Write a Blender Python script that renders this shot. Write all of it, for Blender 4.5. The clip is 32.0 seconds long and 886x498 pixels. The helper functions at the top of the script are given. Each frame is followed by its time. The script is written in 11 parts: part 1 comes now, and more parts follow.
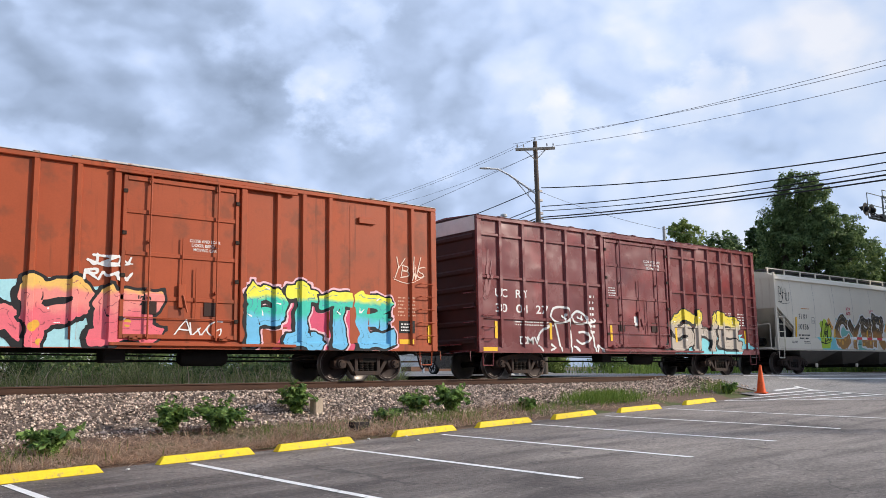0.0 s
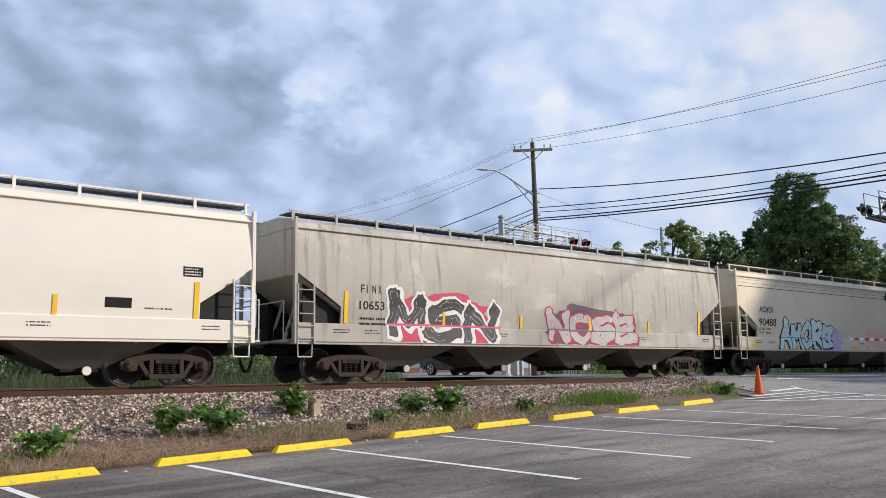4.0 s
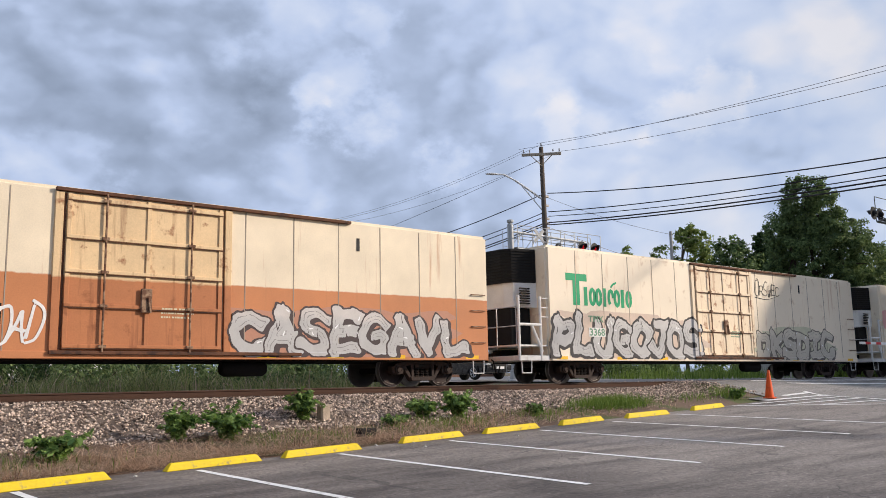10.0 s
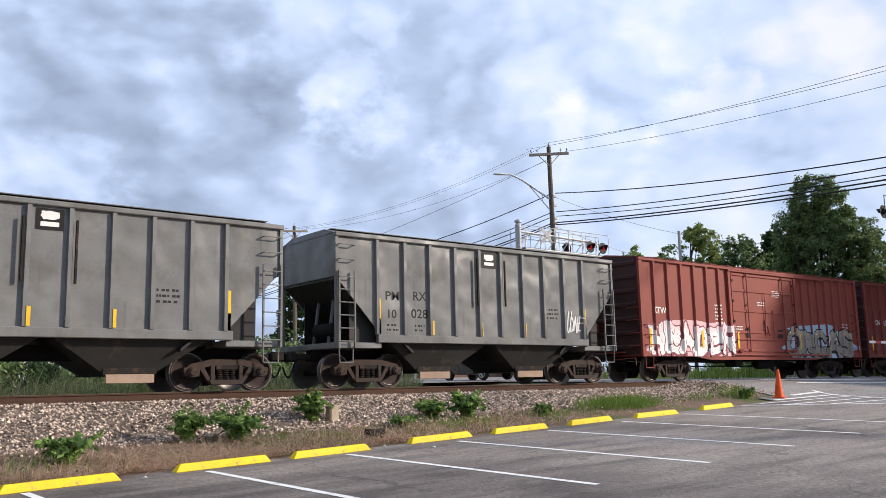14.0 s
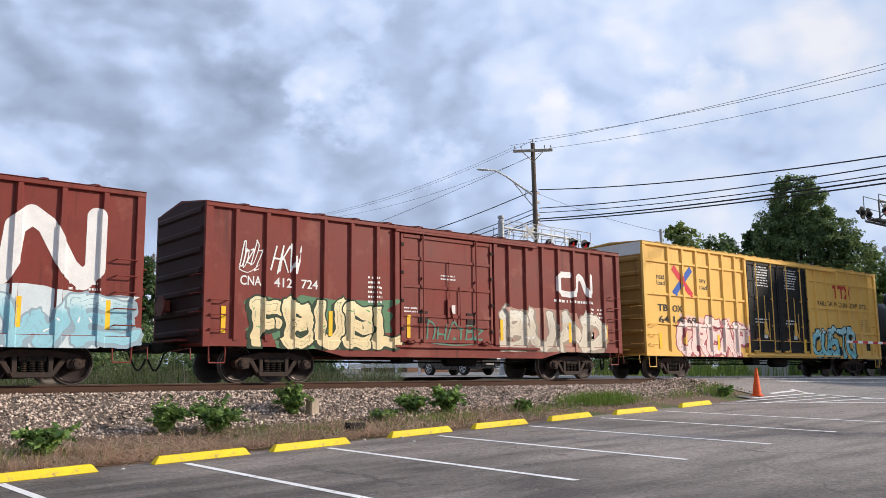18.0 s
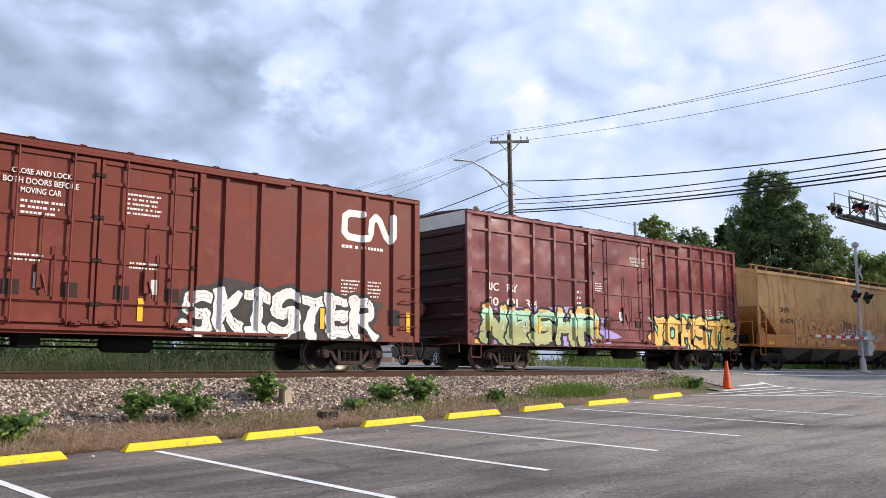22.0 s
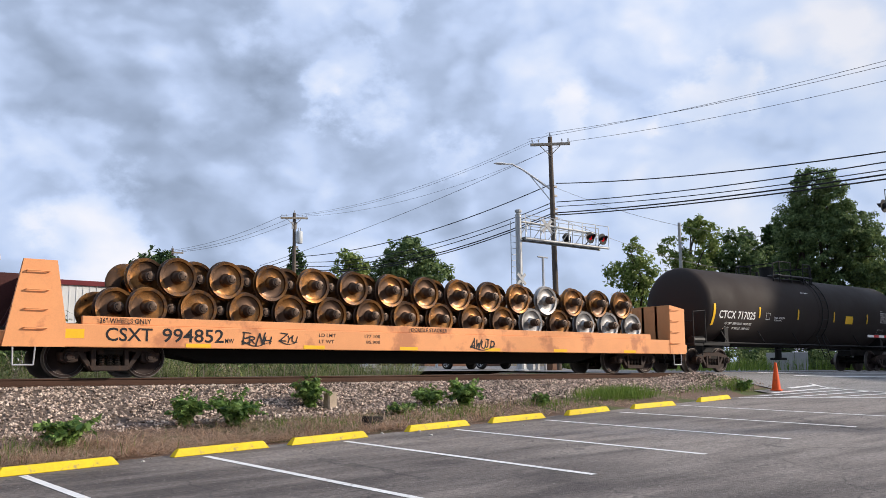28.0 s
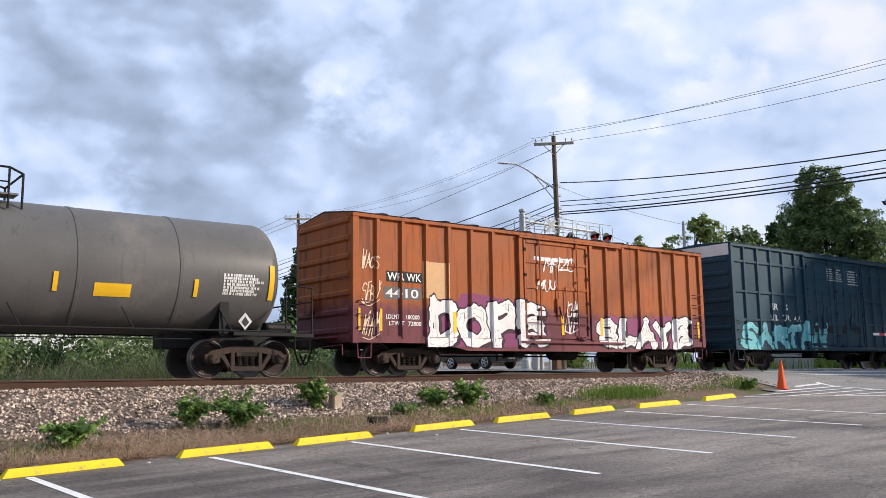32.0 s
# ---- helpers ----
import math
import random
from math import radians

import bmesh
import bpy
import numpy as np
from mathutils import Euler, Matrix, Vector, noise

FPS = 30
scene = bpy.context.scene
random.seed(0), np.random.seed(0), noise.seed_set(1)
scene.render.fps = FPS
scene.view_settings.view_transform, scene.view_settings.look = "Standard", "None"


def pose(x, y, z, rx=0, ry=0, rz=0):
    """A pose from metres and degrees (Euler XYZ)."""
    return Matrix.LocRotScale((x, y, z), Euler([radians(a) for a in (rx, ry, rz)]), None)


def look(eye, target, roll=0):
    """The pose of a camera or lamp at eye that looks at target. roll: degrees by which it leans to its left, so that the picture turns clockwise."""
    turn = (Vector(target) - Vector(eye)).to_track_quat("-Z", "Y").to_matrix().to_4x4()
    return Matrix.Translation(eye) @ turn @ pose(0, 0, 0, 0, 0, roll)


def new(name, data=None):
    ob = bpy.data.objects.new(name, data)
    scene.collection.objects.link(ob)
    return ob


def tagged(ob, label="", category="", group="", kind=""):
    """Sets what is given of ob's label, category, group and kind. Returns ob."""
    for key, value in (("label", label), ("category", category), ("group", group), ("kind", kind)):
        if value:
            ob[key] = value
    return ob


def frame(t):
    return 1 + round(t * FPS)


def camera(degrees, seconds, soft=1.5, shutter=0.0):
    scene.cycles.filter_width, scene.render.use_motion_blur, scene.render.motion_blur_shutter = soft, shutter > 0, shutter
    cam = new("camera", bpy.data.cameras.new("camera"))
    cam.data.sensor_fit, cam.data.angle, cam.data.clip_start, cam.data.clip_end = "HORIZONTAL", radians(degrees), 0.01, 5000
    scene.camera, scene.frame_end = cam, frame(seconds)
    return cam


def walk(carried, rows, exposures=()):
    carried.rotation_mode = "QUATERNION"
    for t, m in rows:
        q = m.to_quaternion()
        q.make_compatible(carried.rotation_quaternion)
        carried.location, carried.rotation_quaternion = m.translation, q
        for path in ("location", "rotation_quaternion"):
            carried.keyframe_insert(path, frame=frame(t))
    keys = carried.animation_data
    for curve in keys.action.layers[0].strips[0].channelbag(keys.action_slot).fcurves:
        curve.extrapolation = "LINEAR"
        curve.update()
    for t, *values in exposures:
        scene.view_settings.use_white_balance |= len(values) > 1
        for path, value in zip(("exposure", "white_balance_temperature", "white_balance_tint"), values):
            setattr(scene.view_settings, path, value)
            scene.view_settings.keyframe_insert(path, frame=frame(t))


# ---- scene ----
# Level of the rail tops, and the track's centre line; the train runs towards -x.
RZ, YT = 1.119, 21.19

TURNS = [
    (0, 39.426, 8.489, -0.948), (0.5, 39.394, 8.601, -0.932), (1, 39.366, 8.685, -0.907), (1.5, 39.382, 8.726, -0.933),
    (2, 39.463, 8.707, -1.016), (2.5, 39.560, 8.630, -1.076), (3, 39.617, 8.551, -1.086), (3.5, 39.633, 8.520, -1.079),
    (5.5, 39.330, 8.821, -1.038), (6, 39.337, 8.782, -1.066), (6.5, 39.343, 8.740, -1.085), (7, 39.302, 8.700, -1.082),
    (7.5, 39.196, 8.675, -1.067), (8, 39.081, 8.678, -1.054), (8.5, 39.013, 8.716, -1.054), (9, 38.995, 8.781, -1.070),
    (9.5, 39.000, 8.844, -1.097), (10, 39.004, 8.880, -1.112), (10.5, 38.992, 8.886, -1.093), (11, 38.964, 8.893, -1.048),
    (11.5, 38.917, 8.921, -1.012), (12, 38.845, 8.958, -1.017), (12.5, 38.763, 8.984, -1.080), (13, 38.675, 8.995, -1.168),
    (13.5, 38.575, 8.978, -1.232), (14, 38.486, 8.916, -1.266), (14.5, 38.417, 8.824, -1.267), (16.5, 38.412, 8.743, -1.037),
    (17, 38.547, 8.732, -0.965), (17.5, 38.927, 8.673, -0.829), (18, 39.626, 8.560, -0.632), (18.5, 40.480, 8.433, -0.438),
    (19, 41.206, 8.331, -0.327), (19.5, 41.598, 8.252, -0.289), (20, 41.680, 8.183, -0.241), (20.5, 41.629, 8.122, -0.166),
    (21, 41.565, 8.060, -0.098), (21.5, 41.475, 7.988, -0.071), (22, 41.265, 7.903, -0.100), (22.5, 40.835, 7.796, -0.173),
    (23, 40.185, 7.669, -0.277), (23.5, 39.459, 7.563, -0.381), (24, 38.869, 7.546, -0.439), (24.5, 38.551, 7.636, -0.444),
    (25, 38.476, 7.779, -0.442), (25.5, 38.525, 7.927, -0.471), (27.5, 38.590, 8.238, -0.542), (28, 38.486, 8.183, -0.532),
    (28.5, 38.398, 8.136, -0.542), (29, 38.346, 8.103, -0.553), (29.5, 38.348, 8.084, -0.568), (30, 38.391, 8.076, -0.606),
    (30.5, 38.414, 8.071, -0.667), (31, 38.371, 8.077, -0.722), (31.5, 38.288, 8.117, -0.756), (32, 38.217, 8.187, -0.791),
]
cam = camera(53.74, 32.0, soft=0.7)
walk(cam, [(t, pose(0, 0, 1.118, 90 + pitch, 0, -yaw) @ pose(0, 0, 0, 0, 0, roll)) for t, yaw, pitch, roll in TURNS],
     exposures=[(0.0, 0.1, 6580, 12), (2.0, -0.03, 6580, 12), (6.0, -0.05, 6580, 12), (8.0, -0.07, 6580, 12), (10.0, -0.1, 6800, 14), (12.0, -0.14, 6800, 14), (13.0, -0.12, 6800, 14), (14.0, 0.2, 6700, 13), (17.0, 0.07, 6700, 13), (20.0, 0.12, 6700, 13), (21.0, 0.22, 6700, 13), (23.0, 0.15, 6700, 13), (24.0, 0.0, 6700, 13), (25.0, -0.1, 6700, 13), (26.0, 0.05, 6700, 13), (28.0, 0.04, 6700, 13), (29.0, 0.08, 6700, 13), (30.0, 0.3, 6700, 13), (32.0, 0.16, 6700, 13)])

# ---- sky and sun ----
SUN_TO = Vector((0.70, -0.60, 0.39)).normalized()
SUN_EL = math.asin(SUN_TO.z)
SUN_AZ = math.atan2(SUN_TO.x, SUN_TO.y)


def make_world():
    """A broken cloud deck: grey-blue masses towards the north, brighter and bluer towards the east."""
    w = bpy.data.worlds.new("sky")
    w.use_nodes = True
    scene.world = w
    nt = w.node_tree
    nt.nodes.clear()
    N, L = nt.nodes.new, nt.links.new
    out, bg = N("ShaderNodeOutputWorld"), N("ShaderNodeBackground")
    sky = N("ShaderNodeTexSky")
    sky.sky_type, sky.sun_disc = "NISHITA", False
    sky.sun_elevation, sky.sun_rotation = SUN_EL, SUN_AZ
    gain = N("ShaderNodeVectorMath")
    gain.operation = "SCALE"
    gain.inputs[3].default_value = 0.10
    L(sky.outputs[0], gain.inputs[0])
    co, sep = N("ShaderNodeTexCoord"), N("ShaderNodeSeparateXYZ")
    L(co.outputs["Generated"], sep.inputs[0])

    def calc(op, a, b, c=None):
        n = N("ShaderNodeMath")
        n.operation = op
        for k, v in enumerate((a, b, c)):
            if v is None:
                continue
            if isinstance(v, (int, float)):
                n.inputs[k].default_value = v
            else:
                L(v, n.inputs[k])
        return n.outputs[0]

    # broken clouds seen from the side as well as from below
    deck = N("ShaderNodeMapping")
    deck.inputs["Scale"].default_value = (1.0, 1.0, 1.45)
    L(co.outputs["Generated"], deck.inputs[0])

    def noise_tex(scale, detail, rough, dist, shift):
        mp = N("ShaderNodeMapping")
        mp.inputs["Location"].default_value = shift
        L(deck.outputs[0], mp.inputs[0])
        n = N("ShaderNodeTexNoise")
        n.inputs["Scale"].default_value, n.inputs["Detail"].default_value = scale, detail
        n.inputs["Roughness"].default_value, n.inputs["Distortion"].default_value = rough, dist
        L(mp.outputs[0], n.inputs[0])
        return n.outputs[0]

    def ramp(value, stops):
        r = N("ShaderNodeValToRGB")
        e = r.color_ramp.elements
        while len(e) < len(stops):
            e.new(1)
        for k, (p, c) in zip(e, stops):
            k.position, k.color = p, (*c, 1)
        L(value, r.inputs[0])
        return r.outputs[0]

    big = noise_tex(1.7, 3.0, 0.45, 0.2, (4.1, 1.2, 0.3))
    here = noise_tex(3.0, 9.0, 0.50, 0.1, (6.4, 2.6, 0.6))
    sunward = noise_tex(3.0, 9.0, 0.50, 0.1, (6.4 + 0.032, 2.6 - 0.028, 0.6 + 0.024))
    relief = calc("MULTIPLY", calc("SUBTRACT", here, sunward), 0.7)      # sunlit flanks and shaded undersides of the clouds
    lean = calc("MULTIPLY_ADD", sep.outputs[0], 0.22, calc("MULTIPLY_ADD", sep.outputs[2], 0.25, 0.055))      # heavier in the north
    level = calc("ADD", calc("MULTIPLY_ADD", here, 0.26, lean), calc("MULTIPLY_ADD", big, 0.20, 0.085))

    # heaped tops: rounded cells of several sizes, bent out of shape by a finer noise
    swirl = N("ShaderNodeTexNoise")
    swirl.inputs["Scale"].default_value, swirl.inputs["Detail"].default_value = 5.0, 5.0
    L(deck.outputs[0], swirl.inputs[0])

    def heap(shift):
        bent, cells = N("ShaderNodeVectorMath"), N("ShaderNodeTexVoronoi")
        bent.operation = "MULTIPLY_ADD"
        L(swirl.outputs["Color"], bent.inputs[0])
        bent.inputs[1].default_value = (0.16, 0.16, 0.16)
        mp = N("ShaderNodeMapping")
        mp.inputs["Location"].default_value = shift
        L(deck.outputs[0], mp.inputs[0])
        L(mp.outputs[0], bent.inputs[2])
        L(bent.outputs[0], cells.inputs["Vector"])
        cells.feature = "SMOOTH_F1"
        cells.inputs["Scale"].default_value, cells.inputs["Detail"].default_value = 4.2, 3.0
        cells.inputs["Roughness"].default_value, cells.inputs["Smoothness"].default_value = 0.5, 0.35
        return cells.outputs["Distance"]

    puff, puff_sun = heap((1.4, 6.6, 0.2)), heap((1.42, 6.585, 0.225))
    billow = calc("MULTIPLY_ADD", calc("SUBTRACT", puff_sun, puff), 0.55, calc("MULTIPLY_ADD", puff, -0.20, 0.16))
    level = calc("ADD", calc("ADD", level, relief), billow)

    # single clouds of the deck: bearing and height in degrees, radius, how much brighter or darker; their edges are torn by noise
    tear = N("ShaderNodeTexNoise")
    tear.inputs["Scale"].default_value, tear.inputs["Detail"].default_value, tear.inputs["Roughness"].default_value = 6.5, 9.0, 0.58
    L(deck.outputs[0], tear.inputs[0])
    torn = N("ShaderNodeVectorMath")
    torn.operation = "MULTIPLY_ADD"
    L(tear.outputs["Color"], torn.inputs[0])
    torn.inputs[1].default_value = (0.24, 0.24, 0.24)
    L(co.outputs["Generated"], torn.inputs[2])
    for bearing, height, radius, gain_ in ((19.0, 18.5, 8.0, -0.10), (12.0, 17.5, 5.0, -0.06), (28.0, 18.8, 4.2, -0.10), (22.0, 22.0, 3.5, -0.05), (25.0, 12.0, 9.0, -0.09), (36.5, 13.5, 4.5, -0.11), (37.0, 21.5, 3.5, -0.06), (42.5, 19.5, 3.0, -0.05), (47.0, 13.5, 6.0, -0.09),
                                           (50.0, 20.0, 3.0, -0.07), (61.0, 22.0, 5.0, -0.13), (33.0, 18.0, 3.4, 0.20), (31.0, 16.6, 2.2, 0.12), (40.0, 15.4, 1.9, 0.15), (46.5, 17.2, 2.4, 0.14), (56.0, 18.4, 2.4, 0.18), (28.0, 23.0, 4.0, 0.14), (35.0, 23.5, 2.0, 0.12),
                                           (13.5, 13.6, 2.6, 0.12), (21.0, 14.8, 2.0, 0.08), (17.5, 7.6, 4.2, 0.30), (29.0, 8.2, 3.0, 0.12), (57.0, 15.0, 13.0, 0.10)):
        a, h = radians(bearing), radians(height)
        off, far_ = N("ShaderNodeVectorMath"), N("ShaderNodeMapRange")
        off.operation, far_.interpolation_type = "DISTANCE", "SMOOTHSTEP"
        L(torn.outputs[0], off.inputs[0])
        off.inputs[1].default_value = (math.sin(a) * math.cos(h) + 0.12, math.cos(a) * math.cos(h) + 0.12, math.sin(h) + 0.12)
        for k, v in enumerate((radians(radius) * 1.3, radians(radius) * 0.6, 0.0, gain_)):
            far_.inputs[k + 1].default_value = v
        L(off.outputs["Value"], far_.inputs[0])
        level = calc("ADD", level, far_.outputs[0])
    cloud = ramp(level, [(0.06, (0.20, 0.262, 0.372)), (0.24, (0.30, 0.39, 0.545)), (0.40, (0.40, 0.515, 0.72)), (0.54, (0.52, 0.66, 0.92)), (0.68, (0.64, 0.765, 0.98)), (0.90, (0.88, 0.92, 1.0))])
    cover = ramp(noise_tex(1.1, 5.0, 0.5, 0.3, (0.2, 4.1, 0)), [(0.34, (0.70, 0.70, 0.70)), (0.56, (0.98, 0.98, 0.98))])
    mix = N("ShaderNodeMixRGB")
    L(cover, mix.inputs[0])
    L(gain.outputs[0], mix.inputs[1])
    L(cloud, mix.inputs[2])
    L(mix.outputs[0], bg.inputs[0])
    bg.inputs[1].default_value = 1.0
    L(bg.outputs[0], out.inputs[0])


make_world()
sun = new("sun", bpy.data.lights.new("sun", "SUN"))
sun.data.energy, sun.data.angle, sun.data.color = 4.0, radians(3.0), (1.0, 0.91, 0.78)
sun.matrix_world = look(SUN_TO * 50, (0, 0, 0))



# ---- materials ----
def surface(name, color, rough=0.6, metal=0.0, var=0.15, scale=1.5, fine=30.0, bump=0.1, stain=None, streak=None, spread=0.0, two=None):
    """A worn surface: var lightens and darkens it at two scales; stain = (colour, share, scale); streak = (colour, share)
    runs down the sides; spread varies it from object to object; two = (colour, level, softness) is a second coat above a height."""
    m = bpy.data.materials.new(name)
    m.use_nodes = True
    nt = m.node_tree
    N, L = nt.nodes.new, nt.links.new
    b = nt.nodes["Principled BSDF"]
    b.inputs["Roughness"].default_value, b.inputs["Metallic"].default_value = rough, metal
    b.inputs["Specular IOR Level"].default_value = 0.5 if rough < 0.3 else 0.22
    co = N("ShaderNodeTexCoord")
    base = co.outputs["Object"]

    def tex(s, detail=5.0, stretch=None):
        n = N("ShaderNodeTexNoise")
        n.inputs["Scale"].default_value, n.inputs["Detail"].default_value, n.inputs["Roughness"].default_value = s, detail, 0.6
        src = base
        if stretch:
            mp = N("ShaderNodeMapping")
            mp.inputs["Scale"].default_value = stretch
            L(base, mp.inputs[0])
            src = mp.outputs[0]
        L(src, n.inputs[0])
        return n.outputs[0]

    def fit(v, a, c, lo, hi):
        r = N("ShaderNodeMapRange")
        r.inputs[1].default_value, r.inputs[2].default_value, r.inputs[3].default_value, r.inputs[4].default_value = a, c, lo, hi
        L(v, r.inputs[0])
        return r.outputs[0]

    def mixc(fac, c1, c2, blend="MIX"):
        n = N("ShaderNodeMixRGB")
        n.blend_type = blend
        for v, k in ((fac, 0), (c1, 1), (c2, 2)):
            if isinstance(v, (int, float)):
                n.inputs[k].default_value = v
            elif isinstance(v, tuple):
                n.inputs[k].default_value = (*v, 1)
            else:
                L(v, n.inputs[k])
        return n.outputs[0]

    def math_(op, a, c):
        n = N("ShaderNodeMath")
        n.operation = op
        for v, k in ((a, 0), (c, 1)):
            if isinstance(v, (int, float)):
                n.inputs[k].default_value = v
            else:
                L(v, n.inputs[k])
        return n.outputs[0]

    col = tuple(color)
    if two:
        sep = N("ShaderNodeSeparateXYZ")
        L(base, sep.inputs[0])
        for coat in (two if isinstance(two, list) else [two]):
            wob = math_("MULTIPLY", math_("SUBTRACT", tex(3.0, 4.0), 0.5), coat[2] * 2.5)
            edge = math_("ADD", sep.outputs[2], wob)
            col = mixc(fit(edge, coat[1], coat[1] + coat[2], 0.0, 1.0), col, tuple(coat[0]))
    g1, g2 = tex(scale), tex(fine, 3.0)
    v = math_("ADD", fit(g1, 0.25, 0.75, 1 - var, 1 + var), fit(g2, 0.25, 0.75, -var * 0.5, var * 0.5))
    if spread:
        inf = N("ShaderNodeObjectInfo")
        v = math_("MULTIPLY", v, fit(inf.outputs["Random"], 0, 1, 1 - spread, 1 + spread))
    hue = N("ShaderNodeHueSaturation")
    L(v, hue.inputs["Value"])
    if isinstance(col, tuple):
        hue.inputs["Color"].default_value = (*col, 1)
    else:
        L(col, hue.inputs["Color"])
    col = hue.outputs[0]
    if stain:
        col = mixc(fit(tex(stain[2], 8.0), 0.62 - stain[1] * 0.3, 0.72 - stain[1] * 0.3, 0.0, 0.85), col, tuple(stain[0]))
    if streak:
        col = mixc(fit(tex(1.0, 6.0, (5.0, 5.0, 0.35)), 0.64 - streak[1] * 0.3, 0.80 - streak[1] * 0.3, 0.0, 0.75), col, tuple(streak[0]))
    L(col, b.inputs["Base Color"])
    L(fit(g1, 0.3, 0.7, max(0.05, rough - 0.1), min(1, rough + 0.1)), b.inputs["Roughness"])
    if bump:
        bp = N("ShaderNodeBump")
        bp.inputs["Strength"].default_value, bp.inputs["Distance"].default_value = bump, 0.02
        L(g2, bp.inputs["Height"])
        L(bp.outputs[0], b.inputs["Normal"])
    return m


def glowing(name, color, power):
    m = surface(name, color, 0.3, var=0.03, bump=0)
    b = m.node_tree.nodes["Principled BSDF"]
    b.inputs["Emission Color"].default_value, b.inputs["Emission Strength"].default_value = (*color, 1), power
    return m


PAINTS = {}


def paint(color, rough=0.55):
    """Plain sprayed or stencilled paint, slightly uneven."""
    key = (tuple(round(c, 3) for c in color), rough)
    if key not in PAINTS:
        PAINTS[key] = surface("sprayed_paint", color, rough, var=0.10, scale=2.5, fine=20.0, bump=0.03)
    return PAINTS[key]


# ---- mesh helpers ----
def box(bm, x0, x1, y0, y1, z0, z1, bevel=0.0):
    vs = [bm.verts.new((x, y, z)) for x in (x0, x1) for y in (y0, y1) for z in (z0, z1)]
    fs = [bm.faces.new([vs[i] for i in q]) for q in ((0, 1, 3, 2), (4, 6, 7, 5), (0, 4, 5, 1), (2, 3, 7, 6), (0, 2, 6, 4), (1, 5, 7, 3))]
    if bevel:
        bmesh.ops.bevel(bm, geom=list({e for f in fs for e in f.edges}), offset=bevel, segments=1, affect="EDGES")
    return bm


def rod(bm, a, b, r, n=8, r2=None):
    """A round bar from a to b."""
    a, b = Vector(a), Vector(b)
    m = (b - a).to_track_quat("Z", "Y").to_matrix()
    rings = []
    for p, q in ((a, r), (b, r if r2 is None else r2)):
        rings.append([bm.verts.new(p + m @ Vector((q * math.cos(k * math.tau / n), q * math.sin(k * math.tau / n), 0))) for k in range(n)])
    for k in range(n):
        bm.faces.new((rings[0][k], rings[0][(k + 1) % n], rings[1][(k + 1) % n], rings[1][k]))
    bm.faces.new(rings[0][::-1])
    bm.faces.new(rings[1])
    return bm


def prism(bm, pts, axis, lo, hi):
    """A flat outline pts pushed from lo to hi along an axis; pts are in the other two axes, in their order x, y, z."""
    def at(p, h):
        c = list(p)
        c.insert(axis, h)
        return bm.verts.new(c)
    A, B = [at(p, lo) for p in pts], [at(p, hi) for p in pts]
    n = len(pts)
    for k in range(n):
        bm.faces.new((A[k], A[(k + 1) % n], B[(k + 1) % n], B[k]))
    bm.faces.new(A[::-1])
    bm.faces.new(B)
    return bm


def lathe(bm, profile, n=24, axis="Y", closed=True):
    """Turn (radius, height) points round an axis."""
    rings = []
    for r, h in profile:
        ring = []
        for k in range(n):
            a = k * math.tau / n
            c, s = r * math.cos(a), r * math.sin(a)
            ring.append(bm.verts.new({"X": (h, c, s), "Y": (c, h, s), "Z": (c, s, h)}[axis]))
        rings.append(ring)
    for p, q in zip(rings, rings[1:]):
        for k in range(n):
            bm.faces.new((p[k], p[(k + 1) % n], q[(k + 1) % n], q[k]))
    if closed:
        bm.faces.new(rings[0][::-1])
        bm.faces.new(rings[-1])
    return bm


def mesh_of(name, bm, material, smooth=False):
    bmesh.ops.recalc_face_normals(bm, faces=bm.faces)
    me = bpy.data.meshes.new(name)
    bm.to_mesh(me)
    bm.free()
    me.materials.append(material)
    if smooth:
        me.polygons.foreach_set("use_smooth", [True] * len(me.polygons))
        me.set_sharp_from_angle(angle=radians(35))
    return me


def part(name, bm, material, parent=None, label="", smooth=False, at=None):
    """Link a bmesh, or a ready mesh, as one object under a thing or a part."""
    me = bm if isinstance(bm, bpy.types.Mesh) else mesh_of(name, bm, material, smooth)
    ob = new(name, me)
    ob.parent = parent
    if at is not None:
        ob.matrix_basis = at
    if label:
        ob["label"] = label
    return ob


def thing(name, label, category, group="", kind="", at=None):
    ob = new(name)
    ob.empty_display_size = 0.3
    if at is not None:
        ob.matrix_basis = at
    return tagged(ob, label, category, group, kind)


def raw_mesh(name, verts, faces, material, smooth=False):
    me = bpy.data.meshes.new(name)
    me.from_pydata(verts, [], faces)
    me.materials.append(material)
    if smooth:
        me.polygons.foreach_set("use_smooth", [True] * len(me.polygons))
    return me


def smoothstep(a, b, v):
    t = min(1.0, max(0.0, (v - a) / (b - a)))
    return t * t * (3 - 2 * t)


# ---- ground, car park, road and track ----
CA, SA = 0.99734, 0.07290          # the car park lies at 4.2 degrees to the track


def lot_to_world(X, Y):
    dx, dy = X + 1.382, Y + 13.293
    return dx * CA - dy * SA, dx * SA + dy * CA


def world_to_lot(x, y):
    return x * CA + y * SA - 1.382, -x * SA + y * CA - 13.293


def lot_z(x, y):
    X, Y = world_to_lot(x, y)
    X, Y = max(-60.0, min(60.0, X)), max(-60.0, min(30.0, Y))
    return 0.02809 * (X - 11) + 0.02299 * Y


def paved_z(x, y):
    """The car park, rising to the rails at the level crossing."""
    far = RZ - 0.015 + 0.022 * max(0.0, y - YT - 1.5)
    return lot_z(x, y) * (1 - smoothstep(15.5, 19.6, y)) + far * smoothstep(15.5, 19.6, y)


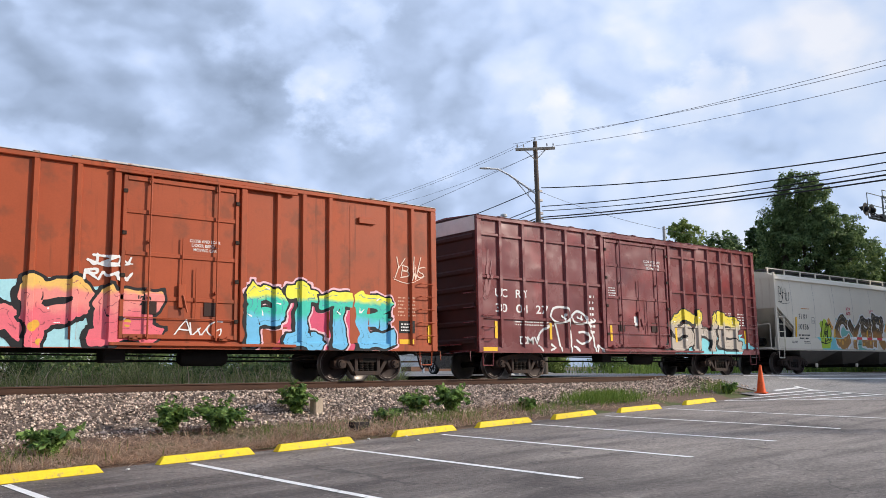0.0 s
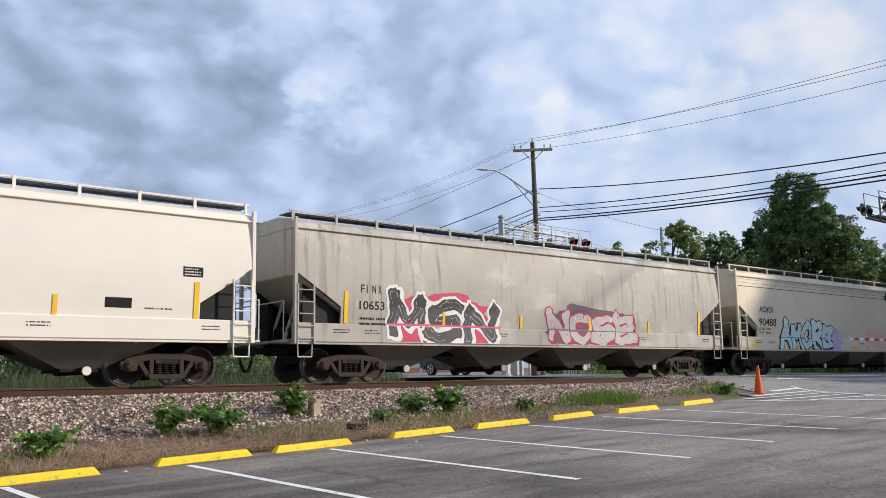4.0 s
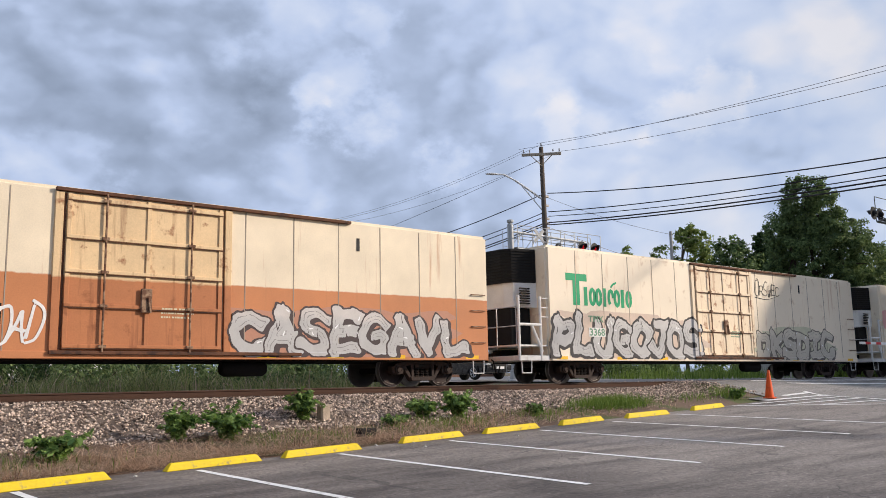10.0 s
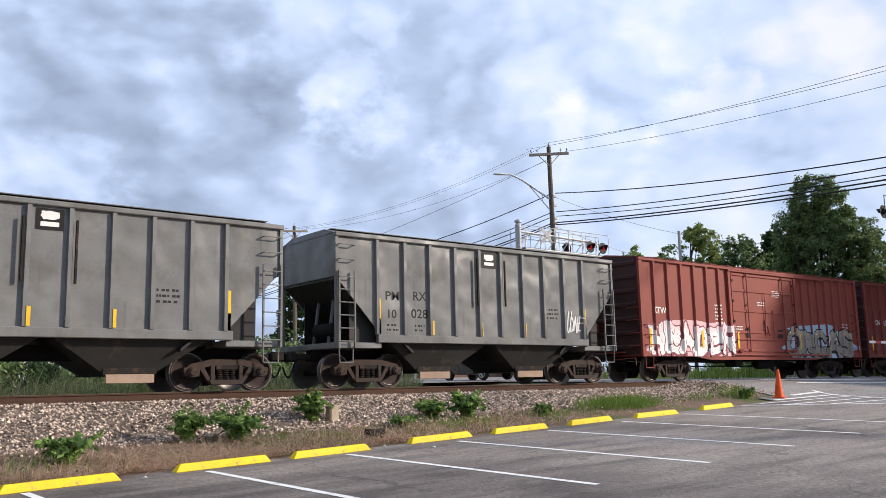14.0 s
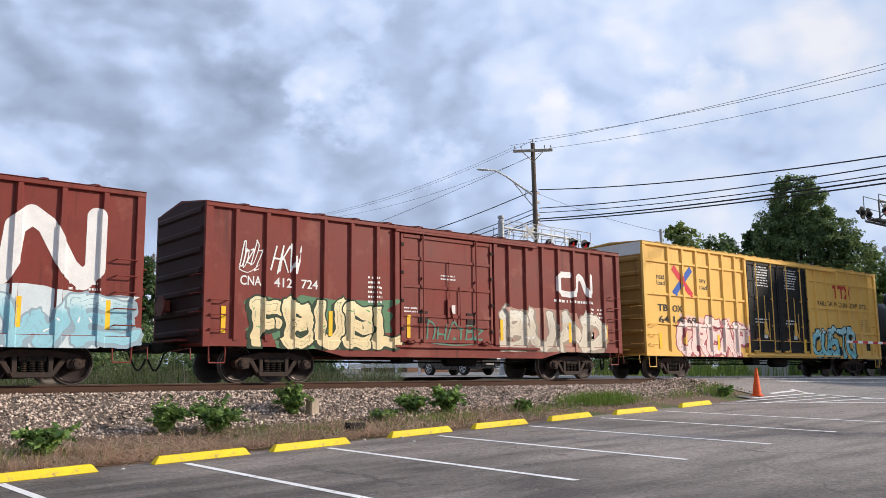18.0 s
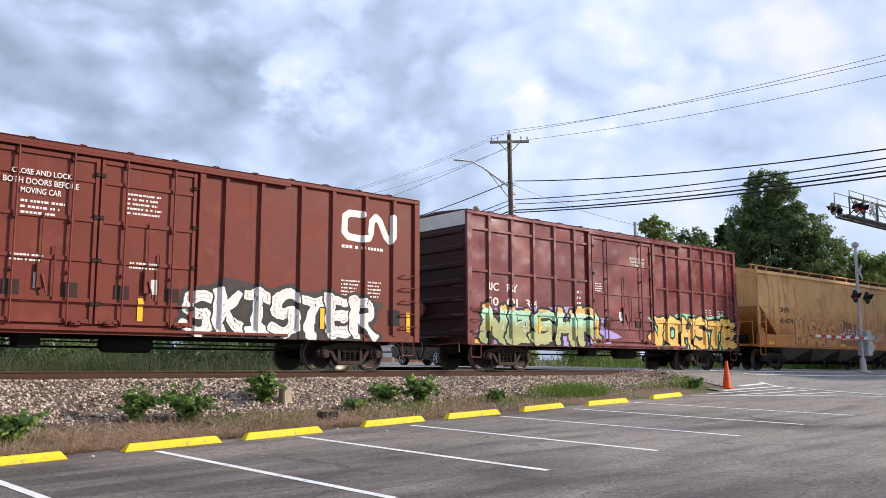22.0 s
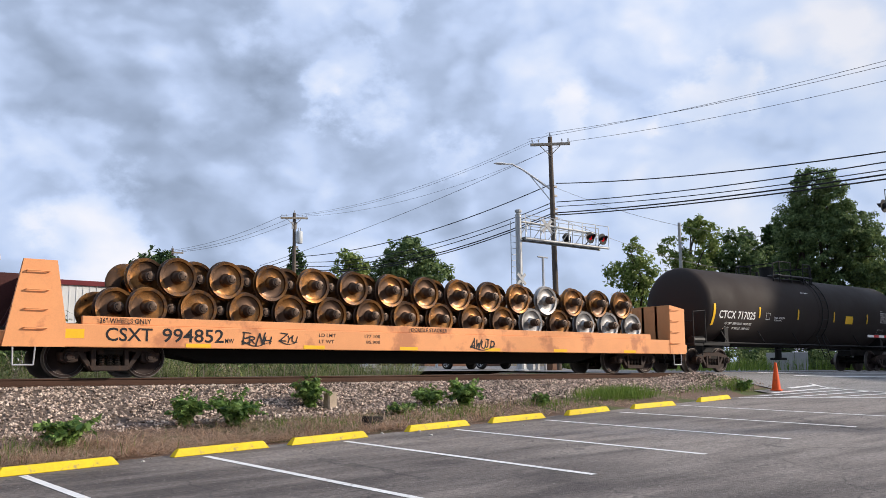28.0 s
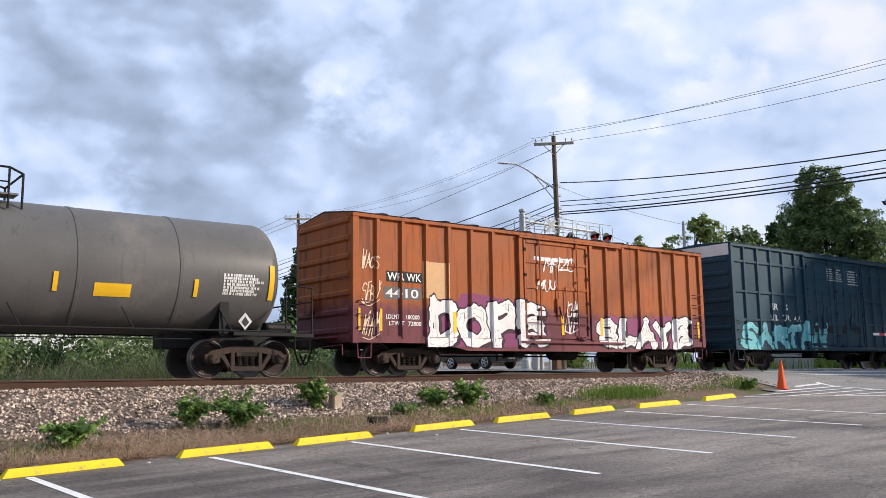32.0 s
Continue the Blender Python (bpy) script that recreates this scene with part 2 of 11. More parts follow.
def bank_z(x, y):
    """The strip of weeds, the ballast bank and the field behind the track."""
    toe = lot_z(x, 17.7) + 0.22
    if y < 17.7:
        k = smoothstep(13.9 + 0.07 * x, 17.7, y)
        return lot_z(x, y) * (1 - k) + toe * k
    if y < YT - 1.75:
        k = (y - 17.7) / (YT - 1.75 - 17.7)
        return toe + (RZ - 0.24 - toe) * k
    if y < YT + 1.75:
        return RZ - 0.24
    return RZ - 0.24 - 0.35 * smoothstep(YT + 1.75, YT + 4, y) + 0.022 * max(0, min(y, 120) - YT - 4)


def ground_z(x, y):
    k = smoothstep(25.2, 28.0, x)
    near = bank_z(x, y) if y > 13.9 + 0.07 * x else lot_z(x, y)
    return near * (1 - k) + paved_z(x, min(y, 120)) * k


def sheet(name, xs, ys, zfun, material, keep=None):
    verts, faces, idx = [], [], {}
    for j, y in enumerate(ys):
        for i, x in enumerate(xs):
            idx[i, j] = len(verts)
            verts.append((x, y, zfun(x, y)))
    for j in range(len(ys) - 1):
        for i in range(len(xs) - 1):
            if keep is None or keep((xs[i] + xs[i + 1]) / 2, (ys[j] + ys[j + 1]) / 2):
                faces.append((idx[i, j], idx[i + 1, j], idx[i + 1, j + 1], idx[i, j + 1]))
    return raw_mesh(name, verts, faces, material, True)


def span(a, b, step):
    n = max(1, round((b - a) / step))
    return [a + (b - a) * k / n for k in range(n + 1)]


M_SOIL = surface("dry_soil", (0.185, 0.127, 0.094), 0.95, var=0.3, scale=1.2, fine=25.0, bump=0.6, stain=((0.10, 0.13, 0.045), 0.45, 0.8))


def asphalt(name, dark, pale, worn):
    """Bound stone chips: dark binder worn pale in long patches, with chips, oil spots, tyre marks and a few fine cracks."""
    m = bpy.data.materials.new(name)
    m.use_nodes = True
    nt = m.node_tree
    N, L = nt.nodes.new, nt.links.new
    b = nt.nodes["Principled BSDF"]
    b.inputs["Roughness"].default_value = 0.9
    co = N("ShaderNodeTexCoord").outputs["Object"]

    def tex(scale, detail, stretch=(1, 1, 1), turn=0.0, kind="ShaderNodeTexNoise"):
        mp, n = N("ShaderNodeMapping"), N(kind)
        mp.inputs["Scale"].default_value, mp.inputs["Rotation"].default_value = stretch, (0, 0, turn)
        L(co, mp.inputs[0])
        L(mp.outputs[0], n.inputs["Vector"])
        n.inputs["Scale"].default_value = scale
        if kind == "ShaderNodeTexNoise":
            n.inputs["Detail"].default_value = detail
        return n

    def mixed(fac, c1, c2, blend="MIX"):
        n = N("ShaderNodeMixRGB")
        n.blend_type = blend
        for k, v in enumerate((fac, c1, c2)):
            if isinstance(v, float):
                n.inputs[k].default_value = v
            elif isinstance(v, tuple):
                n.inputs[k].default_value = (*v, 1)
            else:
                L(v, n.inputs[k])
        return n.outputs[0]

    def level(v, a, c, lo=0.0, hi=1.0):
        r = N("ShaderNodeMapRange")
        for k, q in enumerate((a, c, lo, hi)):
            r.inputs[k + 1].default_value = q
        L(v, r.inputs[0])
        return r.outputs[0]
    sep = N("ShaderNodeSeparateXYZ")
    L(co, sep.inputs[0])
    paleness = N("ShaderNodeMath")
    paleness.operation = "ADD"                               # paler towards the road, along +x
    L(tex(0.16, 6.0).outputs[0], paleness.inputs[0])
    L(level(sep.outputs[0], 4.0, 24.0, -0.08, 0.14), paleness.inputs[1])
    col = mixed(level(paleness.outputs[0], worn - 0.10, worn + 0.12), dark, pale)
    col = mixed(level(tex(1.1, 12.0, (0.30, 1.5, 1), 0.12).outputs[0], 0.42, 0.70, 0.0, 0.6), col, tuple(q * 1.25 for q in pale))
    col = mixed(level(tex(0.7, 12.0, (0.35, 2.0, 1), -0.2).outputs[0], 0.50, 0.68, 0.0, 0.6), col, tuple(q * 0.75 for q in dark))
    grit = tex(16.0, 9.0)
    grit.inputs["Roughness"].default_value = 0.72
    col = mixed(0.75, col, mixed(level(grit.outputs[0], 0.34, 0.66), (0.42, 0.42, 0.42), (1.45, 1.45, 1.45)), "MULTIPLY")
    chips = tex(75.0, 0, kind="ShaderNodeTexVoronoi")
    col = mixed(0.5, col, mixed(level(chips.outputs["Color"], 0.1, 0.9), (0.35, 0.35, 0.35), (1.0, 1.0, 1.0)), "MULTIPLY")
    col = mixed(level(tex(22.0, 4.0).outputs[0], 0.66, 0.72, 0.0, 0.65), col, (0.46, 0.44, 0.41))
    col = mixed(level(tex(1.7, 3.0).outputs[0], 0.70, 0.76, 0.0, 0.6), col, (0.03, 0.03, 0.032))
    crack = tex(0.42, 0, kind="ShaderNodeTexVoronoi")
    crack.feature = "DISTANCE_TO_EDGE"
    wob = N("ShaderNodeVectorMath")
    wob.operation = "MULTIPLY_ADD"
    L(tex(1.5, 5.0).outputs["Color"], wob.inputs[0])
    wob.inputs[1].default_value = (1.4, 1.4, 0)
    L(co, wob.inputs[2])
    L(wob.outputs[0], crack.inputs["Vector"])
    col = mixed(level(crack.outputs["Distance"], 0.0, 0.008, 0.6, 0.0), col, (0.02, 0.02, 0.02))
    L(col, b.inputs["Base Color"])
    bp = N("ShaderNodeBump")
    bp.inputs["Strength"].default_value, bp.inputs["Distance"].default_value = 0.6, 0.008
    L(chips.outputs["Distance"], bp.inputs["Height"])
    L(bp.outputs[0], b.inputs["Normal"])
    return m


M_ASPHALT = asphalt("worn_asphalt", (0.108, 0.090, 0.082), (0.335, 0.288, 0.252), 0.47)
M_ROAD = asphalt("road_asphalt", (0.22, 0.205, 0.195), (0.34, 0.32, 0.30), 0.46)
M_BALLAST = surface("ballast_bed", (0.145, 0.113, 0.092), 0.95, var=0.45, scale=6.0, fine=18.0, bump=1.0)
M_STONE = surface("crushed_stone", (0.40, 0.375, 0.35), 0.92, var=0.3, scale=2.0, fine=14.0, bump=0.3)
M_RAIL = surface("rusty_rail", (0.085, 0.046, 0.032), 0.75, 0.2, var=0.25, scale=3.0, fine=40.0, bump=0.2)
M_TREAD = surface("polished_rail_head", (0.35, 0.33, 0.31), 0.35, 0.9, var=0.1, bump=0.02)
M_TIE = surface("creosoted_tie", (0.075, 0.058, 0.046), 0.9, var=0.3, scale=4.0, fine=30.0, bump=0.5, spread=0.25)
M_LINE = surface("white_road_paint", (0.84, 0.83, 0.80), 0.75, var=0.15, scale=3.0, fine=30.0, bump=0.2, stain=((0.32, 0.31, 0.30), 0.14, 9.0))
M_YELLOW = surface("yellow_kerb_paint", (0.80, 0.58, 0.025), 0.6, var=0.12, scale=3.0, fine=25.0, bump=0.25, stain=((0.35, 0.28, 0.12), 0.12, 6.0))


def island_stone():
    """Stones of one heap differ from one another in tone."""
    nt = M_STONE.node_tree
    g = nt.nodes.new("ShaderNodeNewGeometry")
    r = nt.nodes.new("ShaderNodeValToRGB")
    e = r.color_ramp.elements
    e[0].color, e[1].color = (0.09, 0.066, 0.053, 1), (0.84, 0.68, 0.55, 1)
    mid = e.new(0.5)
    mid.color = (0.46, 0.355, 0.285, 1)
    nt.links.new(g.outputs["Random Per Island"], r.inputs[0])
    hue = next(n for n in nt.nodes if n.bl_idname == "ShaderNodeHueSaturation")
    nt.links.new(r.outputs[0], hue.inputs["Color"])


island_stone()


def build_ground():
    xs = [-3000, -900, -300, -150, -90] + span(-60, 0, 3) + span(0, 34, 0.5)[1:] + span(34, 80, 3)[1:] + [120, 200, 400, 900, 3000]
    ys = [-3000, -900, -300, -120, -60] + span(-40, 12, 2) + span(12, 30, 0.3)[1:] + span(30, 60, 3)[1:] + [80, 120, 200, 400, 900, 3000]
    g = new("ground", sheet("ground", xs, ys, lambda x, y: ground_z(x, y) - 0.03, M_SOIL))
    tagged(g, "dry earth with straw and weeds beside the track", "ground", kind="structure")
    # car park: its edge wanders a little against the weeds
    def lot_sheet():
        verts, faces = [], []
        Xs, Ys = span(-40, 26.6, 0.7), span(-45, 0.0, 0.9)
        for Y in Ys + [0.55]:
            for X in Xs:
                yy = Y if Y < 0.5 else 0.52 + 0.12 * noise.noise((X * 0.9, 3.1, 0))
                x, y = lot_to_world(X, yy)
                verts.append((x, y, lot_z(x, y) if y < 15.5 else paved_z(x, y)))
        n = len(Xs)
        for j in range(len(Ys)):
            for i in range(n - 1):
                a = j * n + i
                faces.append((a, a + 1, a + n + 1, a + n))
        return raw_mesh("parking_lot", verts, faces, M_ASPHALT, True)
    tagged(new("parking_lot", lot_sheet()), "worn dark grey asphalt car park with pale patches", "parking lot", kind="structure")
    r = new("road", sheet("road", span(26.0, 62, 0.6), span(-40, 19.2, 0.7), lambda x, y: paved_z(x, y) - 0.008, M_ROAD,
                          keep=lambda x, y: (x > 27.4 or y < 14.8 or (x > 26.2 and y < 16.4)) and (x < 40.0 or y > 14.0)))
    tagged(r, "grey asphalt road rising to a level crossing", "road", kind="structure")
    far = new("road", sheet("road_beyond", span(27.6, 50, 1.2), span(YT + 1.3, 100, 1.5), lambda x, y: paved_z(x, y), M_ROAD))
    tagged(far, "grey asphalt road beyond the tracks", "road", kind="structure")
    side = new("road", sheet("road_parallel", span(12.0, 27.6, 1.2), span(30.5, 37.5, 1.0), lambda x, y: max(ground_z(x, y), paved_z(x, y)) + 0.006, M_ROAD))
    tagged(side, "grey asphalt side street beyond the tracks", "road", kind="structure")


build_ground()


def strip(x, y, x2, y2, w, lift=0.006, name="marking", segs=14):
    """A painted line on the paving between two places."""
    d = Vector((x2 - x, y2 - y))
    s = Vector((-d.y, d.x)).normalized() * w / 2
    verts, faces = [], []
    for k in range(segs + 1):
        p = Vector((x, y)) + d * k / segs
        for q in (p + s, p - s):
            zz = lot_z(q.x, q.y) if q.y < 15.5 else paved_z(q.x, q.y)
            verts.append((q.x, q.y, zz + lift))
    for k in range(segs):
        faces.append((2 * k, 2 * k + 1, 2 * k + 3, 2 * k + 2))
    return raw_mesh(name, verts, faces, M_LINE)


PITCH = 2.785


def build_markings():
    for k in range(-2, 8):
        a, b = lot_to_world(k * PITCH, -0.05), lot_to_world(k * PITCH - 0.2, -5.87)
        tagged(new("parking_line", strip(*a, *b, 0.125)), "white painted parking bay line on asphalt", "road marking", "parking bay lines")


    for x, y, x2, y2, w in ((30.12, 16.72, 26.5, 9.0, 0.12), (28.0, 16.31, 30.1, 16.45, 0.12), (26.13, 15.82, 29.95, 15.75, 0.12), (24.48, 15.36, 29.4, 14.85, 0.12),
                            (24.3, 14.45, 28.9, 13.97, 0.12), (25.3, 13.5, 28.4, 12.9, 0.12), (23.5, 15.35, 26.12, 12.26, 0.12), (26.12, 12.26, 27.6, 10.0, 0.12)):
        tagged(new("hatch_line", strip(x, y, x2, y2, w * 1.5)), "white painted hatching of a no-parking corner", "road marking", "hatching")
    for x, y, x2, y2, w in ((30.5, 19.05, 46.0, 17.0, 0.13), (31.5, 18.1, 44.0, 15.6, 0.12)):
        tagged(new("edge_line", strip(x, y, x2, y2, w * 1.5)), "white painted line across the crossing road", "road marking", "road edge lines")


build_markings()


def wheel_stop():
    bm = bmesh.new()
    prism(bm, [(-0.085, 0.0), (0.085, 0.0), (0.065, 0.075), (0.04, 0.125), (-0.04, 0.125), (-0.065, 0.075)], 0, -0.88, 0.88)
    for v in bm.verts:
        if v.co.z > 0.05:
            v.co.x *= 0.93 if v.co.z < 0.1 else 0.89
    bmesh.ops.bevel(bm, geom=bm.edges[:], offset=0.008, segments=1, affect="EDGES")
    return mesh_of("wheel_stop", bm, M_YELLOW)


def build_stops():
    me = wheel_stop()
    for X, Y, turn in ((0.4, 0.1, 1), (3.33, 0.14, 1), (6.02, 0.27, 0), (8.2, 0.25, 1.5), (11.07, 0.42, 1), (13.45, 0.37, -1), (16.0, 0.38, 3), (18.55, 0.2, -4), (21.75, 0.3, 1.5)):
        x, y = lot_to_world(X, Y)
        ob = new("wheel_stop", me)
        ob.matrix_basis = pose(x, y, lot_z(x, y) + 0.0, 0, math.degrees(-math.atan(0.028)), 4.18 + turn)
        tagged(ob, "yellow painted concrete wheel stop at the edge of the asphalt", "wheel stop", "wheel stops")


build_stops()


def rail_profile(bm, y, x0, x1):
    prism(bm, [(y - 0.07, RZ - 0.175), (y + 0.07, RZ - 0.175), (y + 0.07, RZ - 0.160), (y + 0.012, RZ - 0.14), (y + 0.012, RZ - 0.05), (y + 0.036, RZ - 0.038),
               (y + 0.036, RZ - 0.003), (y - 0.036, RZ - 0.003), (y - 0.036, RZ - 0.038), (y - 0.012, RZ - 0.05), (y - 0.012, RZ - 0.14), (y - 0.07, RZ - 0.160)], 0, x0, x1)


def build_track():
    t = thing("railway_track", "single railway track of rusty rails on wooden ties", "railway track", kind="structure")
    for y in (YT - 0.755, YT + 0.755):
        bm = bmesh.new()
        rail_profile(bm, y, -260, 420)
        r = part("rail", bm, M_RAIL, t)
        bm = bmesh.new()
        box(bm, -260, 420, y - 0.034, y + 0.034, RZ - 0.003, RZ)
        part("rail_head", bm, M_TREAD, r, "polished running surface")
    bm = bmesh.new()
    box(bm, -0.115, 0.115, -1.3, 1.3, -0.18, 0.0, 0.012)
    tie = mesh_of("tie", bm, M_TIE)
    rnd = random.Random(3)
    for k in range(-8, 53):
        part("tie", tie, None, t, at=pose(k * 0.52 + rnd.uniform(-0.03, 0.03), YT + rnd.uniform(-0.05, 0.05), RZ - 0.175, 0, 0, rnd.uniform(-1.2, 1.2)))
    bed = new("ballast", sheet("ballast", [-260, -100, -40] + span(-20, 25.6, 0.4) , span(17.0, YT + 3.0, 0.25),
              lambda x, y: ground_z(x, y) + 0.02 - 0.07 * (1 - smoothstep(17.1, 18.1, y)) + 0.05 * noise.noise((x * 2.5, y * 2.5, 0)), M_BALLAST))
    tagged(bed, "bank of grey and rust-brown crushed stone ballast", "ballast", kind="structure")
    # loose stones over the bank
    rng = np.random.default_rng(5)
    verts, faces = [], []
    base = np.array([(1, 0, 0), (-1, 0, 0), (0, 1, 0), (0, -1, 0), (0, 0, 1), (0, 0, -1)], float)
    tri = ((0, 2, 4), (2, 1, 4), (1, 3, 4), (3, 0, 4), (2, 0, 5), (1, 2, 5), (3, 1, 5), (0, 3, 5))
    for _ in range(40000):
        x = rng.uniform(1.5, 27.6)
        y = rng.uniform(16.55 + 1.3 * noise.noise((x * 0.7, 0, 0)), YT - 0.9) if rng.random() < 0.93 else rng.uniform(YT - 0.8, YT + 2.5)
        if y < 18.0 and rng.random() < 0.30 + 0.45 * (18.0 - y):
            continue
        if 19.85 < y < YT and abs(x - round(x / 0.52) * 0.52) < 0.14:      # the ends of the ties lie bare
            continue
        if x > 17.0 and y < YT - 1.6 and rng.random() < 0.045 * (x - 17.0) + 0.10:      # sunk in earth towards the crossing
            continue
        s = 0.016 + 0.028 * rng.random() ** 1.6
        p = base * (rng.uniform(0.7, 1.3, 3) * s) + rng.normal(0, 0.22 * s, (6, 3))
        a = rng.uniform(0, 6.28)
        c, d = math.cos(a), math.sin(a)
        n = len(verts)
        z = ground_z(x, y) + rng.uniform(0.018, 0.045)
        verts += [(x + c * q[0] - d * q[1], y + d * q[0] + c * q[1], z + 0.8 * q[2]) for q in p]
        faces += [(n + i, n + j, n + k) for i, j, k in tri]
    st = new("ballast_stones", raw_mesh("ballast_stones", verts, faces, M_STONE))
    tagged(st, "loose grey, white and rust-brown ballast stones", "ballast stones", kind="stuff")


build_track()


def build_crossing():
    t = thing("crossing_surface", "dark worn asphalt and timber panels between the rails", "level crossing", kind="structure")
    for y0, y1, name, mat in ((19.1, YT - 1.02, "apron", M_ROAD), (YT - 1.0, YT - 0.81, "timber_panel", M_TIE), (YT - 0.68, YT - 0.40, "timber_panel", M_TIE), (YT - 0.38, YT + 0.38, "infill", M_ASPHALT),
                              (YT + 0.40, YT + 0.68, "timber_panel", M_TIE), (YT + 0.81, YT + 1.0, "timber_panel", M_TIE), (YT + 1.02, YT + 1.6, "apron", M_ROAD)):
        for k in range(6):
            bm = bmesh.new()
            box(bm, 27.5 + 4.0 * k, 31.48 + 4.0 * k, y0, y1, RZ - 0.16, RZ - 0.012, 0.008)
            part(name, bm, mat, t)


build_crossing()


# ---- rolling stock: what all cars share ----
M_STEEL = surface("dark_cast_steel", (0.022, 0.019, 0.017), 0.75, 0.2, var=0.3, scale=4.0, fine=30.0, bump=0.3, stain=((0.07, 0.042, 0.03), 0.3, 5.0))
M_FRAME = surface("dusty_cast_steel", (0.050, 0.036, 0.031), 0.75, 0.1, var=0.3, scale=4.0, fine=30.0, bump=0.3, stain=((0.075, 0.044, 0.03), 0.3, 4.0))
M_WHEEL = surface("rusty_wheel", (0.034, 0.023, 0.021), 0.6, 0.3, var=0.3, scale=5.0, fine=30.0, bump=0.2)
M_TYRE = surface("worn_wheel_rim", (0.20, 0.18, 0.165), 0.42, 0.6, var=0.2, bump=0.05)
M_UNDER = surface("grimy_underframe", (0.014, 0.013, 0.0125), 0.85, var=0.3, scale=3.0, bump=0.3)
M_BLACK = surface("black_paint", (0.012, 0.012, 0.0125), 0.55, var=0.25, scale=1.5, bump=0.1)
M_RUBBER = surface("black_rubber", (0.02, 0.02, 0.02), 0.7, bump=0.1)
M_GALV = surface("galvanised_steel", (0.50, 0.51, 0.52), 0.45, 0.6, var=0.2, scale=3.0, fine=20.0, bump=0.1)
M_REFL = surface("yellow_reflective_tape", (0.90, 0.52, 0.03), 0.45, var=0.1, bump=0.0)
M_WHITE = surface("white_paint", (0.74, 0.73, 0.70), 0.5, var=0.1, scale=2.0, bump=0.05, streak=((0.45, 0.38, 0.30), 0.1))
M_GRATE = surface("galvanised_grating", (0.16, 0.16, 0.165), 0.6, 0.4, var=0.3, scale=20.0, fine=60.0, bump=0.6)


def truck_meshes():
    out = {}
    bm = bmesh.new()                                    # side frame, outer face towards -y
    def plate(pts, y0, y1):
        prism(bm, pts, 1, y0, y1)
    plate([(-1.08, 0.50), (-0.95, 0.64), (-0.40, 0.76), (0.40, 0.76), (0.95, 0.64), (1.08, 0.50), (0.86, 0.49), (0.40, 0.62), (-0.40, 0.62), (-0.86, 0.49)], -0.09, 0.09)
    for s in (-1, 1):
        pts = [(s * 0.72, 0.56), (s * 0.58, 0.58), (s * 0.36, 0.22), (s * 0.44, 0.17)]
        plate(pts if s > 0 else pts[::-1], -0.08, 0.08)
        pts = [(s * 0.42, 0.64), (s * 0.31, 0.64), (s * 0.31, 0.26), (s * 0.42, 0.26)]
        plate(pts if s > 0 else pts[::-1], -0.10, 0.10)
        pts = [(s * 1.10, 0.56), (s * 0.68, 0.58), (s * 0.70, 0.36), (s * 0.82, 0.33), (s * 0.97, 0.33), (s * 1.08, 0.38)]
        plate(pts if s > 0 else pts[::-1], -0.11, 0.11)
    plate([(-0.46, 0.27), (0.46, 0.27), (0.40, 0.15), (-0.40, 0.15)], -0.11, 0.11)
    bmesh.ops.bevel(bm, geom=bm.edges[:], offset=0.014, segments=1, affect="EDGES")
    out["side_frame"] = mesh_of("side_frame", bm, M_FRAME)
    bm = bmesh.new()                                    # springs
    for x in (-0.17, 0.0, 0.17):
        prof = []
        for k in range(11):
            prof.append((0.086 if k % 2 else 0.052, 0.27 + 0.24 * k / 10))
        b2 = bmesh.new()
        lathe(b2, prof, 8, "Z")
        bmesh.ops.translate(b2, verts=b2.verts, vec=(x, -0.02, 0))
        tmp = bpy.data.meshes.new("tmp")
        b2.to_mesh(tmp)
        b2.free()
        bm.from_mesh(tmp)
        bpy.data.meshes.remove(tmp)
    box(bm, -0.29, 0.29, -0.10, 0.10, 0.50, 0.63, 0.02)
    out["spring_nest"] = mesh_of("spring_nest", bm, M_STEEL)
    bm = bmesh.new()
    lathe(bm, [(0.04, -0.20), (0.075, -0.195), (0.085, -0.17), (0.115, -0.165), (0.125, -0.13), (0.125, 0.05)], 14, "Y")
    for k in range(3):
        a = k * math.tau / 3
        rod(bm, (0.07 * math.cos(a), -0.215, 0.07 * math.sin(a)), (0.07 * math.cos(a), -0.16, 0.07 * math.sin(a)), 0.018, 6)
    out["bearing_cap"] = mesh_of("bearing_cap", bm, M_FRAME, True)
    bm = bmesh.new()
    box(bm, -0.2, 0.2, -1.0, 1.0, 0.42, 0.66, 0.03)
    box(bm, -0.5, 0.5, -0.25, 0.25, 0.60, 0.72, 0.03)
    out["bolster"] = mesh_of("bolster", bm, M_UNDER)
    bm = bmesh.new()                                    # wheel: near face towards -y, centre at the axle
    lathe(bm, [(0.0, -0.02), (0.10, -0.02), (0.14, 0.0), (0.16, 0.045), (0.30, 0.06), (0.375, 0.035), (0.385, -0.005), (0.395, -0.021), (0.440, -0.021), (0.444, -0.015)], 32, "Y", False)
    w = mesh_of("wheel", bm, M_WHEEL, True)
    bm = bmesh.new()
    lathe(bm, [(0.38, 0.0), (0.43, -0.012), (0.442, -0.02), (0.455, -0.019), (0.459, -0.01), (0.462, 0.085), (0.484, 0.10), (0.484, 0.118), (0.462, 0.125), (0.385, 0.125), (0.30, 0.075), (0.0, 0.075)], 36, "Y", False)
    out["tyre"] = mesh_of("wheel_rim", bm, M_TYRE, True)
    out["wheel"] = w
    bm = bmesh.new()
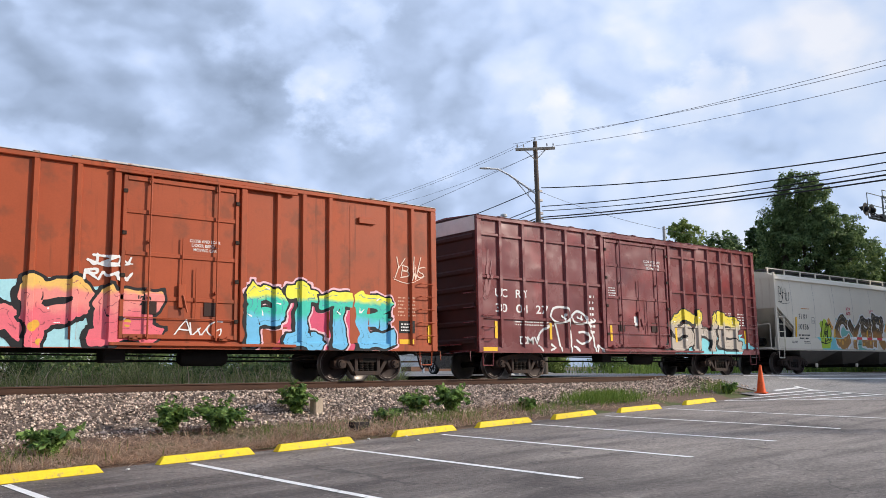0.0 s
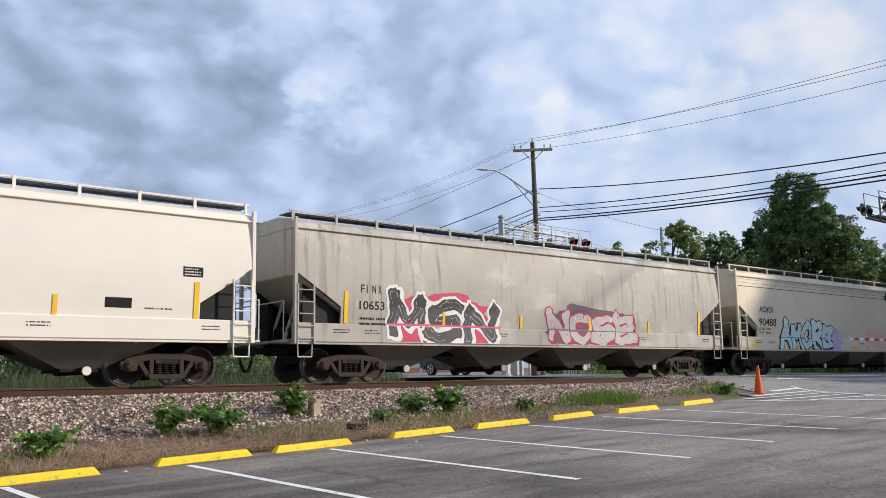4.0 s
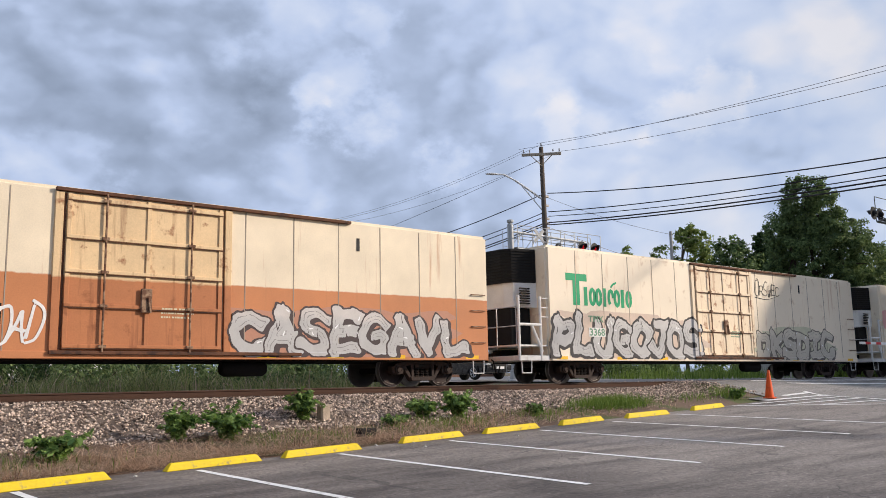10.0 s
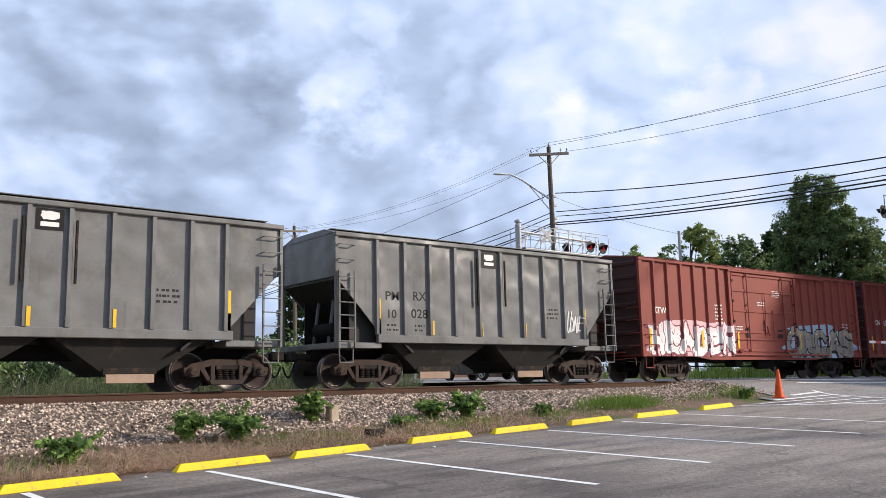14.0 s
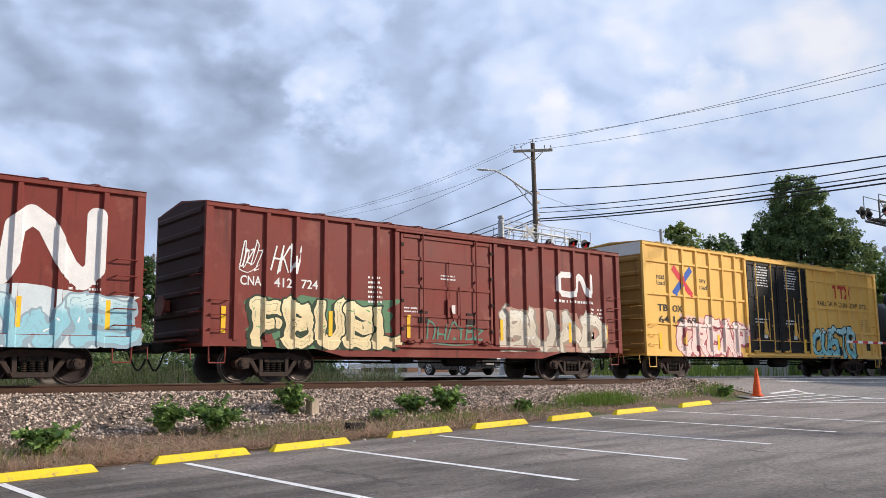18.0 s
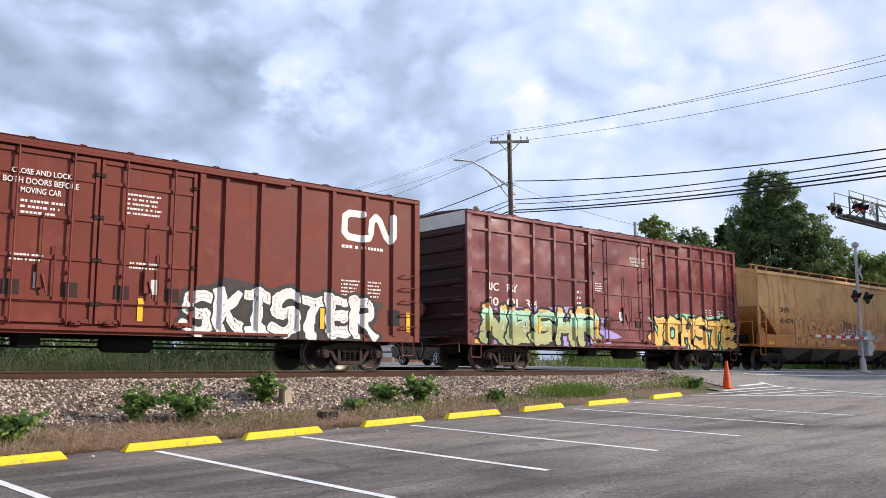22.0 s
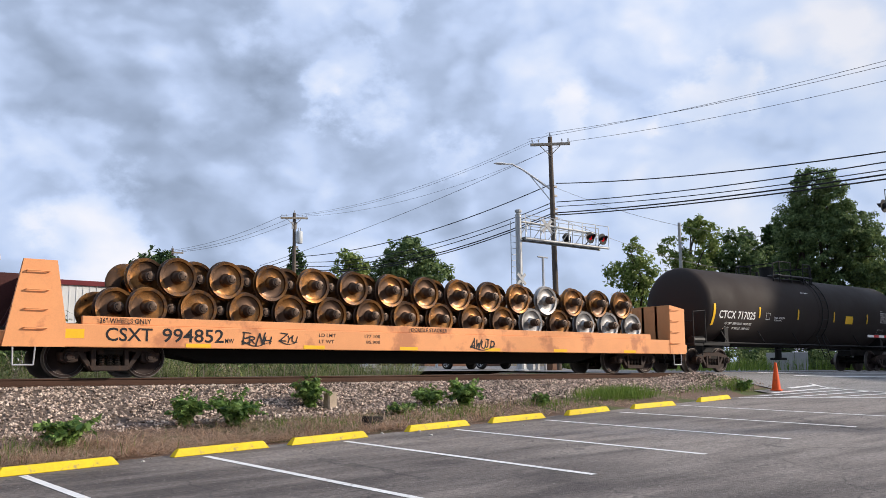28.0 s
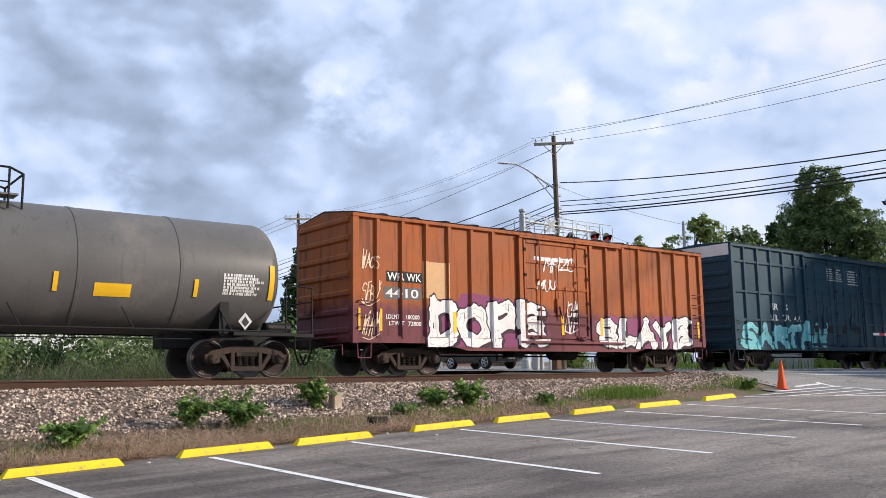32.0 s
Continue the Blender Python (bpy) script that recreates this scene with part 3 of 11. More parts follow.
    lathe(bm, [(0.0, -0.98), (0.075, -0.98), (0.075, -0.80), (0.09, -0.76), (0.08, 0.0), (0.09, 0.76), (0.075, 0.80), (0.075, 0.98), (0.0, 0.98)], 12, "Y", False)
    out["axle"] = mesh_of("axle", bm, M_STEEL, True)
    bm = bmesh.new()                                    # coupler, reaching towards +x
    box(bm, -0.5, 0.25, -0.09, 0.09, 0.78, 0.95, 0.02)
    box(bm, 0.2, 0.52, -0.17, 0.15, 0.73, 1.0, 0.05)
    box(bm, 0.44, 0.60, -0.17, -0.02, 0.74, 0.99, 0.04)
    out["coupler"] = mesh_of("coupler", bm, M_STEEL)
    bm = bmesh.new()                                    # brake hose
    pts = [Vector((0.05, -0.32, 0.78))] + [Vector((0.12 + 0.5 * k / 8, -0.34 + 0.25 * k / 8, 0.74 - 0.42 * math.sin(math.pi * k / 9.0))) for k in range(9)]
    ring = None
    for k, p in enumerate(pts):
        d = (pts[min(k + 1, len(pts) - 1)] - pts[max(k - 1, 0)]).normalized()
        u = d.cross(Vector((0, 1, 0))).normalized()
        now = [bm.verts.new(p + 0.024 * (u * math.cos(q * math.tau / 7) + d.cross(u) * math.sin(q * math.tau / 7))) for q in range(7)]
        if ring:
            for q in range(7):
                bm.faces.new((ring[q], ring[(q + 1) % 7], now[(q + 1) % 7], now[q]))
        ring = now
    out["air_hose"] = mesh_of("air_hose", bm, M_RUBBER, True)
    bm = bmesh.new()                                    # stirrup step, hung below a sill at z = 0
    for p, q in (((-0.22, 0, 0.05), (-0.20, 0, -0.38)), ((-0.20, 0, -0.38), (0.20, 0, -0.38)), ((0.20, 0, -0.38), (0.22, 0, 0.05))):
        rod(bm, p, q, 0.018, 6)
    out["stirrup_step"] = bm
    bm = bmesh.new()
    lathe(bm, [(0.0, -0.62), (0.15, -0.60), (0.20, -0.52), (0.20, 0.52), (0.15, 0.60), (0.0, 0.62)], 16, "X", False)
    out["air_reservoir"] = mesh_of("air_reservoir", bm, M_UNDER, True)
    return out


TM = truck_meshes()
STEP_SRC = TM.pop("stirrup_step")
MESHES = {}


def cached(key, build, material, smooth=False):
    key = (key, material.name)
    if key not in MESHES:
        bm = bmesh.new()
        build(bm)
        MESHES[key] = mesh_of(key[0].split("|")[0], bm, material, smooth)
    return MESHES[key]


def stirrup(material):
    key = ("stirrup_step", material.name)
    if key not in MESHES:
        MESHES[key] = mesh_of("stirrup_step", STEP_SRC.copy(), material)
    return MESHES[key]


WHEELSETS = []            # (wheelset, its place along the car, the car's number)


def running_gear(car, L, centres, number, sill_low=0.75, sill=True):
    """Two trucks with rolling wheelsets, couplers, hoses and the frame beneath the floor."""
    for c in centres:
        t = part("truck", TM["bolster"], None, car, "cast steel freight truck", at=pose(c, 0, 0))
        for s in (-1, 1):
            turn = 0 if s < 0 else 180
            f = part("side_frame", TM["side_frame"], None, t, at=pose(0, s * 1.0, 0, 0, 0, turn))
            part("spring_nest", TM["spring_nest"], None, t, at=pose(0, s * 1.0, 0, 0, 0, turn))
            for x in (-0.889, 0.889):
                part("bearing_cap", TM["bearing_cap"], None, t, at=pose(x, s * 1.0, 0.457, 0, 0, turn))
        for x in (-0.889, 0.889):
            ws = part("wheelset", TM["axle"], None, car, "rolling steel wheelset", at=pose(c + x, 0, 0.457))
            for s in (-1, 1):
                w = part("wheel", TM["wheel"], None, ws, at=pose(0, s * 0.80, 0, 0, 0, 0 if s < 0 else 180))
                part("wheel_rim", TM["tyre"], None, ws, at=pose(0, s * 0.80, 0, 0, 0, 0 if s < 0 else 180))
            WHEELSETS.append((ws, c + x, number))
    for s in (-1, 1):
        part("coupler", TM["coupler"], None, car, at=pose(s * (L / 2 + 0.15), 0, 0, 0, 0, 0 if s > 0 else 180))
        part("air_hose", TM["air_hose"], None, car, at=pose(s * (L / 2 + 0.05), 0, 0, 0, 0, 0 if s > 0 else 180))
    if not sill:
        return
    bm = bmesh.new()
    box(bm, -L / 2 + 0.1, L / 2 - 0.1, -0.22, 0.22, sill_low, sill_low + 0.35, 0.01)
    part("centre_sill", bm, M_UNDER, car)


# ---- lettering and paintings on the car sides ----
GLYPHS = {}


def glyphs(text, fat=0.0):
    """Outline of a text in the built-in font as flat verts and faces, scaled to the unit square."""
    key = (text, fat)
    if key not in GLYPHS:
        cu = bpy.data.curves.new("text", "FONT")
        cu.body, cu.offset, cu.resolution_u, cu.fill_mode = text, fat, 3, "BOTH"
        cu.dimensions = "2D"
        ob = bpy.data.objects.new("text", cu)
        me = bpy.data.meshes.new_from_object(ob)
        v = np.array([tuple(p.co)[:2] for p in me.vertices]) if len(me.vertices) else np.zeros((0, 2))
        f = [tuple(p.vertices) for p in me.polygons]
        bpy.data.objects.remove(ob)
        bpy.data.curves.remove(cu)
        bpy.data.meshes.remove(me)
        if len(v):
            v = (v - v.min(0)) / np.maximum(v.max(0) - v.min(0), 1e-6)
        GLYPHS[key] = (v, f)
    return GLYPHS[key]


class Side:
    """The near side of a car: where its skin, ribs and rails stand, for paint to lie on."""

    def __init__(self, flat=-1.45, bands=(), levels=(), curve=None, zcuts=()):
        self.flat, self.bands, self.levels, self.curve, self.zcuts = flat, bands, levels, curve, zcuts

    def y(self, x, z):
        if self.curve:
            return self.curve(z)
        y = self.flat
        for a, b, yy, lo, hi in self.bands:
            if a <= x <= b and lo <= z <= hi:
                y = min(y, yy)
        for lo, hi, yy, a, b in self.levels:
            if lo <= z <= hi and a <= x <= b:
                y = min(y, yy)
        return y

    def lay(self, name, verts, faces, material, car, lift, label=""):
        """Lay a flat figure (x, z) on the side, lifted off the skin by the thickness of its paint."""
        if not len(verts) or not faces:
            return None
        bm = bmesh.new()
        vs = [bm.verts.new((p[0], 0, p[1])) for p in verts]
        for f in faces:
            try:
                bm.faces.new([vs[i] for i in f])
            except ValueError:
                pass
        x0, x1 = min(p[0] for p in verts), max(p[0] for p in verts)
        z0, z1 = min(p[1] for p in verts), max(p[1] for p in verts)
        xc = {c for b in self.bands for c in b[:2] if x0 < c < x1}
        zc = {c for b in self.levels for c in b[:2] if z0 < c < z1} | {c for c in self.zcuts if z0 < c < z1}
        for c in xc:
            bmesh.ops.bisect_plane(bm, geom=bm.verts[:] + bm.edges[:] + bm.faces[:], plane_co=(c, 0, 0), plane_no=(1, 0, 0))
        for c in zc:
            bmesh.ops.bisect_plane(bm, geom=bm.verts[:] + bm.edges[:] + bm.faces[:], plane_co=(0, 0, c), plane_no=(0, 0, 1))
        V, F = [], []
        for f in bm.faces:
            m = f.calc_center_median()
            n = len(V)
            for v in f.verts:
                V.append((v.co.x, (self.y(v.co.x, v.co.z) if self.curve else self.y(m.x, m.z)) - lift, v.co.z))
            F.append(tuple(range(n, n + len(f.verts))))
        bm.free()
        ob = part(name, raw_mesh(name, V, F, material), None, car, label)
        return ob


def text(car, side, body, x0, x1, z0, z1, color, lift=0.004, fat=0.014):
    """Stencilled characters; large ones are parts one by one, small print stays joined."""
    v, f = glyphs(body, fat)
    if not len(v):
        return
    P = [(x0 + (x1 - x0) * p[0], z0 + (z1 - z0) * p[1]) for p in v]
    if z1 - z0 < 0.2 or x1 - x0 < 0.25:
        ob = side.lay("small_lettering" if z1 - z0 < 0.2 else "letter", P, f, paint(color), car, lift)
        if ob and z1 - z0 < 0.2:
            tagged(ob, kind="stuff")
        return
    groups = []                                         # faces whose spans along the line overlap make one character
    for face in sorted(f, key=lambda q: min(P[k][0] for k in q)):
        a, b = min(P[k][0] for k in face), max(P[k][0] for k in face)
        if groups and a < groups[-1][1] - 1e-5:
            groups[-1][1] = max(groups[-1][1], b)
            groups[-1][2].append(face)
        else:
            groups.append([a, b, [face]])
    for a, b, faces in groups:
        used = sorted({k for q in faces for k in q})
        new_of = {k: n for n, k in enumerate(used)}
        side.lay("letter", [P[k] for k in used], [tuple(new_of[k] for k in q) for q in faces], paint(color), car, lift)


def bars(car, side, x0, x1, z0, z1, rows, color, seed=0, fill=0.42):
    """Small print too small to read: rows of plain bars."""
    r = random.Random(seed + int(x0 * 100))
    V, F = [], []
    h = (z1 - z0) / rows
    for k in range(rows):
        x = x0
        end = x1 - r.uniform(0, 0.25) * (x1 - x0)
        while x < end:
            w = min(r.uniform(0.25, 0.75) * h, end - x)
            if w > 0.01:
                n = len(V)
                zb = z1 - (k + 1) * h + h * (1 - fill) / 2
                V += [(x, zb), (x + w, zb), (x + w, zb + h * fill), (x, zb + h * fill)]
                F.append((n, n + 1, n + 2, n + 3))
            x += w + h * r.choice((0.16, 0.16, 0.16, 0.5))
    ob = side.lay("small_print", V, F, paint(color), car, 0.004)
    if ob:
        tagged(ob, kind="stuff")


def patch(car, side, x0, x1, z0, z1, material, lift=0.003, name="paint_patch", label=""):
    return side.lay(name, [(x0, z0), (x1, z0), (x1, z1), (x0, z1)], [(0, 1, 2, 3)], material, car, lift, label)


def blob(car, side, x0, x1, z0, z1, color, seed, lift=0.003, rough=0.18, n=46, flat_bottom=True, name="graffiti_cloud"):
    """An uneven sprayed patch."""
    r = random.Random(seed)
    ph = [r.uniform(0, 6.28) for _ in range(5)]
    V = []
    for k in range(n):
        a = k * math.tau / n
        q = 1 - rough + rough * (0.6 * math.sin(3 * a + ph[0]) + 0.5 * math.sin(7 * a + ph[1]) + 0.35 * math.sin(12 * a + ph[2]))
        c, s = math.cos(a), math.sin(a)
        c, s = math.copysign(abs(c) ** 0.6, c), math.copysign(abs(s) ** 0.6, s)
        zz = (z0 + z1) / 2 + s * q * (z1 - z0) / 2
        V.append(((x0 + x1) / 2 + c * q * (x1 - x0) / 2, max(z0, zz) if not flat_bottom else (z0 if s < -0.75 else max(z0, zz))))
    mat = color if isinstance(color, bpy.types.Material) else paint(color)
    side.lay(name, V, [tuple(range(n))], mat, car, lift)


def ribbon(points, w):
    """A brush stroke along points, as verts and faces."""
    V, F = [], []
    for k, p in enumerate(points):
        a, b = points[max(0, k - 1)], points[min(len(points) - 1, k + 1)]
        dx, dz = b[0] - a[0], b[1] - a[1]
        l = math.hypot(dx, dz) or 1
        V += [(p[0] - dz / l * w / 2, p[1] + dx / l * w / 2), (p[0] + dz / l * w / 2, p[1] - dx / l * w / 2)]
        if k:
            F.append((2 * k - 2, 2 * k - 1, 2 * k + 1, 2 * k))
    return V, F


# skeletons of hand-painted letters, as strokes in the unit square
SKELETON = {
    "A": (((0.02, 0), (0.30, 0.55), (0.45, 1)), ((0.45, 1), (0.72, 0.5), (1, 0)), ((0.2, 0.34), (0.85, 0.36))), "B": (((0.12, 0), (0.15, 1)), ((0.15, 0.98), (0.75, 0.88), (0.72, 0.58), (0.2, 0.52)), ((0.3, 0.52), (0.92, 0.40), (0.86, 0.05), (0.1, 0.02))),
    "C": (((0.95, 0.85), (0.5, 1), (0.1, 0.72), (0.1, 0.25), (0.5, 0.02), (0.98, 0.2)),), "D": (((0.12, 0), (0.15, 1)), ((0.12, 0.98), (0.7, 0.9), (0.92, 0.5), (0.7, 0.08), (0.08, 0.02))),
    "E": (((0.14, 0), (0.16, 1)), ((0.1, 0.97), (0.95, 0.9)), ((0.16, 0.5), (0.85, 0.52)), ((0.08, 0.04), (1, 0.1))), "F": (((0.14, 0), (0.18, 1)), ((0.1, 0.95), (0.98, 0.92)), ((0.16, 0.5), (0.8, 0.5))),
    "G": (((0.95, 0.85), (0.5, 1), (0.1, 0.7), (0.12, 0.25), (0.55, 0.02), (0.95, 0.18), (0.92, 0.48), (0.55, 0.46)),), "H": (((0.12, 0), (0.15, 1)), ((0.86, 0), (0.9, 1)), ((0.15, 0.5), (0.88, 0.48))),
    "I": (((0.45, 0.02), (0.52, 1)), ((0.15, 0.97), (0.85, 0.95)), ((0.1, 0.04), (0.9, 0.06))), "J": (((0.3, 0.96), (0.98, 0.95)), ((0.72, 0.95), (0.7, 0.25), (0.4, 0.03), (0.05, 0.28))),
    "K": (((0.14, 0), (0.16, 1)), ((0.9, 1), (0.25, 0.5)), ((0.35, 0.55), (0.98, 0.02))), "L": (((0.15, 1), (0.16, 0.05)), ((0.08, 0.05), (0.98, 0.08))), "M": (((0.06, 0), (0.14, 1)), ((0.14, 1), (0.5, 0.4), (0.86, 1)), ((0.86, 1), (0.95, 0))),
    "N": (((0.08, 0), (0.12, 1)), ((0.12, 0.98), (0.86, 0.05)), ((0.88, 0.02), (0.92, 1))), "O": (((0.5, 1), (0.1, 0.78), (0.08, 0.25), (0.5, 0), (0.92, 0.25), (0.9, 0.78), (0.5, 1)),), "P": (((0.15, 0), (0.14, 1)), ((0.05, 0.92), (0.8, 0.95), (0.85, 0.55), (0.2, 0.45))),
    "R": (((0.12, 0), (0.14, 1)), ((0.05, 0.93), (0.82, 0.93), (0.82, 0.56), (0.2, 0.48)), ((0.4, 0.48), (1, 0.02))), "S": (((0.95, 0.88), (0.5, 1), (0.1, 0.82), (0.2, 0.55), (0.8, 0.45), (0.9, 0.15), (0.5, 0), (0.02, 0.14)),),
    "T": (((0.02, 0.9), (0.98, 0.95)), ((0.5, 0.9), (0.48, 0))), "U": (((0.1, 1), (0.12, 0.25), (0.5, 0), (0.88, 0.25), (0.92, 1)),), "V": (((0.05, 1), (0.5, 0.02)), ((0.5, 0.02), (0.96, 1))), "W": (((0.02, 1), (0.28, 0)), ((0.28, 0), (0.5, 0.6)), ((0.5, 0.6), (0.74, 0)), ((0.74, 0), (1, 1))),
    "X": (((0.05, 1), (0.95, 0)), ((0.95, 1), (0.05, 0))), "Y": (((0.05, 1), (0.5, 0.5)), ((0.95, 1), (0.5, 0.5)), ((0.5, 0.5), (0.48, 0))), "Z": (((0.05, 0.94), (0.95, 0.95)), ((0.92, 0.92), (0.08, 0.08)), ((0.05, 0.06), (0.98, 0.05))),
}


def stroke_field(X, Z, path, w0, w1, p=4.0):
    """Distance from a stroke whose half width runs from w0 to w1; negative inside."""
    n = len(path) - 1
    out = np.full(X.shape, 9.0)
    for k in range(n):
        (ax, az), (bx, bz) = path[k], path[k + 1]
        L = math.hypot(bx - ax, bz - az) or 1e-6
        ux, uz = (bx - ax) / L, (bz - az) / L
        t = (X - ax) * ux + (Z - az) * uz
        side_ = np.abs((X - ax) * -uz + (Z - az) * ux)
        over = np.maximum(np.maximum(-t, t - L), 0)
        f = (k + np.clip(t / L, 0, 1)) / n
        out = np.minimum(out, (over ** p + side_ ** p) ** (1 / p) - (w0 + (w1 - w0) * f))
    return out


def smooth_path(pts, n=4):
    if len(pts) < 3:
        return list(pts)
    out = []
    for k in range(len(pts) - 1):
        p0, p1, p2, p3 = pts[max(0, k - 1)], pts[k], pts[k + 1], pts[min(len(pts) - 1, k + 2)]
        for j in range(n):
            t = j / n
            out.append(tuple(0.5 * (2 * b + (c - a) * t + (2 * a - 5 * b + 4 * c - d) * t * t + (3 * b - a - 3 * c + d) * t ** 3) for a, b, c, d in zip(p0, p1, p2, p3)))
    out.append(pts[-1])
    return out


def lay_field(car, side, name, xs, zs, S, material, lift, label=""):
    """Paint on the side wherever the field S[z, x] is negative, with smooth edges."""
    h = xs[1] - xs[0]
    inside = S < 0
    if not inside.any():
        return None
    V, F, seen = [], [], {}

    def corner(i, j):
        if (i, j) not in seen:
            seen[i, j] = len(V)
            V.append((xs[i], zs[j]))
        return seen[i, j]

    def cut(i, j, i2, j2):
        if (i2, j2) < (i, j):
            i, j, i2, j2 = i2, j2, i, j
        key = (i, j, i2, j2)
        if key not in seen:
            f = S[j, i] / (S[j, i] - S[j2, i2])
            seen[key] = len(V)
            V.append((xs[i] + (xs[i2] - xs[i]) * f, zs[j] + (zs[j2] - zs[j]) * f))
        return seen[key]
    count = inside[:-1, :-1].astype(int) + inside[1:, :-1] + inside[:-1, 1:] + inside[1:, 1:]
    cuts = sorted({c for b in side.bands for c in b[:2]})
    col = np.searchsorted(cuts, xs[:-1] - h) * 1000 + np.searchsorted(cuts, xs[1:] + h) if cuts else np.zeros(len(xs) - 1)
    for j in range(len(zs) - 1):
        i = 0
        while i < len(xs) - 1:
            c = count[j, i]
            if c == 4:
                e = i
                while e + 1 < len(xs) - 1 and count[j, e + 1] == 4 and col[e + 1] == col[i] and (col[i] // 1000 == col[i] % 1000):
                    e += 1
                F.append((corner(i, j), corner(e + 1, j), corner(e + 1, j + 1), corner(i, j + 1)))
                i = e + 1
                continue
            if c:
                ring = ((i, j), (i + 1, j), (i + 1, j + 1), (i, j + 1))
                poly = []
                for k in range(4):
                    a, b = ring[k], ring[(k + 1) % 4]
                    if inside[a[1], a[0]]:
                        poly.append(corner(*a))
                    if inside[a[1], a[0]] != inside[b[1], b[0]]:
                        poly.append(cut(*a, *b))
                if len(poly) > 2:
                    F.append(tuple(poly))
            i += 1
    P = np.array(V)
    if side.curve:
        zt = np.linspace(P[:, 1].min() - 0.01, P[:, 1].max() + 0.01, 80)
        y = np.interp(P[:, 1], zt, [side.curve(float(q)) for q in zt])
    else:
        y = np.full(len(P), side.flat)
        for a, b, yy, lo, hi in side.bands:
            y = np.where((P[:, 0] >= a - h) & (P[:, 0] <= b + h) & (P[:, 1] >= lo) & (P[:, 1] <= hi), np.minimum(y, yy), y)
        for lo, hi, yy, a, b in side.levels:
            y = np.where((P[:, 1] >= lo - h) & (P[:, 1] <= hi + h) & (P[:, 0] >= a) & (P[:, 0] <= b), np.minimum(y, yy), y)
    ob = part(name, raw_mesh(name, np.stack([P[:, 0], y - lift, P[:, 1]], 1).tolist(), F, material), None, car, label)
    return ob


def scribble(car, side, x0, x1, z0, z1, color, w, seed, loops=5, lift=0.012, name="graffiti_tag", word=""):
    """A hasty tag: letter-like strokes that lean, run together and end in a flourish."""
    r = random.Random(seed)
    n = len(word) or max(2, loops)
    cell = max(0.012, min(0.03, w * 0.55))
    xs, zs = np.arange(x0 - 0.15, x1 + 0.15, cell), np.arange(z0 - 0.1, z1 + 0.1, cell)
    X, Z = np.meshgrid(xs, zs)
    S = np.full(X.shape, 9.0)
    step = (x1 - x0) / n
    for k in range(n):
        big = r.random() < 0.3 or k == 0
        zb, zt = z0 + r.uniform(0, 0.22) * (z1 - z0), z1 - (r.uniform(0, 0.12) if big else r.uniform(0.15, 0.4)) * (z1 - z0)
        xa, wd, lean = x0 + step * k + r.uniform(-0.1, 0.1) * step, step * r.uniform(0.8, 1.2), r.uniform(0.05, 0.35) * (zt - zb)
        for st in SKELETON[word[k] if word else r.choice("ABCDEGHJKMNORSUWYZ")]:
            if not isinstance(st[0], tuple):
                continue
            pts = [(xa + q[0] * wd + lean * q[1] + r.uniform(-0.08, 0.08) * wd, zb + (zt - zb) * (q[1] + r.uniform(-0.1, 0.1))) for q in st]
            S = np.minimum(S, stroke_field(X, Z, smooth_path(pts, 5), w * 0.5, w * r.uniform(0.32, 0.55), 2.5))
    if r.random() < 0.6:
        S = np.minimum(S, stroke_field(X, Z, smooth_path([(x0, z0 + r.uniform(0, 0.1)), ((x0 + x1) / 2, z0 - 0.03), (x1 + 0.05, z0 + r.uniform(0.05, 0.3) * (z1 - z0))], 6), w * 0.5, w * 0.2, 2.5))
    lay_field(car, side, name, xs, zs, S, paint(color), lift)


def fade(low, high, level, soft, mid=None, height=1.0):
    key = ("fade", low, high, mid, round(level, 2), soft)
    if key not in PAINTS:
        two = (high, level, soft) if mid is None else [(mid, level - height * 0.20, soft), (high, level + height * 0.12, soft * 0.5)]
        PAINTS[key] = surface("faded_spray_paint", low, 0.5, var=0.10, scale=2.5, bump=0.03, two=two)
    return PAINTS[key]


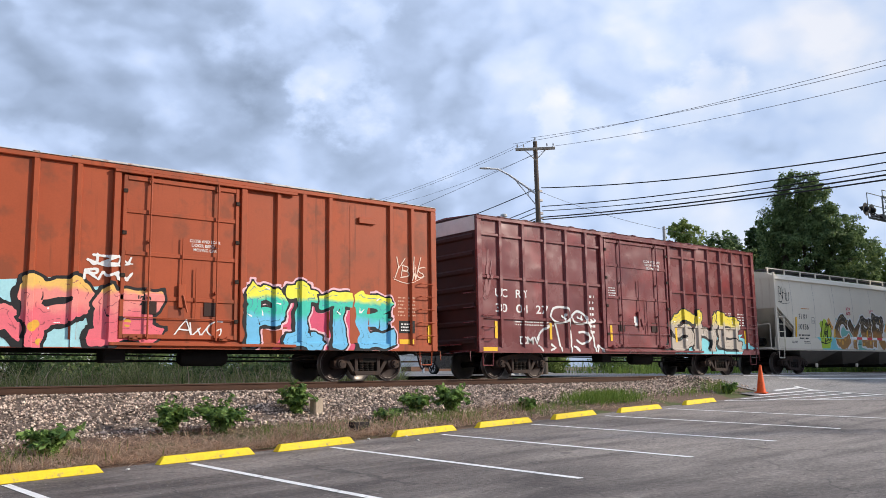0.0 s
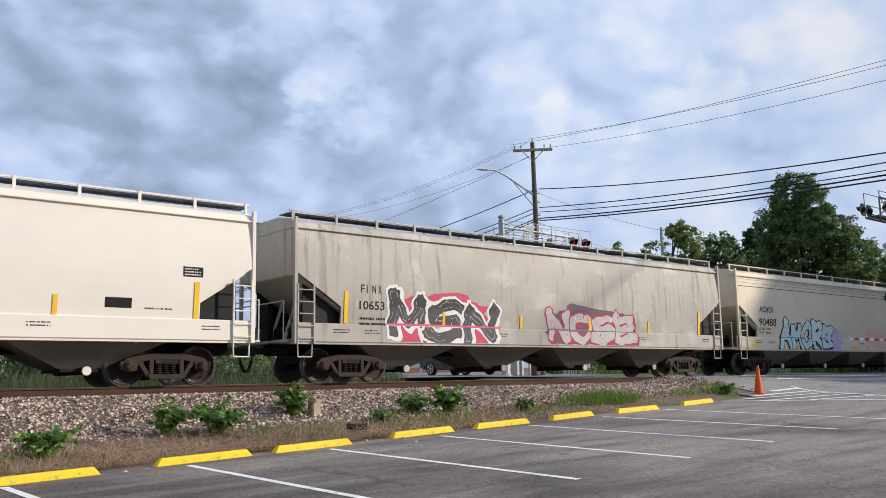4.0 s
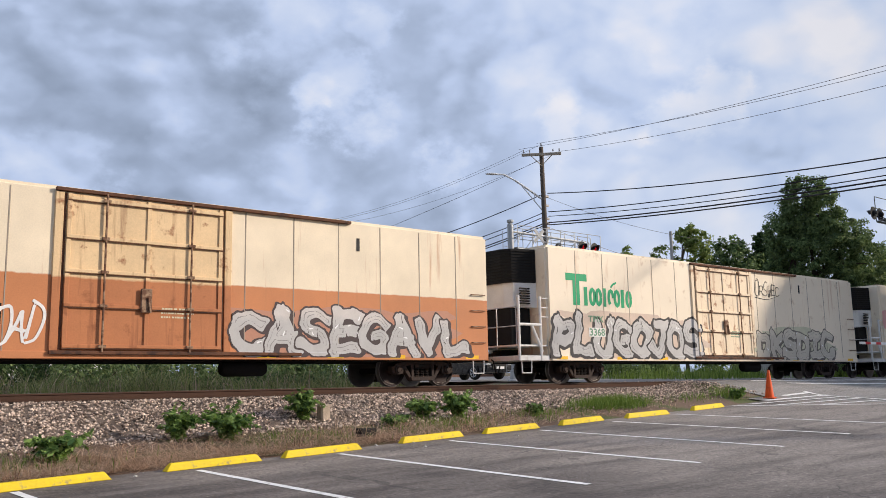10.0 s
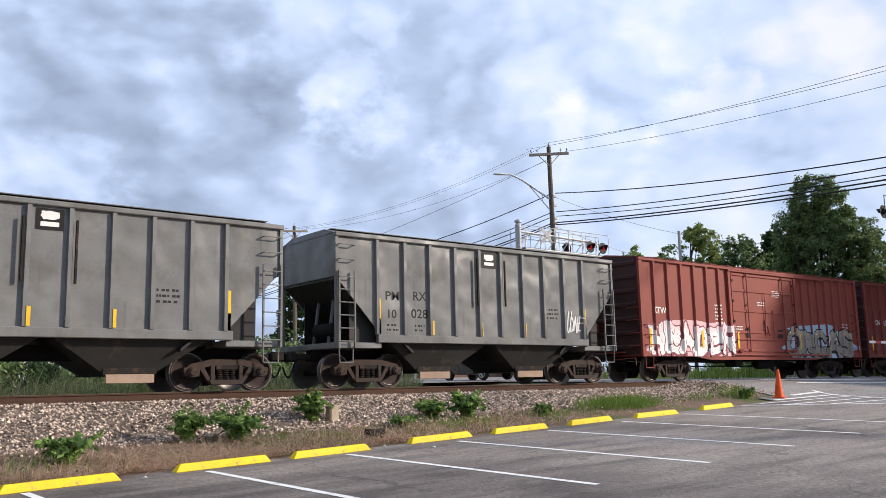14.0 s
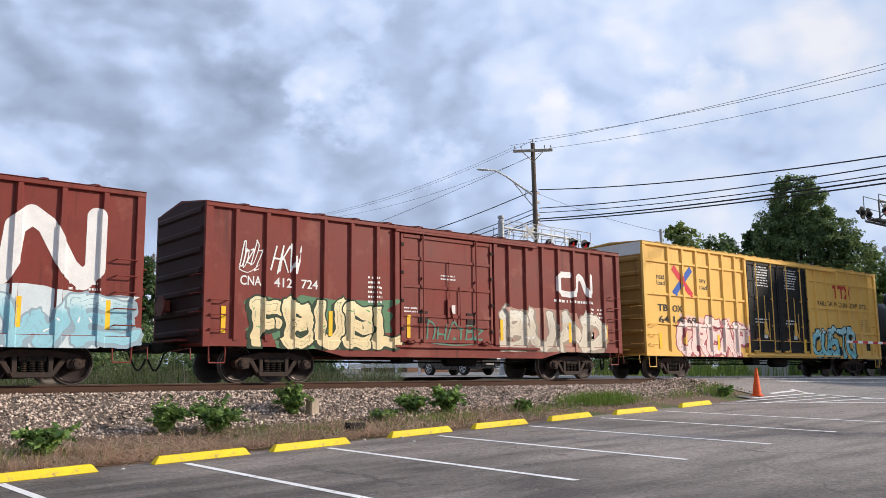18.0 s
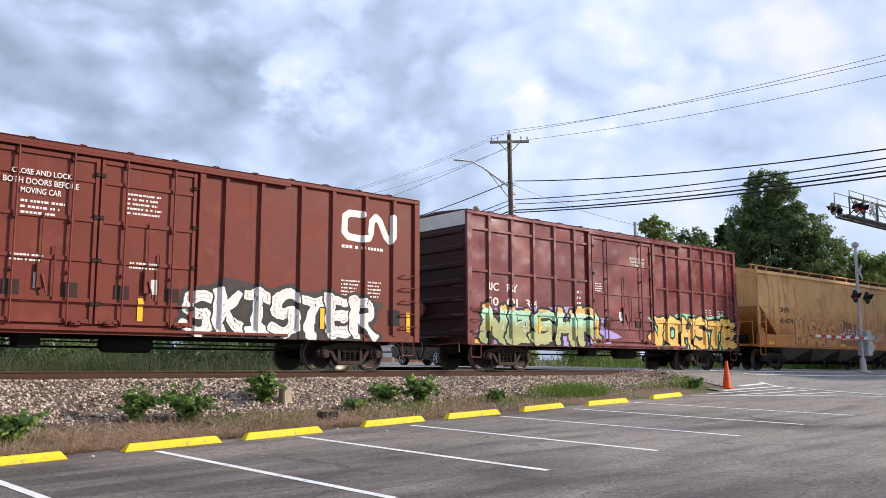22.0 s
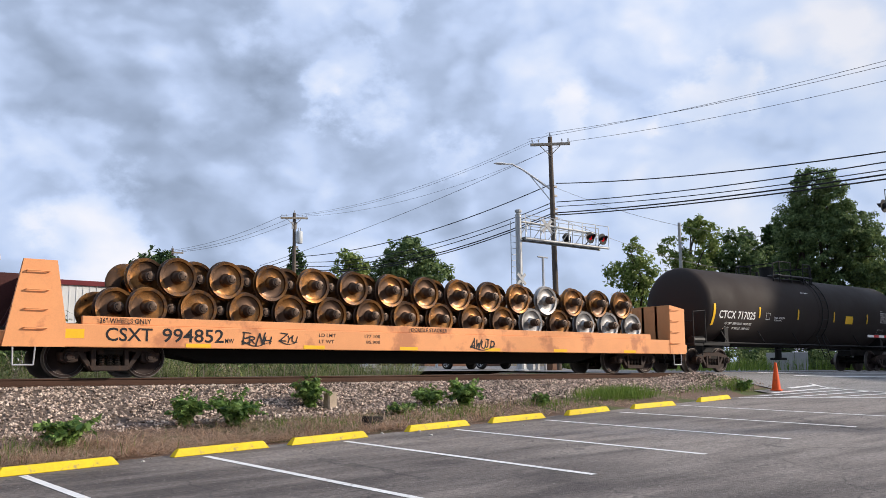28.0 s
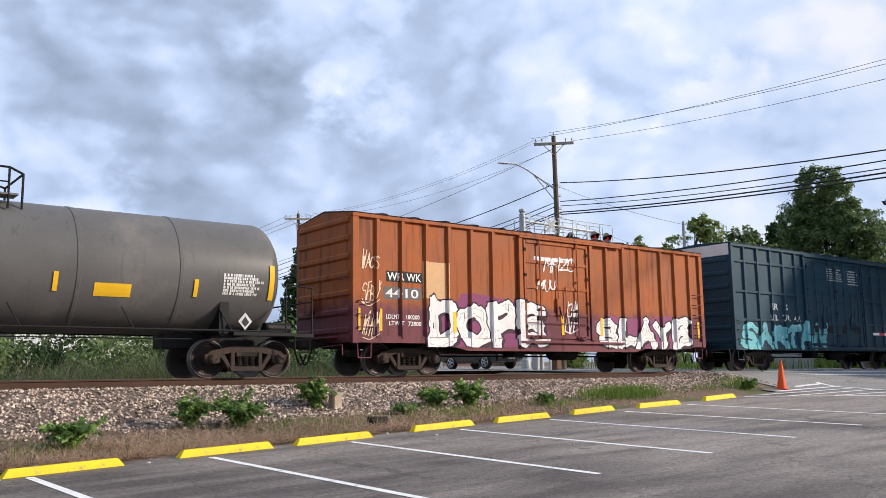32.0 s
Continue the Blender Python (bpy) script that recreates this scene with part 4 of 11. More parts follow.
def piece(car, side, word, x0, x1, z0, z1, low, high, edge, cloud=None, seed=0, fat=0.035, shine=(0.85, 0.85, 0.85), lean=0.12, overlap=0.12, rim=0.046, inner=None, halo=None, spots=None):
    """A sprayed word: a cloud behind, fat interlocking letters with a dark outline and block shadow, a two- or three-tone filling, shines and dots."""
    r = random.Random(seed)
    W, H = x1 - x0, z1 - z0
    if cloud:
        blob(car, side, x0 - 0.07 * W, x1 + 0.07 * W, z0, z1 + 0.10 * H, cloud, seed + 3, 0.003)
    n = len(word)
    step = W / n
    cell = 0.026
    m = 0.35
    xs, zs = np.arange(x0 - m, x1 + m, cell), np.arange(z0 - 0.02, z1 + 0.30, cell)
    X, Z = np.meshgrid(xs, zs)
    ph = [r.uniform(0, 6.28) for _ in range(4)]
    Xw = X + 0.035 * np.sin(Z * 7 + ph[0]) + 0.02 * np.sin(Z * 15 + X * 5 + ph[1])
    Zw = Z + 0.035 * np.sin(X * 6 + ph[2]) + 0.02 * np.sin(X * 13 + ph[3])
    half = min(0.148 * step, 0.112 * H) * (1.0 + fat * 3)
    fields, dark = [], []
    cx, cz = r.choice((-0.09, 0.09)), -0.07
    for k, ch in enumerate(word):
        xa, wd = x0 + step * k + half * 0.75 - overlap * step * 0.3, step - 1.2 * half + overlap * step * 0.5
        zb, zt = z0 + half * 0.8 + r.uniform(0, 0.05) * H, z1 - half * 0.7 - r.uniform(0, 0.2) * H
        sk, tilt = r.uniform(-lean, lean), r.uniform(-0.14, 0.14)
        S = np.full(X.shape, 9.0)
        Sd = S.copy()
        strokes = SKELETON.get(ch, SKELETON["O"])
        if not isinstance(strokes[0][0], tuple):
            strokes = (strokes,)
        for st in strokes:
            pts = [(xa + wd * q[0] + sk * (q[1] - 0.5) * H, zb + (zt - zb) * q[1] + tilt * (q[0] - 0.5) * wd) for q in st]
            pts = smooth_path(pts, 3)
            a, b = half * r.uniform(0.75, 1.05), half * r.uniform(0.85, 1.3)
            S = np.minimum(S, stroke_field(Xw, Zw, pts, a, b, 5.0))
            Sd = np.minimum(Sd, np.minimum(stroke_field(Xw - cx * 0.5, Zw - cz * 0.5, pts, a, b, 5.0), stroke_field(Xw - cx, Zw - cz, pts, a, b, 5.0)))
            if r.random() < 0.35:                       # an arrow or barb at the stroke's end
                e, d = pts[-1], (pts[-1][0] - pts[-2][0], pts[-1][1] - pts[-2][1])
                l = math.hypot(*d) or 1
                tip = (e[0] + d[0] / l * half * 1.7, e[1] + d[1] / l * half * 1.7)
                S = np.minimum(S, stroke_field(Xw, Zw, [e, tip], half * 1.35, 0.0, 5.0))
        fields.append(S)
        dark.append(np.minimum(S - rim, Sd - rim * 0.6))
    union = np.minimum.reduce(dark)
    if halo:
        lay_field(car, side, "graffiti_halo", xs, zs, np.minimum.reduce(fields) - rim - 0.05, paint(halo), 0.005)
    lay_field(car, side, "graffiti_outline", xs, zs, union, paint(edge), 0.007)
    mat = paint(low) if low == high and not inner else fade(low, high, (z0 + z1) / 2 + 0.2, 0.22, inner, H)
    inline = np.full(X.shape, 9.0)                      # a broken thin line inside the letters' edges
    for k, S in enumerate(fields):
        later = np.minimum.reduce(fields[k + 1:]) if k + 1 < n else np.full(X.shape, 9.0)
        # thin inner slits break up the filling
        slit = np.full(X.shape, 9.0)
        for _ in range(2):
            px, pz = x0 + step * (k + r.uniform(0.2, 0.8)), z0 + H * r.uniform(0.2, 0.8)
            slit = np.minimum(slit, stroke_field(Xw, Zw, [(px, pz), (px + r.uniform(-0.1, 0.1), pz + r.uniform(0.1, 0.3) * H)], 0.018, 0.004, 3.0))
        own = np.maximum(S, rim - later)
        lay_field(car, side, "graffiti_letter", xs, zs, np.maximum(own, -slit), mat, 0.010)
        inline = np.minimum(inline, np.maximum(np.abs(own + half * 0.55) - 0.010, np.sin(X * 2.3 + Z * 3.1 + k) - 0.35))
    line_ = tuple(0.5 * a + 0.5 * b for a, b in zip(edge, low))
    fine = lay_field(car, side, "graffiti_inline", xs, zs, inline, paint(line_), 0.012)
    if fine:
        tagged(fine, kind="stuff")
    if shine:
        top = np.full(X.shape, 9.0)
        for k in range(n * 3):
            px, pz = x0 + W * r.random(), z0 + H * r.uniform(0.25, 0.95)
            a = r.uniform(0, 3.14)
            top = np.minimum(top, stroke_field(X, Z, [(px, pz), (px + 0.13 * math.cos(a), pz + 0.13 * math.sin(a))], 0.022, 0.010, 3.0))
        inside = np.minimum.reduce(fields) + 0.02
        ob = lay_field(car, side, "graffiti_highlights", xs, zs, np.maximum(top, inside), paint(shine), 0.013)
        if ob:
            tagged(ob, kind="stuff")
    if spots:
        dots = np.full(X.shape, 9.0)
        for k in range(n * 4):
            px, pz, q = x0 + W * r.random(), z0 + H * r.uniform(0.02, 0.35), r.uniform(0.05, 0.11)
            dots = np.minimum(dots, np.hypot(X - px, Z - pz) - q)
        ob = lay_field(car, side, "graffiti_dotting", xs, zs, np.maximum(dots, np.minimum.reduce(fields) + 0.025), paint(spots), 0.013)
        if ob:
            tagged(ob, kind="stuff")


def reflectors(car, side, xs, z0, z1, w=0.11):
    for x in xs:
        patch(car, side, x - w / 2, x + w / 2, z0, z1, M_REFL, 0.018, "reflector", "yellow reflective strip")


def emblem_wave(car, side, x0, x1, z0, z1, w, color):
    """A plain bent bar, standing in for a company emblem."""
    X, Z = x1 - x0, z1 - z0
    pts = [(0.36, 0.96), (0.12, 0.95), (0.03, 0.82), (0.02, 0.25), (0.10, 0.08), (0.36, 0.04), (0.50, 0.10), (0.54, 0.30), (0.56, 0.75), (0.64, 0.93), (0.72, 0.80), (0.84, 0.25), (0.92, 0.08), (0.98, 0.25), (0.98, 0.98)]
    fine = []
    for a, b in zip(pts, pts[1:]):
        fine += [(a[0] + (b[0] - a[0]) * k / 3, a[1] + (b[1] - a[1]) * k / 3) for k in range(3)]
    fine.append(pts[-1])
    xs, zs = np.arange(x0 - w, x1 + w, 0.025), np.arange(z0 - w, z1 + w, 0.025)
    GX, GZ = np.meshgrid(xs, zs)
    path = [(x0 + p[0] * X, z0 + p[1] * Z) for p in fine]
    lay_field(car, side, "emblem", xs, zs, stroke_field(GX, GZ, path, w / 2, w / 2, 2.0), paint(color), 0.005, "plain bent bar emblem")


def ladder(car, x0, x1, z0, z1, rungs, material, y=-1.56, sides=True, name="ladder"):
    if sides:
        for x in (x0, x1):
            bm = bmesh.new()
            box(bm, x - 0.02, x + 0.02, y - 0.02, y + 0.03, z0, z1)
            part("ladder_rail", bm, material, car)
    w = (x1 - x0) / 2

    def bar(b):
        rod(b, (-w, -0.03, 0), (w, -0.03, 0), 0.016, 6)
        if not sides:
            for x in (-w, w):
                rod(b, (x, -0.03, 0), (x, 0.10, 0), 0.016, 6)
    me = cached("bar|%.3f|%d" % (w, sides), bar, material)
    for k in range(rungs):
        part("ladder_rung" if sides else "grab_iron", me, None, car, at=pose((x0 + x1) / 2, y, z0 + (z1 - z0) * (k + 0.5) / rungs))


# ---- kinds of car ----
M_ROUTE = surface("painted_plywood", (0.05, 0.03, 0.026), 0.8, var=0.25, scale=6.0, bump=0.1)
HINGE = mesh_of("hinge_bracket", box(bmesh.new(), -0.055, 0.055, -0.03, 0.0, -0.045, 0.045, 0.01), M_STEEL)


def boxcar(number, label, L, top, low, mat, ribs, door, doors=1, girts=(), peak=0.10, roof=None, white_end=False, belly=0.0, end_ribs=7,
           door_mat=None, steel=None, galv=False, door_girts=(0.25, 0.52, 0.78), rib_low=None, end_mat=None):
    """A boxcar. ribs: their places along the side; door: from, to; girts: levels of the rails between the ribs; belly: how far the sill drops between the trucks."""
    car = thing("boxcar", label, "boxcar", "freight cars of the train")
    H = L / 2
    door_mat, roof, end_mat = door_mat or mat, roof or mat, end_mat or mat
    steel = steel or mat
    flat, out = -1.445, -1.525
    rib_low = rib_low or low + 0.16
    bm = bmesh.new()
    box(bm, -H + 0.02, H - 0.02, flat, -flat, low + 0.05, top - 0.02)
    part("body", bm, mat, car)
    # sills and top chords
    for s in (-1, 1):
        bm = bmesh.new()
        if belly:
            pts = [(-H, low + 0.20), (-H, low + 0.02), (-H + 3.0, low + 0.02), (-H + 4.0, low - belly), (H - 4.0, low - belly), (H - 3.0, low + 0.02), (H, low + 0.02), (H, low + 0.20)]
        else:
            pts = [(-H, low + 0.18), (-H, low), (H, low), (H, low + 0.18)]
        prism(bm, pts, 1, s * 1.50 if s < 0 else 1.40, -1.40 if s < 0 else 1.50)
        part("side_sill", bm, mat, car)
        bm = bmesh.new()
        box(bm, -H, H, min(s * 1.53, s * 1.40), max(s * 1.53, s * 1.40), top - 0.13, top, 0.012)
        part("top_chord", bm, mat, car)
        for e in (-1, 1):
            me = cached("corner_post|%.2f|%.2f" % (low, top), lambda b: box(b, -0.10, 0.10, -0.05, 0.05, low, top - 0.131, 0.012), mat)
            part("corner_post", me, None, car, at=pose(e * (H - 0.10), s * 1.475, 0))
        def rib(b):
            prism(b, [(-0.085, 0.0), (-0.05, -0.08), (0.05, -0.08), (0.085, 0.0)], 2, rib_low, top - 0.132)
        me = cached("rib|%.2f|%.2f" % (rib_low, top), rib, mat)
        for x in ribs:
            part("rib", me, None, car, at=pose(x, s * 1.445, 0, 0, 0, 0 if s < 0 else 180))
        for a, b in ((-H + 0.2, door[0] - 0.15), (door[1] + 0.15, H - 0.2)):
            for z in girts:
                bm = bmesh.new()
                box(bm, a, b, min(s * 1.505, s * 1.44), max(s * 1.505, s * 1.44), z - 0.045, z + 0.045, 0.01)
                part("girt", bm, mat, car)
    # roof
    bm = bmesh.new()
    prism(bm, [(-1.53, top), (0, top + peak), (1.53, top), (1.53, top - 0.03), (0, top + peak - 0.05), (-1.53, top - 0.03)], 0, -H, H)
    n = int(L / 1.05)
    for k in range(1, n):
        x = -H + L * k / n
        for s in (-1, 1):
            pts = [(s * 1.50, top + 0.002), (s * 0.02, top + peak), (s * 0.02, top + peak + 0.045), (s * 1.44, top + 0.055), (s * 1.52, top + 0.02)]
            prism(bm, pts if s > 0 else pts[::-1], 0, x - 0.05, x + 0.05)
    part("roof", bm, roof, car)
    # ends
    for e in (-1, 1):
        bm = bmesh.new()
        box(bm, min(e * H, e * (H - 0.04)), max(e * H, e * (H - 0.04)), -1.44, 1.44, low + 0.1, top - 0.01)
        prism(bm, [(-1.44, top - 0.011), (1.44, top - 0.011), (0, top + peak - 0.055)], 0, min(e * H, e * (H - 0.04)), max(e * H, e * (H - 0.04)))
        hi = top - (0.55 if white_end else 0.1)
        ridges = []
        for k in range(end_ribs):
            z = low + 0.35 + (hi - low - 0.45) * k / (end_ribs - 1)
            pts = [(e * H, z - 0.10), (e * (H + 0.055), z - 0.045), (e * (H + 0.055), z + 0.045), (e * H, z + 0.10)]
            b2 = [(p[0], p[1]) for p in (pts if e > 0 else pts[::-1])]
            ridges.append(prism(bmesh.new(), b2, 1, -1.36, 1.36))
        ew = part("end_wall", bm, end_mat, car)
        for rb in ridges:
            part("end_corrugation", rb, end_mat, ew)
        if white_end:
            bm = bmesh.new()
            box(bm, min(e * (H + 0.012), e * H), max(e * (H + 0.012), e * H), -1.43, 1.43, top - 0.48, top - 0.03)
            part("warning_panel", bm, M_WHITE, car, "white panel across the top of the end")
        def end_bar(b):
            rod(b, (0.11, -1.40, 0), (0.11, -0.95, 0), 0.015, 6)
            for yy in (-1.40, -0.95):
                rod(b, (0.11, yy, 0), (0.0, yy, 0), 0.015, 6)
        me = cached("end_bar", end_bar, steel)
        for zz in (1.25, 1.70, 2.15, 2.60):
            part("grab_iron", me, None, car, at=pose(e * H, 0 if e > 0 else -2.35, zz, 0, 0, 0 if e > 0 else 180))
        bm = bmesh.new()
        box(bm, min(e * H, e * (H + 0.30)), max(e * H, e * (H + 0.30)), -0.75, 0.95, 1.02, 1.06)
        if e < 0:
            rod(bm, (-H - 0.20, 0.55, 1.95), (-H - 0.24, 0.55, 1.95), 0.26, 18)
            box(bm, -H - 0.2, -H, 0.42, 0.68, 1.8, 2.1, 0.02)
        part("end_platform", bm, steel, car, "end platform with brake wheel" if e < 0 else "end platform")
        bm = bmesh.new()
        rod(bm, (e * (H + 0.22), -1.35, 0.82), (e * (H + 0.25), -0.2, 0.78), 0.014, 6)
        rod(bm, (e * (H + 0.22), -1.35, 0.82), (e * (H + 0.22), -1.38, 0.55), 0.014, 6)
        part("uncoupling_lever", bm, steel, car)
    # doors
    w = (door[1] - door[0]) / doors
    for s in (-1, 1):
        for k in range(doors):
            a, b = door[0] + k * w + 0.02, door[0] + (k + 1) * w - 0.02
            yo = s * 1.49
            bm = bmesh.new()
            z0, z1 = low + 0.22, top - 0.24
            box(bm, a, b, min(yo, s * 1.40), max(yo, s * 1.40), z0, z1, 0.008)
            d = part("door", bm, door_mat, car, "closed plug door")
            for x0, x1 in ((a, a + 0.09), (b - 0.09, b)):
                part("door_stile", box(bmesh.new(), x0, x1, min(s * 1.53, s * 1.49), max(s * 1.53, s * 1.49), z0, z1, 0.008), door_mat, d)
            for q in (0.015, 0.985):
                zz = z0 + (z1 - z0) * q
                part("door_rail", box(bmesh.new(), a + 0.09, b - 0.09, min(s * 1.53, s * 1.49), max(s * 1.53, s * 1.49), zz - 0.05, zz + 0.05, 0.008), door_mat, d)
            for q in door_girts:
                zz = z0 + (z1 - z0) * q
                bm = bmesh.new()
                box(bm, a + 0.09, b - 0.09, min(s * 1.52, s * 1.49), max(s * 1.52, s * 1.49), zz - 0.05, zz + 0.05, 0.008)
                part("door_rail", bm, door_mat, d)
            if s < 0:
                for q in (0.22, 0.80) if doors == 1 else (0.25, 0.75):
                    x = a + (b - a) * q
                    bm = bmesh.new()
                    rod(bm, (x, -1.575, z0 - 0.02), (x, -1.575, z1 + 0.04), 0.022, 8)
                    for g in (0.02, 0.3, 0.6, 0.97):
                        box(bm, x - 0.045, x + 0.045, -1.58, -1.52, z0 + (z1 - z0) * g - 0.03, z0 + (z1 - z0) * g + 0.03)
                    part("locking_bar", bm, steel, d)
                x = (a + b) / 2
                bm = bmesh.new()
                box(bm, x - 0.09, x + 0.09, -1.57, -1.52, low + 0.95, low + 1.5, 0.015)
                rod(bm, (x + 0.02, -1.58, low + 1.25), (x + 0.12, -1.60, low + 0.85), 0.022, 6)
                rod(bm, (a + 0.1, -1.555, low + 0.70), (b - 0.1, -1.555, low + 0.70), 0.014, 6)
                part("door_gear", bm, steel, d)
                for q, zl, zh in ((0.5, 1.5, 2.6), (0.62, 0.72, 1.9)):
                    xx = a + (b - a) * q
                    part("operating_rod", rod(bmesh.new(), (xx, -1.55, low + zl), (xx, -1.55, low + zh), 0.016, 6), steel, d)
                for q in (0.18, 0.70):
                    xx = a + (b - a) * q
                    part("routing_board", box(bmesh.new(), xx, xx + 0.34, -1.515, -1.492, low + 0.78, low + 1.12, 0.006), M_ROUTE, d, "small dark routing board")
                for q in (0.12, 0.38, 0.64, 0.90):
                    for xx in (a + 0.04, b - 0.04):
                        part("hinge_bracket", HINGE, None, d, at=pose(xx, -1.53, z0 + (z1 - z0) * q))
                for x in (a + 0.35, b - 0.35):
                    bm = bmesh.new()
                    box(bm, x - 0.14, x + 0.14, -1.60, -1.50, low + 0.19, low + 0.25, 0.01)
                    rod(bm, (x - 0.09, -1.60, low + 0.25), (x - 0.09, -1.53, low + 0.25), 0.05, 8)
                    rod(bm, (x + 0.09, -1.60, low + 0.25), (x + 0.09, -1.53, low + 0.25), 0.05, 8)
                    part("door_roller", bm, steel, d)
        if s < 0:
            for z, nm in ((low + 0.10, "lower_door_track"), (top - 0.17, "upper_door_track")):
                bm = bmesh.new()
                box(bm, door[0] - 0.2, min(H - 0.3, door[1] + (door[1] - door[0]) * 0.55), -1.585, -1.50, z - 0.035, z + 0.035, 0.01)
                part(nm, bm, mat, car)
            for x in (door[0] - 0.12, door[1] + 0.12):
                me = cached("door_post|%.2f|%.2f" % (low, top), lambda b: box(b, -0.08, 0.08, -0.05, 0.05, low + 0.181, top - 0.131, 0.01), mat)
                part("door_post", me, None, car, at=pose(x, -1.50, 0))
    # ladders, steps
    ladder(car, H - 0.62, H - 0.16, low + 0.25, low + 2.1, 5, steel, sides=False)
    ladder(car, -H + 0.16, -H + 0.62, low + 0.25, low + 1.3, 3, steel, sides=False, name="grab_irons")
    for x in (-H + 0.40, H - 0.40):
        part("stirrup_step", stirrup(steel), None, car, at=pose(x, -1.47, low))
    running_gear(car, L, (-H + 2.15, H - 2.15), number)
    part("air_reservoir", TM["air_reservoir"], None, car, at=pose(0.9, -0.75, 0.62))
    bm = bmesh.new()
    rod(bm, (-H + 3.6, -0.6, 0.70), (H - 3.6, -0.65, 0.62), 0.02, 6)
    rod(bm, (-H + 3.2, -0.3, 0.55), (H - 3.2, -0.3, 0.55), 0.03, 6)
    box(bm, -1.6, -1.1, -1.1, -0.6, 0.5, 0.85, 0.03)
    part("brake_rigging", bm, M_UNDER, car)
    bands = [(x - 0.055, x + 0.055, -1.525, 0, 9) for x in ribs]
    bands += [(door[0], door[1], -1.49, 0, 9), (door[0] - 0.20, door[0] - 0.04, -1.55, 0, 9), (door[1] + 0.04, door[1] + 0.20, -1.55, 0, 9), (-H, -H + 0.2, -1.525, 0, 9), (H - 0.2, H, -1.525, 0, 9)]
    levels = [(low - belly, low + 0.18, -1.50, -H, H)]
    z0, z1 = low + 0.22, top - 0.24
    for q in door_girts:
        zz = z0 + (z1 - z0) * q
        levels.append((zz - 0.05, zz + 0.05, -1.52, door[0], door[1]))
    for z in girts:
        levels += [(z - 0.045, z + 0.045, -1.505, -H, door[0]), (z - 0.045, z + 0.045, -1.505, door[1], H)]
    return car, Side(flat, bands, levels)


